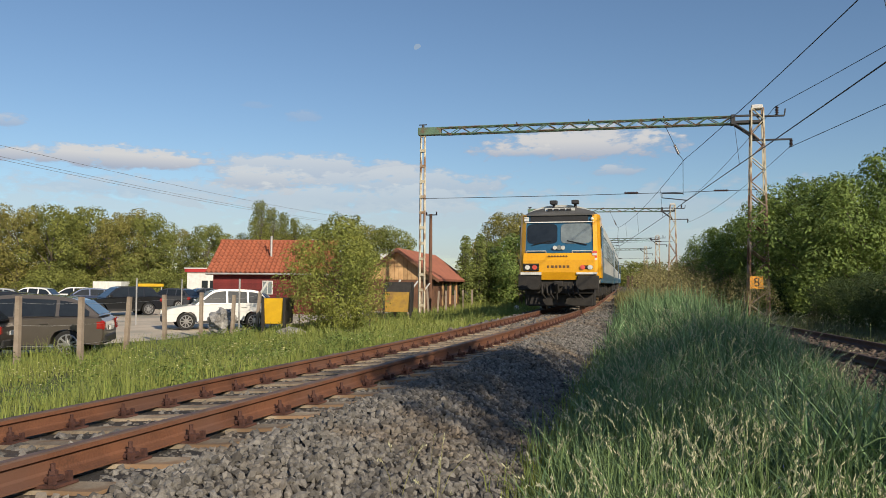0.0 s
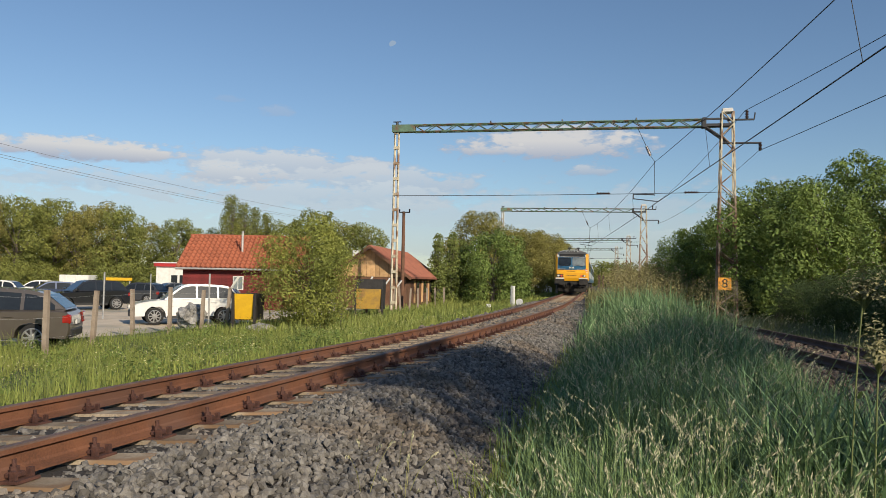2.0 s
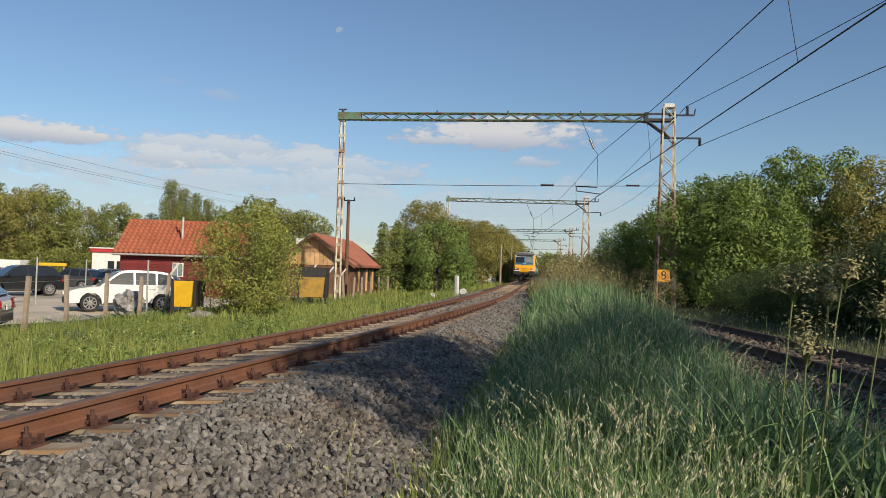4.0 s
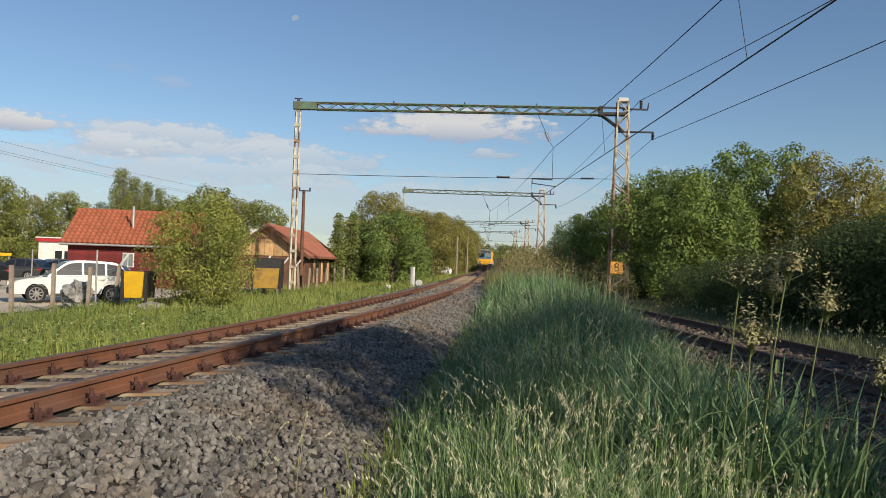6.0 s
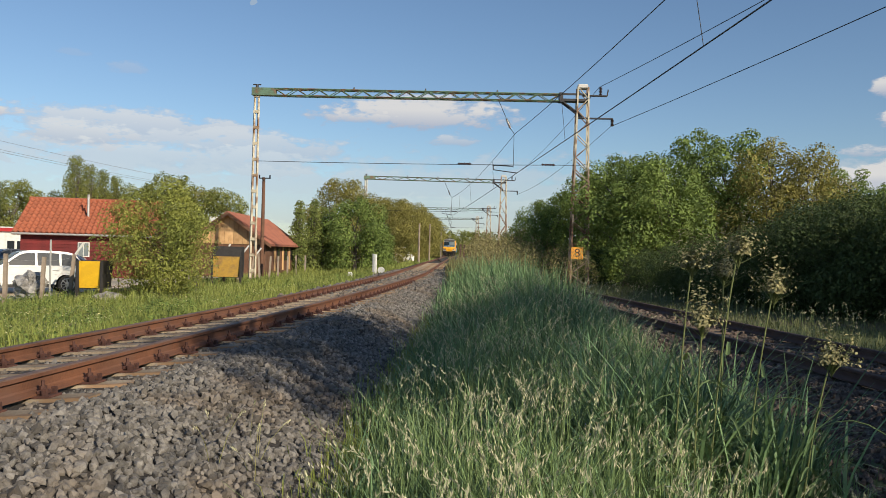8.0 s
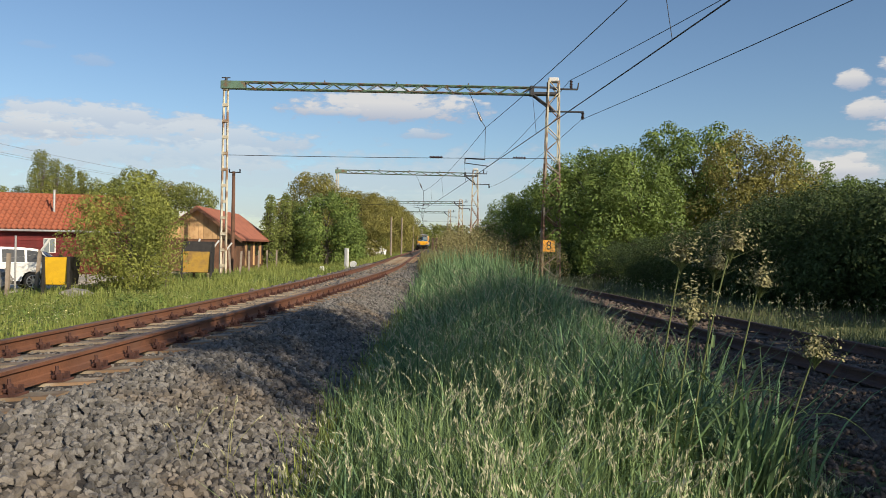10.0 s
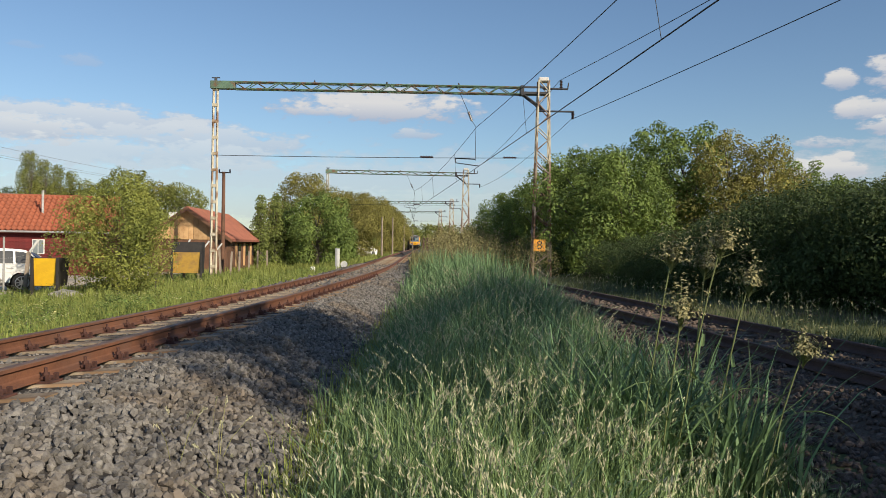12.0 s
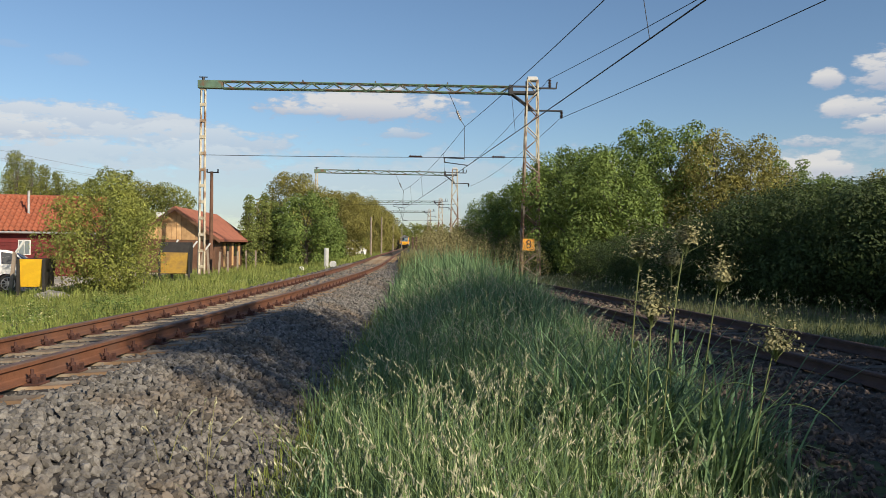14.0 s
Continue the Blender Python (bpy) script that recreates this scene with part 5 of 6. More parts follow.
    tagged(raw("blue_flowers", v, f, M["blue_flower"]), "small violet-blue flowers low in the grass", "flowers", kind="stuff")
    # a few dry stalks at the foot of the ballast
    n = 11
    x, y = later_view(rng.uniform(285, 395, n), rng.uniform(4.6, 5.3, n))
    seed_heads(x, y, gz(x, y), rng.uniform(0.16, 0.36, n), rng, M["straw"], "dry_stalks", "dry straw-coloured stalks in the ballast", 0.003, 0.5, "dry_grass")
    # meadow left of the line
    for y0, y1, n, w, hh in ((3, 22, 26000, 0.012, 0.26), (20, 60, 26000, 0.03, 0.30), (58, 160, 12000, 0.08, 0.35)):
        y = rng.uniform(y0, y1, n)
        d = -1.75 - np.abs(rng.uniform(0, 1, n)) ** 0.9 * 9.9
        x = np.where(y < 40, -0.75 - 0.001 * y * y, -2.35 - 0.08 * (y - 40)) + d
        patch = np.array([noise.noise(Vector((a * 0.7, b * 0.45, 3.0))) + 0.6 * noise.noise(Vector((a * 2.3, b * 1.6, 7.0))) for a, b in zip(x, y)])
        h = hh * rng.uniform(0.4, 1.25, n) * np.clip((-d - 1.4) * 0.8, 0.45, 1.15) * np.clip(1 + 1.5 * patch, 0.35, 2.2)
        v, f = blades(x, y, gz(x, y) - 0.02, h, w, rng, 0.5)
        tagged(raw("meadow_grass", v, f, M["meadow"]), "sunlit green meadow grass beside the line", "grass", kind="stuff")
    n = 15000
    y = rng.uniform(5, 34, n)
    d = -2.3 - rng.uniform(0, 1, n) * 8.5
    x = -0.75 - 0.001 * y * y + d
    bloom = np.array([noise.noise(Vector((a * 0.55, b * 0.4, 11.0))) + 0.5 * noise.noise(Vector((a * 2.0, b * 1.5, 4.0))) for a, b in zip(x, y)]) + rng.normal(0, 0.12, n) > 0.14
    x, y = x[bloom], y[bloom]
    n = len(x)
    z = gz(x, y) + rng.uniform(0.16, 0.32, n)
    v, f = cards(np.stack([x, y, z], 1), np.tile([[0, 0, 1.0]], (n, 1)), 0.034, rng)
    tagged(raw("meadow_flowers", v, f, M["flower"]), "small pale yellow meadow flowers", "flowers", kind="stuff")
    # low leafy weeds in the meadow
    n = 420
    y = rng.uniform(5, 40, n)
    x = -0.75 - 0.001 * y * y - 2.2 - rng.uniform(0, 1, n) * 9.3
    r = rng.uniform(0.10, 0.34, n)
    v, f = cloud_of_leaves(np.stack([x, y, gz(x, y) + r * 0.6], 1), r, 90, 0.05, rng, 0.9)
    tagged(raw("meadow_weeds", v, f, M["leaf_acacia"]), "low leafy green weeds in the meadow", "weeds", kind="stuff")
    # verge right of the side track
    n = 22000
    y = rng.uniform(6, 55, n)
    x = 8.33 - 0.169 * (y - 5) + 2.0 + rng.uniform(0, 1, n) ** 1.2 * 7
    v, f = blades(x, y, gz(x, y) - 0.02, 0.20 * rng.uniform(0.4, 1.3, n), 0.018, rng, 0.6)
    tagged(raw("verge_grass", v, f, M["verge"]), "grass verge below the thicket, its green darkened for shade", "grass", kind="stuff")
    n = 420
    y = rng.uniform(5, 32, n)
    x = 8.33 - 0.169 * (y - 5) + 2.3 + rng.uniform(0, 1, n) * 4
    seed_heads(x, y, gz(x, y), rng.uniform(0.3, 0.6, n), rng, M["straw"], "verge_seed_grass", "pale dry grass stems on the verge", 0.012)


build_grass()


WEEDS = []


def weed(label, x, y, h, lean_x, lean_y, seed):
    """A tall weed: bent stem, a few long leaves, a tuft of seeds."""
    rng = np.random.default_rng(seed)
    t = thing("tall_weed", label, "weed", "tall weeds on the bank", pose(x, y, ground_z(x, y)))
    WEEDS.append((t, x, y))
    pts = [Vector((lean_x * u * u, lean_y * u * u, h * u)) for u in np.linspace(0, 1, 7)]
    stroke("stem", [tuple(q) for q in pts], 0.0046, M["weed"], t)
    for k in range(5):
        p = pts[0].lerp(pts[6], 0.2 + 0.11 * k)
        a = rng.uniform(0, 6.28)
        out = Vector((math.cos(a), math.sin(a), 0))
        sd = Vector((-out.y, out.x, 0)) * 0.011
        bm = bmesh.new()
        prev = None
        for j, u in enumerate(np.linspace(0, 1, 6)):
            c = p + out * 0.38 * u + Vector((0, 0, 0.28 * u - 0.34 * u * u))
            wv = sd * (1 - u) ** 0.5
            a1, b1, c1 = bm.verts.new(c - wv), bm.verts.new(c + wv), bm.verts.new(c + Vector((0, 0, -0.004)))
            if prev:
                bm.faces.new((prev[0], prev[2], c1, a1))
                bm.faces.new((prev[2], prev[1], b1, c1))
            prev = (a1, b1, c1)
        part("leaf", bm, M["grass"], t)
    n = 720
    d = rng.normal(0, 1, (n, 3))
    d /= np.linalg.norm(d, axis=1)[:, None]
    d[:, 2] = np.abs(d[:, 2]) * 1.7
    rad = 0.115 * rng.uniform(0.1, 1, n) ** 0.6 * (0.6 + 0.8 * (np.sin(np.arctan2(d[:, 1], d[:, 0]) * 5 + seed) > 0.1))
    top = np.array(pts[6])
    pos = top + d * rad[:, None] - np.array([0, 0, 0.05])
    v, f = cards(pos, d, 0.019, rng)
    tagged(raw("seed_head", v, f, M["brown_seed"], t), kind="stuff")
    bm = bmesh.new()
    for k in range(70):
        rod(bm, pts[6] - Vector((0, 0, 0.06 + 0.001 * k)), Vector(pos[k * 10]), 0.002, 0.0012, seg=3)
    tagged(part("seed_twig", bm, M["weed"], t), kind="stuff")


def build_weeds():
    lab = "tall weed with a loose brownish seed tuft on the bank"
    for k, (c, d, h, lx, ly) in enumerate(((1110, 4.6, 1.60, 0.09, 0.05), (1172, 4.5, 1.68, 0.13, 0.0), (1190, 4.9, 1.55, 0.02, 0.1), (1235, 4.6, 1.47, 0.14, 0.03), (1145, 4.3, 1.30, 0.03, 0.0), (1330, 4.4, 1.10, 0.16, 0.05))):
        x, y = later_view(c, d)
        weed(lab, x, y, h, lx, ly, 70 + k)


build_weeds()


# ---- ballast stones ----
def ico():
    p = (1 + 5 ** 0.5) / 2
    v = np.array([(-1, p, 0), (1, p, 0), (-1, -p, 0), (1, -p, 0), (0, -1, p), (0, 1, p), (0, -1, -p), (0, 1, -p), (p, 0, -1), (p, 0, 1), (-p, 0, -1), (-p, 0, 1)], float)
    f = np.array([(0, 11, 5), (0, 5, 1), (0, 1, 7), (0, 7, 10), (0, 10, 11), (1, 5, 9), (5, 11, 4), (11, 10, 2), (10, 7, 6), (7, 1, 8), (3, 9, 4), (3, 4, 2), (3, 2, 6), (3, 6, 8), (3, 8, 9),
                  (4, 9, 5), (2, 4, 11), (6, 2, 10), (8, 6, 7), (9, 8, 1)])
    return v / np.linalg.norm(v[0]), f


def stones(name, x, y, size, rng, mat, label):
    v, f = ico()
    n = len(x)
    z = gz(x, y) - np.where(np.abs(x - np.where(y < 40, -0.75 - 0.001 * y * y, -2.35 - 0.08 * (y - 40))) < 1.25, 0.026, 0.0)
    s = size * rng.uniform(0.55, 1.3, n)
    sc = np.stack([rng.uniform(0.75, 1.3, n), rng.uniform(0.65, 1.0, n), rng.uniform(0.55, 0.95, n)], 1) * s[:, None]
    q = rng.normal(0, 1, (n, 4))
    q /= np.linalg.norm(q, axis=1)[:, None]
    w, a, b, c = q.T
    R = np.stack([np.stack([1 - 2 * (b * b + c * c), 2 * (a * b - c * w), 2 * (a * c + b * w)], 1), np.stack([2 * (a * b + c * w), 1 - 2 * (a * a + c * c), 2 * (b * c - a * w)], 1),
                  np.stack([2 * (a * c - b * w), 2 * (b * c + a * w), 1 - 2 * (a * a + b * b)], 1)], 1)
    P = v[None] * (1 + rng.normal(0, 0.2, (n, 12, 1))) * sc[:, None, :]
    P = np.einsum("nij,nkj->nki", R, P)
    P += np.stack([x, y, z + s * rng.uniform(-0.2, 0.75, n)], 1)[:, None]
    F = (f[None] + 12 * np.arange(n)[:, None, None]).reshape(-1, 3)
    tagged(raw(name, P.reshape(-1, 3), F, mat), label, "ballast", kind="stuff")


def build_ballast():
    rng = np.random.default_rng(17)

    def strip(n, y0, y1, d0, d1, size, mat, label, side=False):
        y = y0 + (y1 - y0) * rng.uniform(0, 1, n)
        mid = (8.33 - 0.169 * (y - 5)) if side else np.where(y < 40, -0.75 - 0.001 * y * y, -2.35 - 0.08 * (y - 40))
        x = mid + rng.uniform(d0, d1, n)
        d = x - mid
        # keep clear of the rails, and mostly of the sleeper tops
        keep = (np.abs(np.abs(d) - 0.7525) > 0.10)
        phase = np.abs(((y + 6.0 + 0.3) % 0.6) - 0.3)
        keep &= (phase > 0.12) | (np.abs(d) > 1.12) | (rng.uniform(0, 1, n) < 0.08)
        if not side:
            keep &= ~((np.abs(d) < 1.5) & (phase < 0.12) & (d > 0.6) & (d < 1.22) & (rng.uniform(0, 1, n) > 0.04 + 0.5 * np.clip(d - 0.95, 0, 1) / 0.27 * 0.7))
        stones("ballast_stones", x[keep], y[keep], size, rng, mat, label)

    lab = "grey angular ballast stones"
    strip(19000, -2, 7, 0.72, 3.1, 0.0285, M["stone"], lab)
    strip(16000, 7, 18, 0.72, 2.9, 0.031, M["stone"], lab)
    strip(9500, 18, 50, 0.72, 2.5, 0.046, M["stone"], lab)
    strip(14000, 2, 16, -1.7, 0.75, 0.026, M["stone"], lab)
    strip(5000, 16, 45, -1.7, 0.75, 0.055, M["stone"], lab)
    strip(9000, -14, -2, 0.72, 3.1, 0.04, M["stone"], lab)
    strip(8000, -14, 2, -1.7, 0.75, 0.04, M["stone"], lab)
    strip(13000, -1, 9, -3.6, 1.6, 0.033, M["stone_old"], "brown old ballast stones", True)
    strip(6000, 9, 30, -2.4, 1.6, 0.048, M["stone_old"], "brown old ballast stones", True)


build_ballast()

# ---- buildings ----
M["red_boards"] = material("red_painted_boards", (0.17, 0.02, 0.02), 0.75, second=(0.10, 0.013, 0.013), scale=2, fine=30, bump=0.2, per_object=0.2)
M["tile_red"] = material("terracotta_tile", (0.34, 0.105, 0.052), 0.8, second=(0.21, 0.062, 0.034), scale=3, fine=30, bump=0.15, per_object=0.12)
M["tile_brown"] = material("weathered_brown_tile", (0.32, 0.12, 0.075), 0.8, second=(0.21, 0.08, 0.055), scale=1.5, fine=20, bump=0.2)
M["pale_planks"] = material("pale_pine_planks", (0.62, 0.40, 0.20), 0.7, second=(0.46, 0.27, 0.12), scale=3, fine=30, per_object=0.25)
M["brown_wall"] = material("brown_stained_wall", (0.17, 0.085, 0.05), 0.8, second=(0.10, 0.05, 0.03), scale=2, fine=25, bump=0.2)
M["red_paint"] = material("red_paint", (0.42, 0.03, 0.03), 0.5, scale=2, fine=25)
M["yellow_paint"] = material("yellow_skip_paint", (0.78, 0.48, 0.02), 0.5, second=(0.66, 0.38, 0.02), scale=2.5, fine=25, third=(0.68, 0.40, 0.02), third_scale=3)
# duller yellow: shade on the second skip put into its paint, plus worn patches
M["yellow_shaded"] = material("shaded_yellow_paint", (0.50, 0.31, 0.05), 0.65, second=(0.36, 0.21, 0.045), scale=2.5, fine=25, third=(0.28, 0.17, 0.06), third_scale=2.2)
M["concrete_post"] = material("weathered_concrete_post", (0.34, 0.28, 0.22), 0.9, second=(0.22, 0.17, 0.13), scale=4, fine=50, bump=0.3)
M["galvanised"] = material("galvanised_steel", (0.5, 0.5, 0.49), 0.5, 0.4, scale=5, fine=40)
M["sheet_wrap"] = material("crumpled_grey_sheeting", (0.36, 0.35, 0.33), 0.4, second=(0.12, 0.115, 0.11), scale=5, fine=40, bump=0.8)


def house():
    x, y = at_view(378, 50)
    h = thing("red_house", "red board-clad house with a terracotta tile roof", "house", m=pose(x, y, -1.15, 0, 0, 17.3))
    W, D, E, R = 7.0, 6.0, 2.72, 4.72
    bm = bmesh.new()
    prism(bm, [(0, 0), (D, 0), (D, E), (D / 2, R - 0.12), (0, E)], 0, W, "x")
    part("wall", bm, M["red_boards"], h, "dark red house wall")
    bm = bmesh.new()
    box(bm, 0.0, W, -0.03, 0.0, 0, 0.18, 0.004)
    me = mesh_of("board", bm, M["red_boards"])
    for k in range(14):
        b = new("board", me)
        b.parent = h
        b.matrix_basis = pose(0, 0.0, 0.05 + k * 0.19, -3, 0, 0)
    w = part("window", (lambda b: (box(b, 3.1, 3.75, -0.09, -0.035, 1.25, 2.1, 0.01), b)[1])(bmesh.new()), M["white_paint"], h, "white framed window")
    for k in range(2):
        bm = bmesh.new()
        box(bm, 3.15 + 0.29 * k, 3.40 + 0.29 * k, -0.10, -0.088, 1.30, 2.05)
        part("pane", bm, M["glass_pale"], w)
    bm = bmesh.new()
    for s in (0, 1):
        a = (-0.45, E - 0.16) if s == 0 else (D + 0.45, E - 0.16)
        prism(bm, [a, (D / 2, R - 0.02), (D / 2, R - 0.14), (a[0], a[1] - 0.12)], -0.35, W + 0.35, "x")
    part("roof", bm, M["tile_red"], h, "terracotta roof slab")
    # pantiles on the two slopes, in courses
    slope = math.atan2(R - E + 0.14, D / 2 + 0.45)
    length = math.hypot(R - E + 0.14, D / 2 + 0.45)
    bm = bmesh.new()
    tw, tl = 0.30, 0.40
    pr = [bm.verts.new((tw * u, 0, 0.075 * math.sin(2 * math.pi * u) + 0.075)) for u in np.linspace(0, 1, 7)]
    qr = [bm.verts.new((tw * u, tl + 0.04, 0.075 * math.sin(2 * math.pi * u) + 0.02)) for u in np.linspace(0, 1, 7)]
    dr = [bm.verts.new((tw * u, 0, 0.075 * math.sin(2 * math.pi * u) + 0.02)) for u in np.linspace(0, 1, 7)]
    for i in range(6):
        bm.faces.new((pr[i], pr[i + 1], qr[i + 1], qr[i]))
        bm.faces.new((dr[i], dr[i + 1], pr[i + 1], pr[i]))
    me = mesh_of("tile", bm, M["tile_red"], True)
    for r in range(int(length / tl)):
        for c in range(int((W + 0.7) / tw)):
            t = new("tile", me)
            t.parent = h
            t.matrix_basis = pose(-0.35 + c * tw, -0.45, E - 0.15, math.degrees(slope), 0, 0) @ pose(0, r * tl, 0.012)
    bm = bmesh.new()
    rod(bm, (-0.4, D / 2, R + 0.0), (W + 0.4, D / 2, R + 0.0), 0.11, seg=10)
    part("ridge", bm, M["tile_red"], h)
    bm = bmesh.new()
    rod(bm, (3.35, 1.2, E + 0.5), (3.35, 1.2, R + 0.25), 0.07, seg=10)
    part("flue", bm, M["galvanised"], h, "thin vertical flue pipe")
    bm = bmesh.new()
    rod(bm, (-0.35, -0.5, E - 0.2), (W + 0.35, -0.5, E - 0.2), 0.06, seg=8)
    part("gutter", bm, M["galvanised"], h)


def shed():
    x, y = at_view(706, 55)
    s = thing("wooden_shed", "brown shed with a pale plank gable and brown tiled roof", "shed", m=pose(x, y, -1.05, 0, 0, 7.3))
    Hw, E, R, L = 2.45, 2.5, 4.28, 13.5
    bm = bmesh.new()
    prism(bm, [(-Hw, 0), (Hw, 0), (Hw, E), (0, R - 0.1), (-Hw, E)], 0.05, L, "y")
    part("wall", bm, M["brown_wall"], s, "brown stained shed wall")
    n = 16
    for k in range(n):
        a, b = -Hw + 2 * Hw * k / n + 0.01, -Hw + 2 * Hw * (k + 1) / n - 0.01
        top = lambda q: E + (R - 0.16 - E) * (1 - abs(q) / Hw)
        bm = bmesh.new()
        prism(bm, [(a, E - 0.35), (b, E - 0.35), (b, top(b)), (a, top(a))], 0.0, 0.045, "y")
        part("plank", bm, M["pale_planks"], s)
    bm = bmesh.new()
    for sg in (-1, 1):
        prism(bm, [(0, R), (sg * (Hw + 0.45), E - 0.33), (sg * (Hw + 0.45), E - 0.45), (0, R - 0.12)], -0.55, L + 0.4, "y")
        for k in range(int((L + 0.9) / 0.3)):
            yy = -0.5 + 0.3 * k
            rod(bm, (0, yy, R + 0.01), (sg * (Hw + 0.45), yy, E - 0.32), 0.045, seg=5)
    part("roof", bm, M["tile_brown"], s, "weathered brown tile roof")
    bm = bmesh.new()
    for sg in (-1, 1):
        prism(bm, [(0, R - 0.02), (sg * (Hw + 0.45), E - 0.34), (sg * (Hw + 0.45), E - 0.56), (0, R - 0.24)], -0.6, -0.55, "y")
    part("barge_board", bm, M["brown_wall"], s)
    for yy in (3.2, 6.5, 9.4, 12.6):
        bm = bmesh.new()
        box(bm, Hw, Hw + 0.06, yy, yy + 0.5, 0.3, E - 0.5, 0.01)
        part("pale_pillar", bm, M["pale_planks"], s, "pale wall pillar")
    for yy in (4.3, 7.6, 10.6):
        bm = bmesh.new()
        box(bm, Hw, Hw + 0.05, yy, yy + 0.9, 1.0, 1.9, 0.01)
        part("window", bm, M["glass"], s)
    bm = bmesh.new()
    box(bm, -Hw + 0.1, -Hw + 0.6, 4.0, 5.2, R - 1.1, R - 0.2, 0.02)
    part("roof_box", bm, M["white_paint"], s, "white box beside the roof")


def skip(column, depth, w, z0, z1, hood, label, paint):
    x, y = at_view(column, depth)
    s = thing("yellow_skip", label, "skip", "yellow skips by the fence", pose(x, y, z0, 0, 0, 12))
    h = z1 - z0
    bm = bmesh.new()
    prism(bm, [(0.04, 0.0), (1.0, 0.0), (1.25, h), (-0.06, h)], -w / 2, w / 2, "x")
    part("body", bm, M["under"], s, "dark skip body")
    bm = bmesh.new()
    prism(bm, [(0.0, 0.02), (0.03, 0.02), (-0.08, h), (-0.12, h)], -w / 2 - 0.02, w / 2 + 0.02, "x")
    part("front_panel", bm, paint, s, "yellow front panel")
    for k in (-1, 1):
        bm = bmesh.new()
        box(bm, k * w / 2 - 0.05, k * w / 2 + 0.05, -0.14, 0.02, -0.35, h, 0.01)
        part("leg", bm, M["under"], s)
    # solid dark block stands for a hanging tarp
    if hood:
        bm = bmesh.new()
        prism(bm, [(-0.1, h), (1.25, h), (1.2, h + 0.5), (0.15, h + 0.5)], -w / 2, w / 2, "x")
        part("tarp", bm, M["under"], s, "dark solid block for a hanging tarp")


def fence():
    """Concrete posts with strands of wire; some posts carry a white slanting arm."""
    spots = [(35, 18.5, 0, 1.62), (146, 19.3, 0, 1.6), (226, 22.4, 3, 1.55), (295, 26.0, -2, 1.55), (358, 28.2, 0, 1.6), (413, 29.5, 2, 1.5), (455, 31.0, 5, 1.6), (-75, 18.6, 0, 1.6),
             (700, 42, 0, 1.7), (721, 43.5, 8, 1.7), (742, 45, 9, 1.6), (760, 47, -4, 1.7), (775, 49, 3, 1.5), (790, 52, 0, 1.5), (806, 55, 0, 1.5), (820, 58, 0, 1.5), (836, 61, 0, 1.5)]
    tops = []
    for k, (c, d, lean, h) in enumerate(spots):
        x, y = at_view(c, d)
        z = ground_z(x, y) - 0.1
        p = thing("fence_post", "weathered concrete fence post" + (" with a white slanting arm" if k in (6, 8, 9, 10) else ", slightly leaning" if lean else " beside the lot"), "fence post", "fence posts", pose(x, y, z, 0, lean, 10))
        bm = bmesh.new()
        prism(bm, [(-0.065, 0), (0.065, 0), (0.05, h + 0.1), (-0.05, h + 0.1)], -0.055, 0.055, "x")
        part("post", bm, M["concrete_post"], p)
        if k in (6, 8, 9, 10):
            bm = bmesh.new()
            rod(bm, (0, 0, h + 0.02), (0.28, 0, h + 0.55), 0.045, seg=6)
            part("arm", bm, M["white_paint"], p, "white slanting arm")
        tops.append((x, y, z, h))
    order = sorted(range(8), key=lambda k: spots[k][0])
    for a, b in zip(order, order[1:]):
        w = thing("fence_wire", "thin galvanised fence wire between posts", "fence wire", "fence wires")
        for u in (0.35, 0.65, 0.97):
            p, q = tops[a], tops[b]
            stroke("strand", span((p[0], p[1], p[2] + p[3] * u), (q[0], q[1], q[2] + q[3] * u), 0.03, 4), 0.0025, M["galvanised"], w)
    # thin lamp-like steel stakes between the cars
    for c, d in ((243, 36), (425, 30.6), (323, 52)):
        x, y = at_view(c, d)
        s = thing("steel_stake", "thin grey steel stake in the lot", "stake", "steel stakes", pose(x, y, -1.1))
        bm = bmesh.new()
        rod(bm, (0, 0, 0), (0, 0, 2.1), 0.035, seg=8)
        part("stake", bm, M["galvanised"], s)


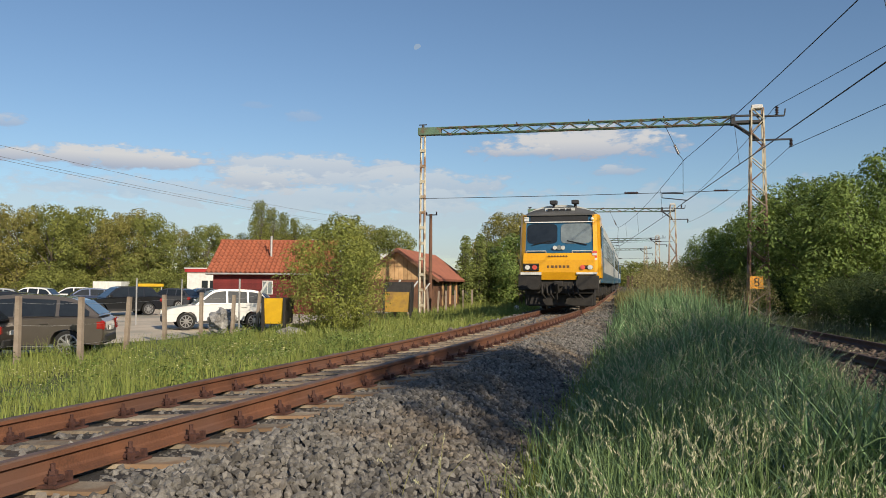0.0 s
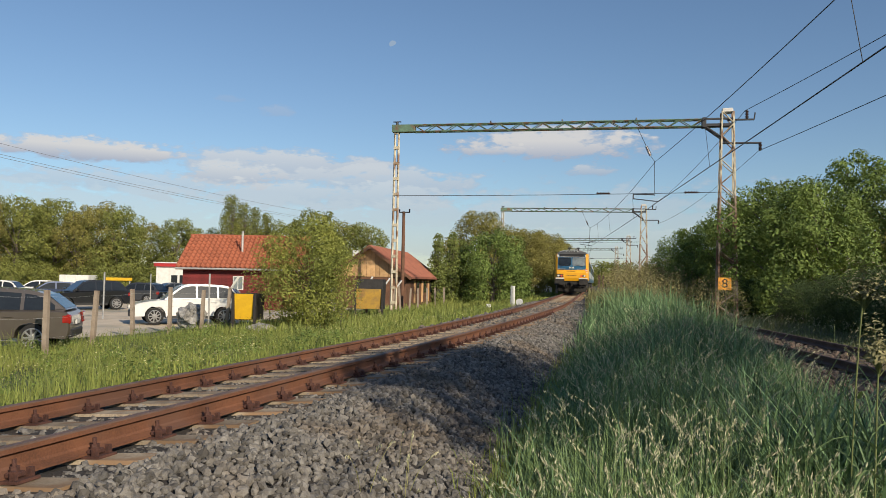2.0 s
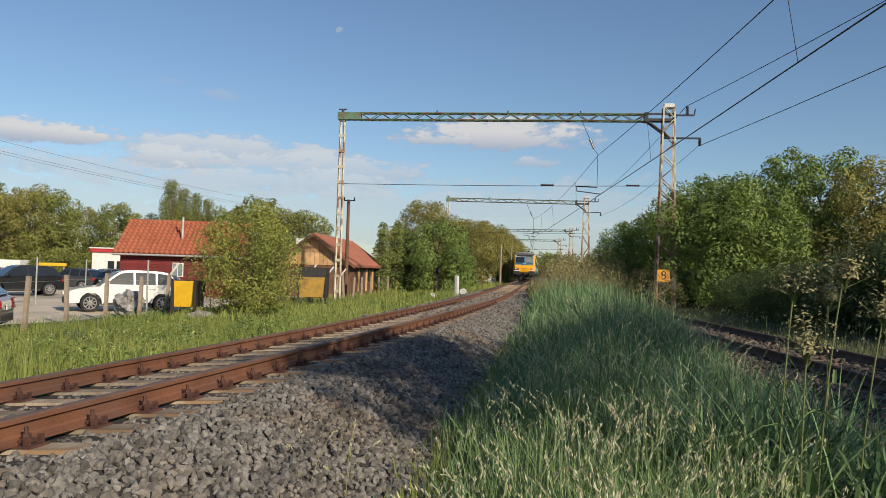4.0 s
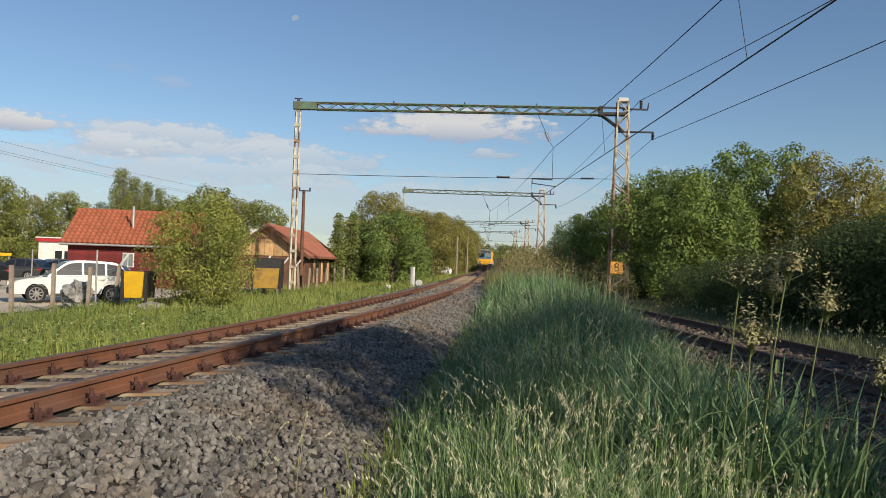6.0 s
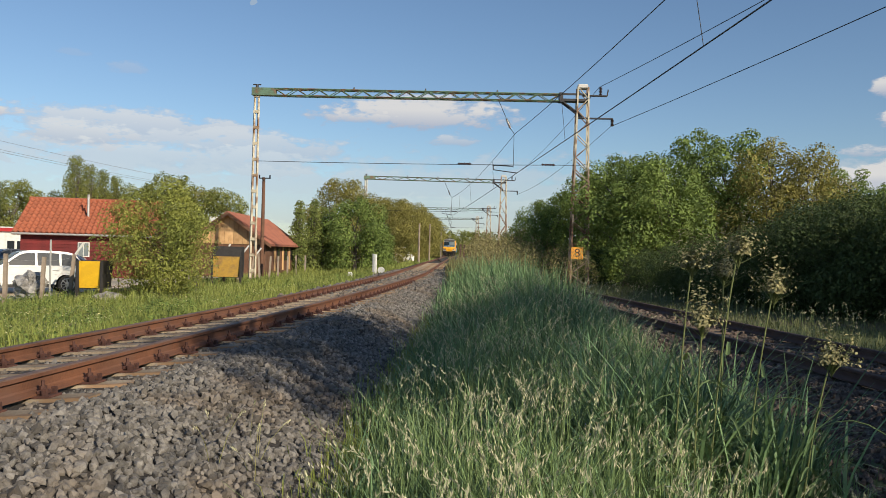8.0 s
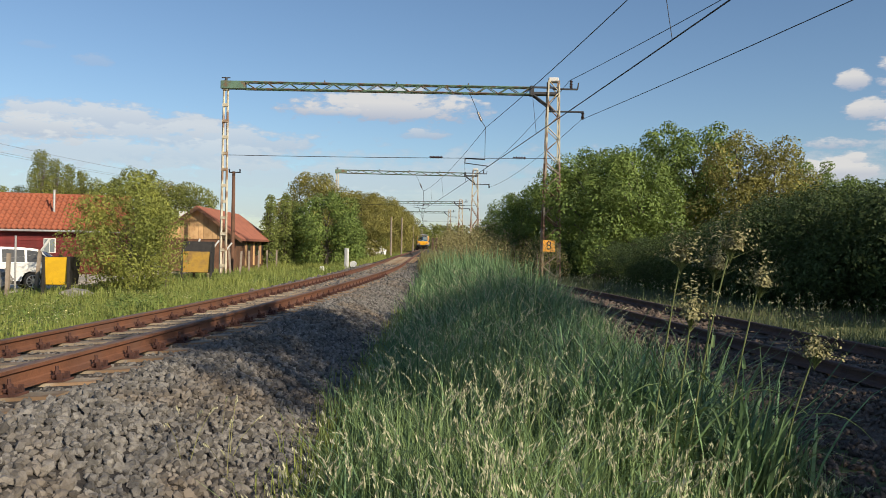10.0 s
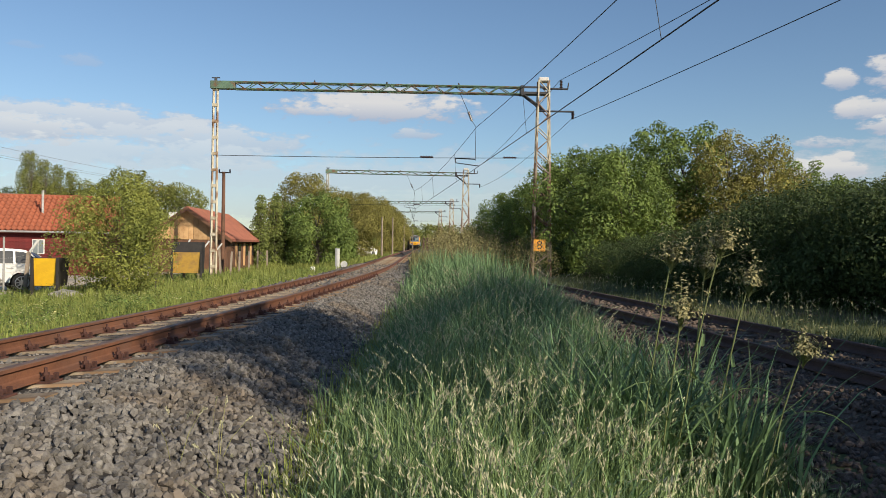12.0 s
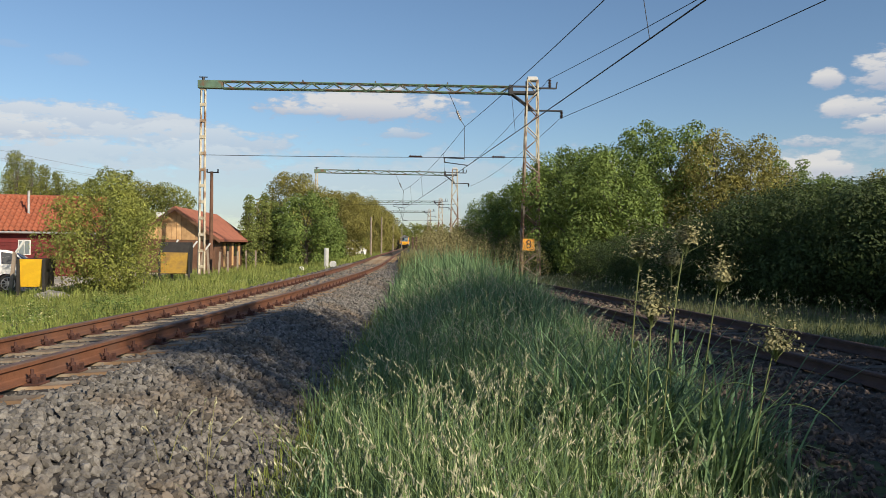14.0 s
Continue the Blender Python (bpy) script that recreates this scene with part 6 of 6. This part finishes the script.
def small_structures():
    x, y = at_view(353, 72)
    k = thing("white_kiosk", "white flat-roofed kiosk with a red fascia", "kiosk", m=pose(x, y, -1.15, 0, 0, 17))
    bm = bmesh.new()
    box(bm, -1.1, 1.6, 0, 3, 0, 3.0, 0.03)
    part("wall", bm, M["white_paint"], k)
    bm = bmesh.new()
    box(bm, -1.25, 1.75, -0.2, 3.1, 2.85, 3.15, 0.02)
    part("fascia", bm, M["red_paint"], k, "red fascia band")
    bm = bmesh.new()
    box(bm, -1.3, 1.8, -0.25, 3.15, 3.15, 3.25, 0.02)
    part("roof", bm, M["white_paint"], k)
    for x0 in (0.25, 1.0):
        bm = bmesh.new()
        box(bm, x0, x0 + 0.55, -0.03, 0.02, 0.05 if x0 < 0.5 else 1.0, 2.1, 0.01)
        part("door" if x0 < 0.5 else "window", bm, M["glass"], k)
    bm = bmesh.new()
    box(bm, -0.3, 1.8, -0.3, -0.22, 1.05, 1.4, 0.02)
    part("banner", bm, M["yellow_paint"], k, "yellow banner")
    x, y = at_view(190, 76)
    b = thing("white_container", "long white container behind parked cars", "container", m=pose(x, y, -1.15, 0, 0, 17))
    bm = bmesh.new()
    box(bm, -1.35, 1.35, 0, 2.2, 0.2, 1.95, 0.03)
    part("box", bm, M["white_paint"], b)
    bm = bmesh.new()
    for i in range(9):
        box(bm, -1.3 + i * 0.3, -1.22 + i * 0.3, -0.03, 0.0, 0.25, 1.9, 0.005)
    part("ribs", bm, M["white_paint"], b)
    x, y = at_view(268, 60)
    b = thing("yellow_barrier", "yellow barrier beam on two legs", "barrier", m=pose(x, y, -1.1, 0, 0, 17))
    bm = bmesh.new()
    box(bm, -0.95, 0.95, -0.1, 0.1, 1.55, 1.78, 0.03)
    part("beam", bm, M["yellow_paint"], b)
    for s in (-0.8, 0.8):
        bm = bmesh.new()
        rod(bm, (s, 0, 0), (s, 0, 1.6), 0.04, seg=8)
        part("leg", bm, M["galvanised"], b)
    # utility pole beside the gantry post
    x, y = at_view(762, 50)
    p = thing("utility_pole", "slim grey-brown utility pole with a short crossbar", "utility pole", m=pose(x, y, -0.9))
    bm = bmesh.new()
    rod(bm, (0, 0, 0), (0, 0, 6.1), 0.13, 0.09, seg=10)
    part("pole", bm, M["brown_wall"], p)
    bm = bmesh.new()
    rod(bm, (-0.3, 0, 6.05), (0.42, 0, 6.05), 0.035, seg=6)
    part("crossbar", bm, M["dark_steel"], p)
    for s in (-0.28, 0.38):
        bm = bmesh.new()
        insulator(bm, (s, 0, 6.05), (s, 0, 6.25), 0.05)
        part("insulator", bm, M["porcelain"], p)
    # point marker by the line
    x, y = at_view(958.5, 43)
    m = thing("track_marker", "white painted track marker post with a grey back", "marker post", m=pose(x, y, ground_z(x, y) - 0.05))
    bm = bmesh.new()
    box(bm, -0.02, 0.10, -0.06, 0.06, 0, 1.2, 0.015)
    part("white_post", bm, M["white_paint"], m)
    bm = bmesh.new()
    box(bm, -0.13, -0.03, -0.05, 0.05, 0, 1.22, 0.015)
    box(bm, -0.14, 0.11, -0.02, 0.02, 1.12, 1.18)
    part("grey_post", bm, M["galvanised"], m)
    x, y = at_view(970, 43)
    m = thing("point_lamp", "small white drum-shaped point lamp by the rail", "track lamp", m=pose(x, y, ground_z(x, y)))
    bm = bmesh.new()
    box(bm, -0.3, 0.3, -0.12, 0.12, 0, 0.12, 0.02)
    part("base", bm, M["dark_steel"], m)
    bm = bmesh.new()
    rod(bm, (0, -0.14, 0.26), (0, 0.14, 0.26), 0.17, seg=16)
    part("drum", bm, M["white_paint"], m)
    x, y = at_view(915, 43)
    m = thing("kilometre_stone", "small pale stone marker in the grass", "marker stone", m=pose(x, y, ground_z(x, y)))
    bm = bmesh.new()
    box(bm, -0.12, 0.12, -0.08, 0.08, 0, 0.42, 0.04)
    part("stone", bm, M["white_paint"], m)
    # far posts along the line
    for c, d, h in ((1055, 118, 7.5), (1076, 150, 7.0), (1036, 95, 6.5), (1092, 210, 8)):
        x, y = at_view(c, d)
        p = thing("wooden_pole", "slim pale wooden pole among trees", "pole", "poles along the line", pose(x, y, -0.9))
        bm = bmesh.new()
        rod(bm, (0, 0, 0), (0, 0, h * 0.8), 0.14, 0.1, seg=8)
        part("pole", bm, M["concrete_post"], p)
    t = thing("bridge_parapet", "rust-brown steel bridge posts beside the far line", "bridge railing")
    for k, y in enumerate((256, 262, 268)):
        for s in (-3.6, -2.5, 2.6, 3.8, 5.6):
            bm = bmesh.new()
            box(bm, xc(y) + s - 0.35, xc(y) + s + 0.35, y - 0.2, y + 0.2, -0.6, 3.6 if s > -3 else 3.0, 0.03)
            part("steel_post", bm, M["rust_dark"], t)
    # wrapped bundle beside the white car
    x, y = at_view(398, 30.3)
    b = thing("wrapped_bundle", "crumpled grey plastic and wire bundle by the fence", "bundle", m=pose(x, y, -1.05, 0, 0, 20))
    bm = bmesh.new()
    bmesh.ops.create_icosphere(bm, subdivisions=4, radius=0.5)
    for v in bm.verts:
        v.co *= 1 + 0.42 * noise.noise(v.co * 3.4) + 0.30 * abs(noise.noise(v.co * 8)) + 0.12 * noise.noise(v.co * 21)
        v.co.z = max(v.co.z * 0.9 + 0.42, 0)
    part("sheeting", bm, M["sheet_wrap"], b)
    x, y = at_view(520, 29)
    b = thing("rubble_heap", "low grey heap of rubble under the young tree", "rubble", m=pose(x, y, -1.1))
    bm = bmesh.new()
    bmesh.ops.create_icosphere(bm, subdivisions=3, radius=0.5)
    for v in bm.verts:
        v.co *= 1 + 0.4 * noise.noise(v.co * 3.0) + 0.2 * noise.noise(v.co * 8)
        v.co.z = max(v.co.z * 0.5 + 0.1, 0)
    part("heap", bm, M["sheet_wrap"], b)


# ---- cars ----
M["tyre"] = material("tyre_rubber", (0.018, 0.018, 0.018), 0.85, scale=8, fine=60)
M["rim"] = material("alloy_rim", (0.55, 0.55, 0.55), 0.35, 0.7, scale=8, fine=60)
M["bumper"] = material("dark_plastic", (0.03, 0.03, 0.03), 0.6, scale=8, fine=60)
M["tail_lens"] = material("red_lamp_lens", (0.32, 0.02, 0.015), 0.2, scale=8, fine=60, coat=0.5)
PAINT = {k: material(k + "_car_paint", c, 0.28, 0.35 if k != "white" else 0.0, second=tuple(q * 0.85 for q in c), scale=0.8, fine=5, coat=0.8)
         for k, c in dict(bronze=(0.115, 0.098, 0.083), black=(0.018, 0.019, 0.022), white=(0.78, 0.78, 0.76), blue=(0.04, 0.06, 0.12), silver=(0.36, 0.37, 0.38), graphite=(0.06, 0.065, 0.075)).items()}


def arc(cx, r, n=7, z=0.33):
    return [(cx + r * math.cos(a), z + r * math.sin(a)) for a in np.linspace(math.pi, 0, n)]


def cut(points, ratio, closed=False):
    """Rounds the corners of an outline."""
    out = [points[0]]
    for a, b, c in zip(points, points[1:], points[2:]):
        out.append((b[0] + (a[0] - b[0]) * ratio, b[1] + (a[1] - b[1]) * ratio))
        out.append((b[0] + (c[0] - b[0]) * ratio, b[1] + (c[1] - b[1]) * ratio))
    return out + [points[-1]]


def car(paint, label, m, kind="wagon", wheel_r=0.32):
    """x ahead, y to its left, origin on the ground under the middle."""
    tall = {"wagon": 1.48, "suv": 1.68, "hatch": 1.5}[kind]
    L = {"wagon": 4.6, "suv": 4.45, "hatch": 4.1}[kind]
    W = 1.8
    belt = tall * 0.62
    sill = 0.26 if kind == "suv" else 0.2
    f, r = L / 2, -L / 2
    wf, wr = f - 0.88, r + 0.82
    c = thing("car", label, "car", "parked cars", m)
    ar = wheel_r + 0.07
    low = [(r + 0.08, sill + 0.1)] + [(p[0], max(p[1], sill)) for p in arc(wr, ar, 9, wheel_r)] + [(wf - ar - 0.06, sill)] + [(p[0], max(p[1], sill)) for p in arc(wf, ar, 9, wheel_r)] + \
          cut([(f - 0.06, sill + 0.08), (f, 0.5), (f - 0.04, 0.72), (f - 0.22, belt - 0.16), (f - 1.15, belt - 0.02), (r + 0.25, belt + 0.06), (r + 0.03, belt - 0.02), (r, 0.62), (r + 0.02, 0.42)], 0.25)
    bm = bmesh.new()
    ys = [-W / 2, -W / 2 + 0.06, 0, W / 2 - 0.06, W / 2]
    rings = []
    for y in ys:
        edge = abs(y) > W / 2 - 0.01
        rings.append([bm.verts.new((x * (0.985 if edge else 1.0), y, z - (0.035 if edge and z > belt - 0.3 else 0))) for x, z in low])
    n = len(low)
    for a, b in zip(rings, rings[1:]):
        for i in range(n):
            j = (i + 1) % n
            bm.faces.new((a[i], b[i], b[j], a[j]))
    bm.faces.new(rings[0])
    bm.faces.new(rings[-1][::-1])
    bmesh.ops.recalc_face_normals(bm, faces=bm.faces)
    part("body", bm, paint, c)
    # cabin, leaning in towards the roof
    if kind == "hatch" or kind == "suv":
        cab = [(f - 1.22, belt - 0.03), (f - 1.95, tall - 0.06), (f - 2.4, tall), (r + 1.0, tall - 0.03), (r + 0.55, tall - 0.10), (r + 0.12, belt + 0.02)]
    else:
        cab = [(f - 1.25, belt - 0.03), (f - 2.0, tall - 0.06), (f - 2.5, tall), (r + 1.1, tall - 0.04), (r + 0.6, tall - 0.13), (r + 0.10, belt + 0.04)]
    half = lambda z: W / 2 - 0.05 - 0.20 * (z - belt) / (tall - belt)
    bm = bmesh.new()
    curve = cut(cut(cab, 0.2), 0.25)
    A = [bm.verts.new((x, half(z), z)) for x, z in curve]
    B = [bm.verts.new((x, -half(z), z)) for x, z in curve]
    k = len(curve)
    bm.faces.new(A)
    bm.faces.new(B[::-1])
    for i in range(k):
        bm.faces.new((A[i], A[(i + 1) % k], B[(i + 1) % k], B[i]))
    bmesh.ops.recalc_face_normals(bm, faces=bm.faces)
    bmesh.ops.bevel(bm, geom=list(bm.edges), offset=0.03, segments=2, affect="EDGES")
    part("cabin", bm, paint, c)

    def pane(name, quad, y_of, mat, lab=""):
        for s in (-1, 1):
            bm = bmesh.new()
            o = [bm.verts.new((x, s * (y_of(z) + 0.012), z)) for x, z in quad]
            q = [bm.verts.new((x, s * (y_of(z) - 0.02), z)) for x, z in quad]
            bm.faces.new(o)
            bm.faces.new(q[::-1])
            for i in range(len(quad)):
                bm.faces.new((o[i], o[(i + 1) % len(quad)], q[(i + 1) % len(quad)], q[i]))
            bmesh.ops.recalc_face_normals(bm, faces=bm.faces)
            part(name, bm, mat, c, lab)

    b0 = belt + 0.05
    mid = (f - 1.3 + r + 0.7) / 2
    way = sorted(curve)
    roof = lambda x: float(np.interp(x, [p[0] for p in way], [p[1] for p in way])) - 0.085
    for x0, x1 in ((f - 1.42, mid + 0.05), (mid - 0.03, r + 1.12), (r + 1.04, r + 0.36)):
        xs = [x for x in np.linspace(x0, x1, 9) if roof(x) > b0 + 0.02]
        pane("side_window", [(xs[0], b0), *[(x, roof(x)) for x in xs], (xs[-1], b0)], half, M["glass"])
    for name, (p, q), sg in (("windscreen", (cab[0], cab[1]), 1), ("rear_window", (cab[5], cab[4]), -1)):
        bm = bmesh.new()
        d = Vector((q[0] - p[0], 0, q[1] - p[1])).normalized()
        nrm = Vector((-d.z, 0, d.x)) * (-1 if sg > 0 else 1)
        lo, hi = Vector((p[0], 0, p[1])) + d * 0.07, Vector((q[0], 0, q[1])) - d * 0.05
        wl, wh = half(lo.z) - 0.08, half(hi.z) - 0.06
        vs = [Vector((lo.x, -wl, lo.z)), Vector((lo.x, wl, lo.z)), Vector((hi.x, wh, hi.z)), Vector((hi.x, -wh, hi.z))]
        out = [bm.verts.new(v + nrm * 0.012) for v in vs]
        inn = [bm.verts.new(v - nrm * 0.02) for v in vs]
        bm.faces.new(out)
        bm.faces.new(inn[::-1])
        for i in range(4):
            bm.faces.new((out[i], out[(i + 1) % 4], inn[(i + 1) % 4], inn[i]))
        bmesh.ops.recalc_face_normals(bm, faces=bm.faces)
        part(name, bm, M["glass"], c)
    for x in (wf, wr):
        for s in (-1, 1):
            bm = bmesh.new()
            rod(bm, (x, s * (W / 2 - 0.22), wheel_r), (x, s * (W / 2 - 0.01), wheel_r), wheel_r, seg=24)
            w = part("wheel", bm, M["tyre"], c)
            bm = bmesh.new()
            rod(bm, (x, s * (W / 2 - 0.03), wheel_r), (x, s * (W / 2 + 0.004), wheel_r), wheel_r * 0.30, seg=12)
            for k in range(9):
                a = 2 * math.pi * k / 9
                rod(bm, (x, s * (W / 2), wheel_r), (x + math.cos(a) * wheel_r * 0.68, s * W / 2, wheel_r + math.sin(a) * wheel_r * 0.68), 0.025, seg=5)
            for k in range(20):
                a, b = 2 * math.pi * k / 20, 2 * math.pi * (k + 1) / 20
                rod(bm, (x + math.cos(a) * wheel_r * 0.68, s * W / 2, wheel_r + math.sin(a) * wheel_r * 0.68), (x + math.cos(b) * wheel_r * 0.68, s * W / 2, wheel_r + math.sin(b) * wheel_r * 0.68), 0.018, seg=4)
            part("rim", bm, M["rim"], w, "spoked alloy rim")
    for s in (-1, 1):
        bm = bmesh.new()
        box(bm, f - 0.20, f + 0.012, s * 0.50, s * (W / 2 - 0.02), belt - 0.42, belt - 0.26, 0.03)
        part("headlamp", bm, M["lamp_glass"], c)
        bm = bmesh.new()
        box(bm, r - 0.010, r + 0.20, s * (W / 2 - 0.17), s * (W / 2 + 0.005), belt - 0.27, belt - 0.05, 0.03)
        part("tail_lamp", bm, M["tail_lens"], c, "red tail lamp")
        bm = bmesh.new()
        box(bm, f - 1.55, f - 1.40, s * (W / 2 - 0.04), s * (W / 2 + 0.16), belt + 0.02, belt + 0.16, 0.03)
        part("mirror", bm, paint, c)
        bm = bmesh.new()
        box(bm, wr + ar + 0.05, wf - ar - 0.05, s * (W / 2 - 0.03), s * (W / 2 + 0.012), sill, sill + 0.12, 0.02)
        part("sill_trim", bm, M["bumper"], c)
        for x in (mid + 0.2, mid - 0.75):
            bm = bmesh.new()
            box(bm, x, x + 0.2, s * (W / 2 - 0.01), s * (W / 2 + 0.03), belt - 0.13, belt - 0.09, 0.008)
            part("door_handle", bm, paint, c)
    bm = bmesh.new()
    box(bm, r - 0.02, r + 0.12, -0.72, 0.72, 0.32, 0.52, 0.03)
    part("rear_bumper", bm, M["bumper"], c)
    bm = bmesh.new()
    box(bm, f - 0.12, f + 0.02, -0.6, 0.6, 0.30, 0.55, 0.03)
    part("grille", bm, M["bumper"], c)
    bm = bmesh.new()
    box(bm, r - 0.035, r - 0.005, -0.26, 0.26, 0.62, 0.73, 0.004)
    part("plate", bm, M["white_paint"], c, "blank pale plate")
    return c


def build_cars():
    A = 17.3
    spot = lambda c, d, turn: pose(*at_view(c, d), -1.1, 0, 0, A + 180 + turn)
    car(PAINT["bronze"], "dark bronze estate car seen from behind", spot(24, 21.2, 13) @ Matrix.Diagonal((1.07, 1.07, 1.1, 1)), "wagon")
    car(PAINT["black"], "black car parked beside the bronze estate", spot(-150, 19.8, 10), "wagon")
    car(PAINT["white"], "white compact suv parked in the gravel lot", spot(386, 34.0, 24), "suv", 0.35)
    car(PAINT["black"], "black suv parked in the gravel lot", spot(212, 46, 40), "suv", 0.36)
    car(PAINT["graphite"], "dark grey car in the far row", spot(300, 57, -10), "hatch")
    car(PAINT["blue"], "dark blue car in the far row", spot(150, 55, 30), "wagon")
    car(PAINT["white"], "white car in the far row", spot(50, 56, 8), "hatch")
    car(PAINT["white"], "white estate car in the far row", spot(128, 62, 15), "wagon")
    car(PAINT["silver"], "silver car in the far row", spot(-20, 50, 20), "hatch")
    car(PAINT["graphite"], "dark grey car near the kiosk", spot(352, 60, 35), "hatch")
    car(PAINT["blue"], "dark blue car parked near the house", spot(415, 46, 10), "wagon")
    car(PAINT["black"], "black estate car in the far row", spot(-10, 36, 15), "wagon")
    car(PAINT["white"], "tall white van among trees by the line", pose(*at_view(1001, 112), -0.95, 0, 0, 60) @ Matrix.Diagonal((1.0, 1.05, 1.5, 1)), "suv")


house()
shed()
skip(487, 29.4, 0.80, -0.66, 0.29, False, "yellow fronted skip by the fence", M["yellow_paint"])
skip(704, 41, 1.38, -0.62, 0.42, True, "yellow fronted skip with shade in its paint and a dark tarp", M["yellow_shaded"])
fence()
small_structures()
build_cars()


def moon():
    a = radians(17.336) - math.atan((737 - 784) / 1413)
    el = radians(2.424) + math.atan((441 - 84) / 1413)
    d = 3000
    m = look((math.sin(-a) * math.cos(el) * d, math.cos(a) * math.cos(el) * d, math.sin(el) * d), (3.3, -3.4, 0.9), 60)
    bm = bmesh.new()
    n = 24
    R = 13.5
    right = [(R * math.sin(t), R * math.cos(t)) for t in np.linspace(0, math.pi, n)]
    left = [(-0.35 * R * math.sin(t), R * math.cos(t)) for t in np.linspace(math.pi, 0, n)][1:-1]
    bm.faces.new([bm.verts.new((x, y, 0)) for x, y in right + left])
    ob = part("moon", bm, only_glow("moon_glow", (0.38, 0.51, 0.68), 0.80), None)
    ob.matrix_basis = m
    tagged(ob, "pale gibbous daytime moon in the sky", "moon", kind="structure")


moon()

motions()
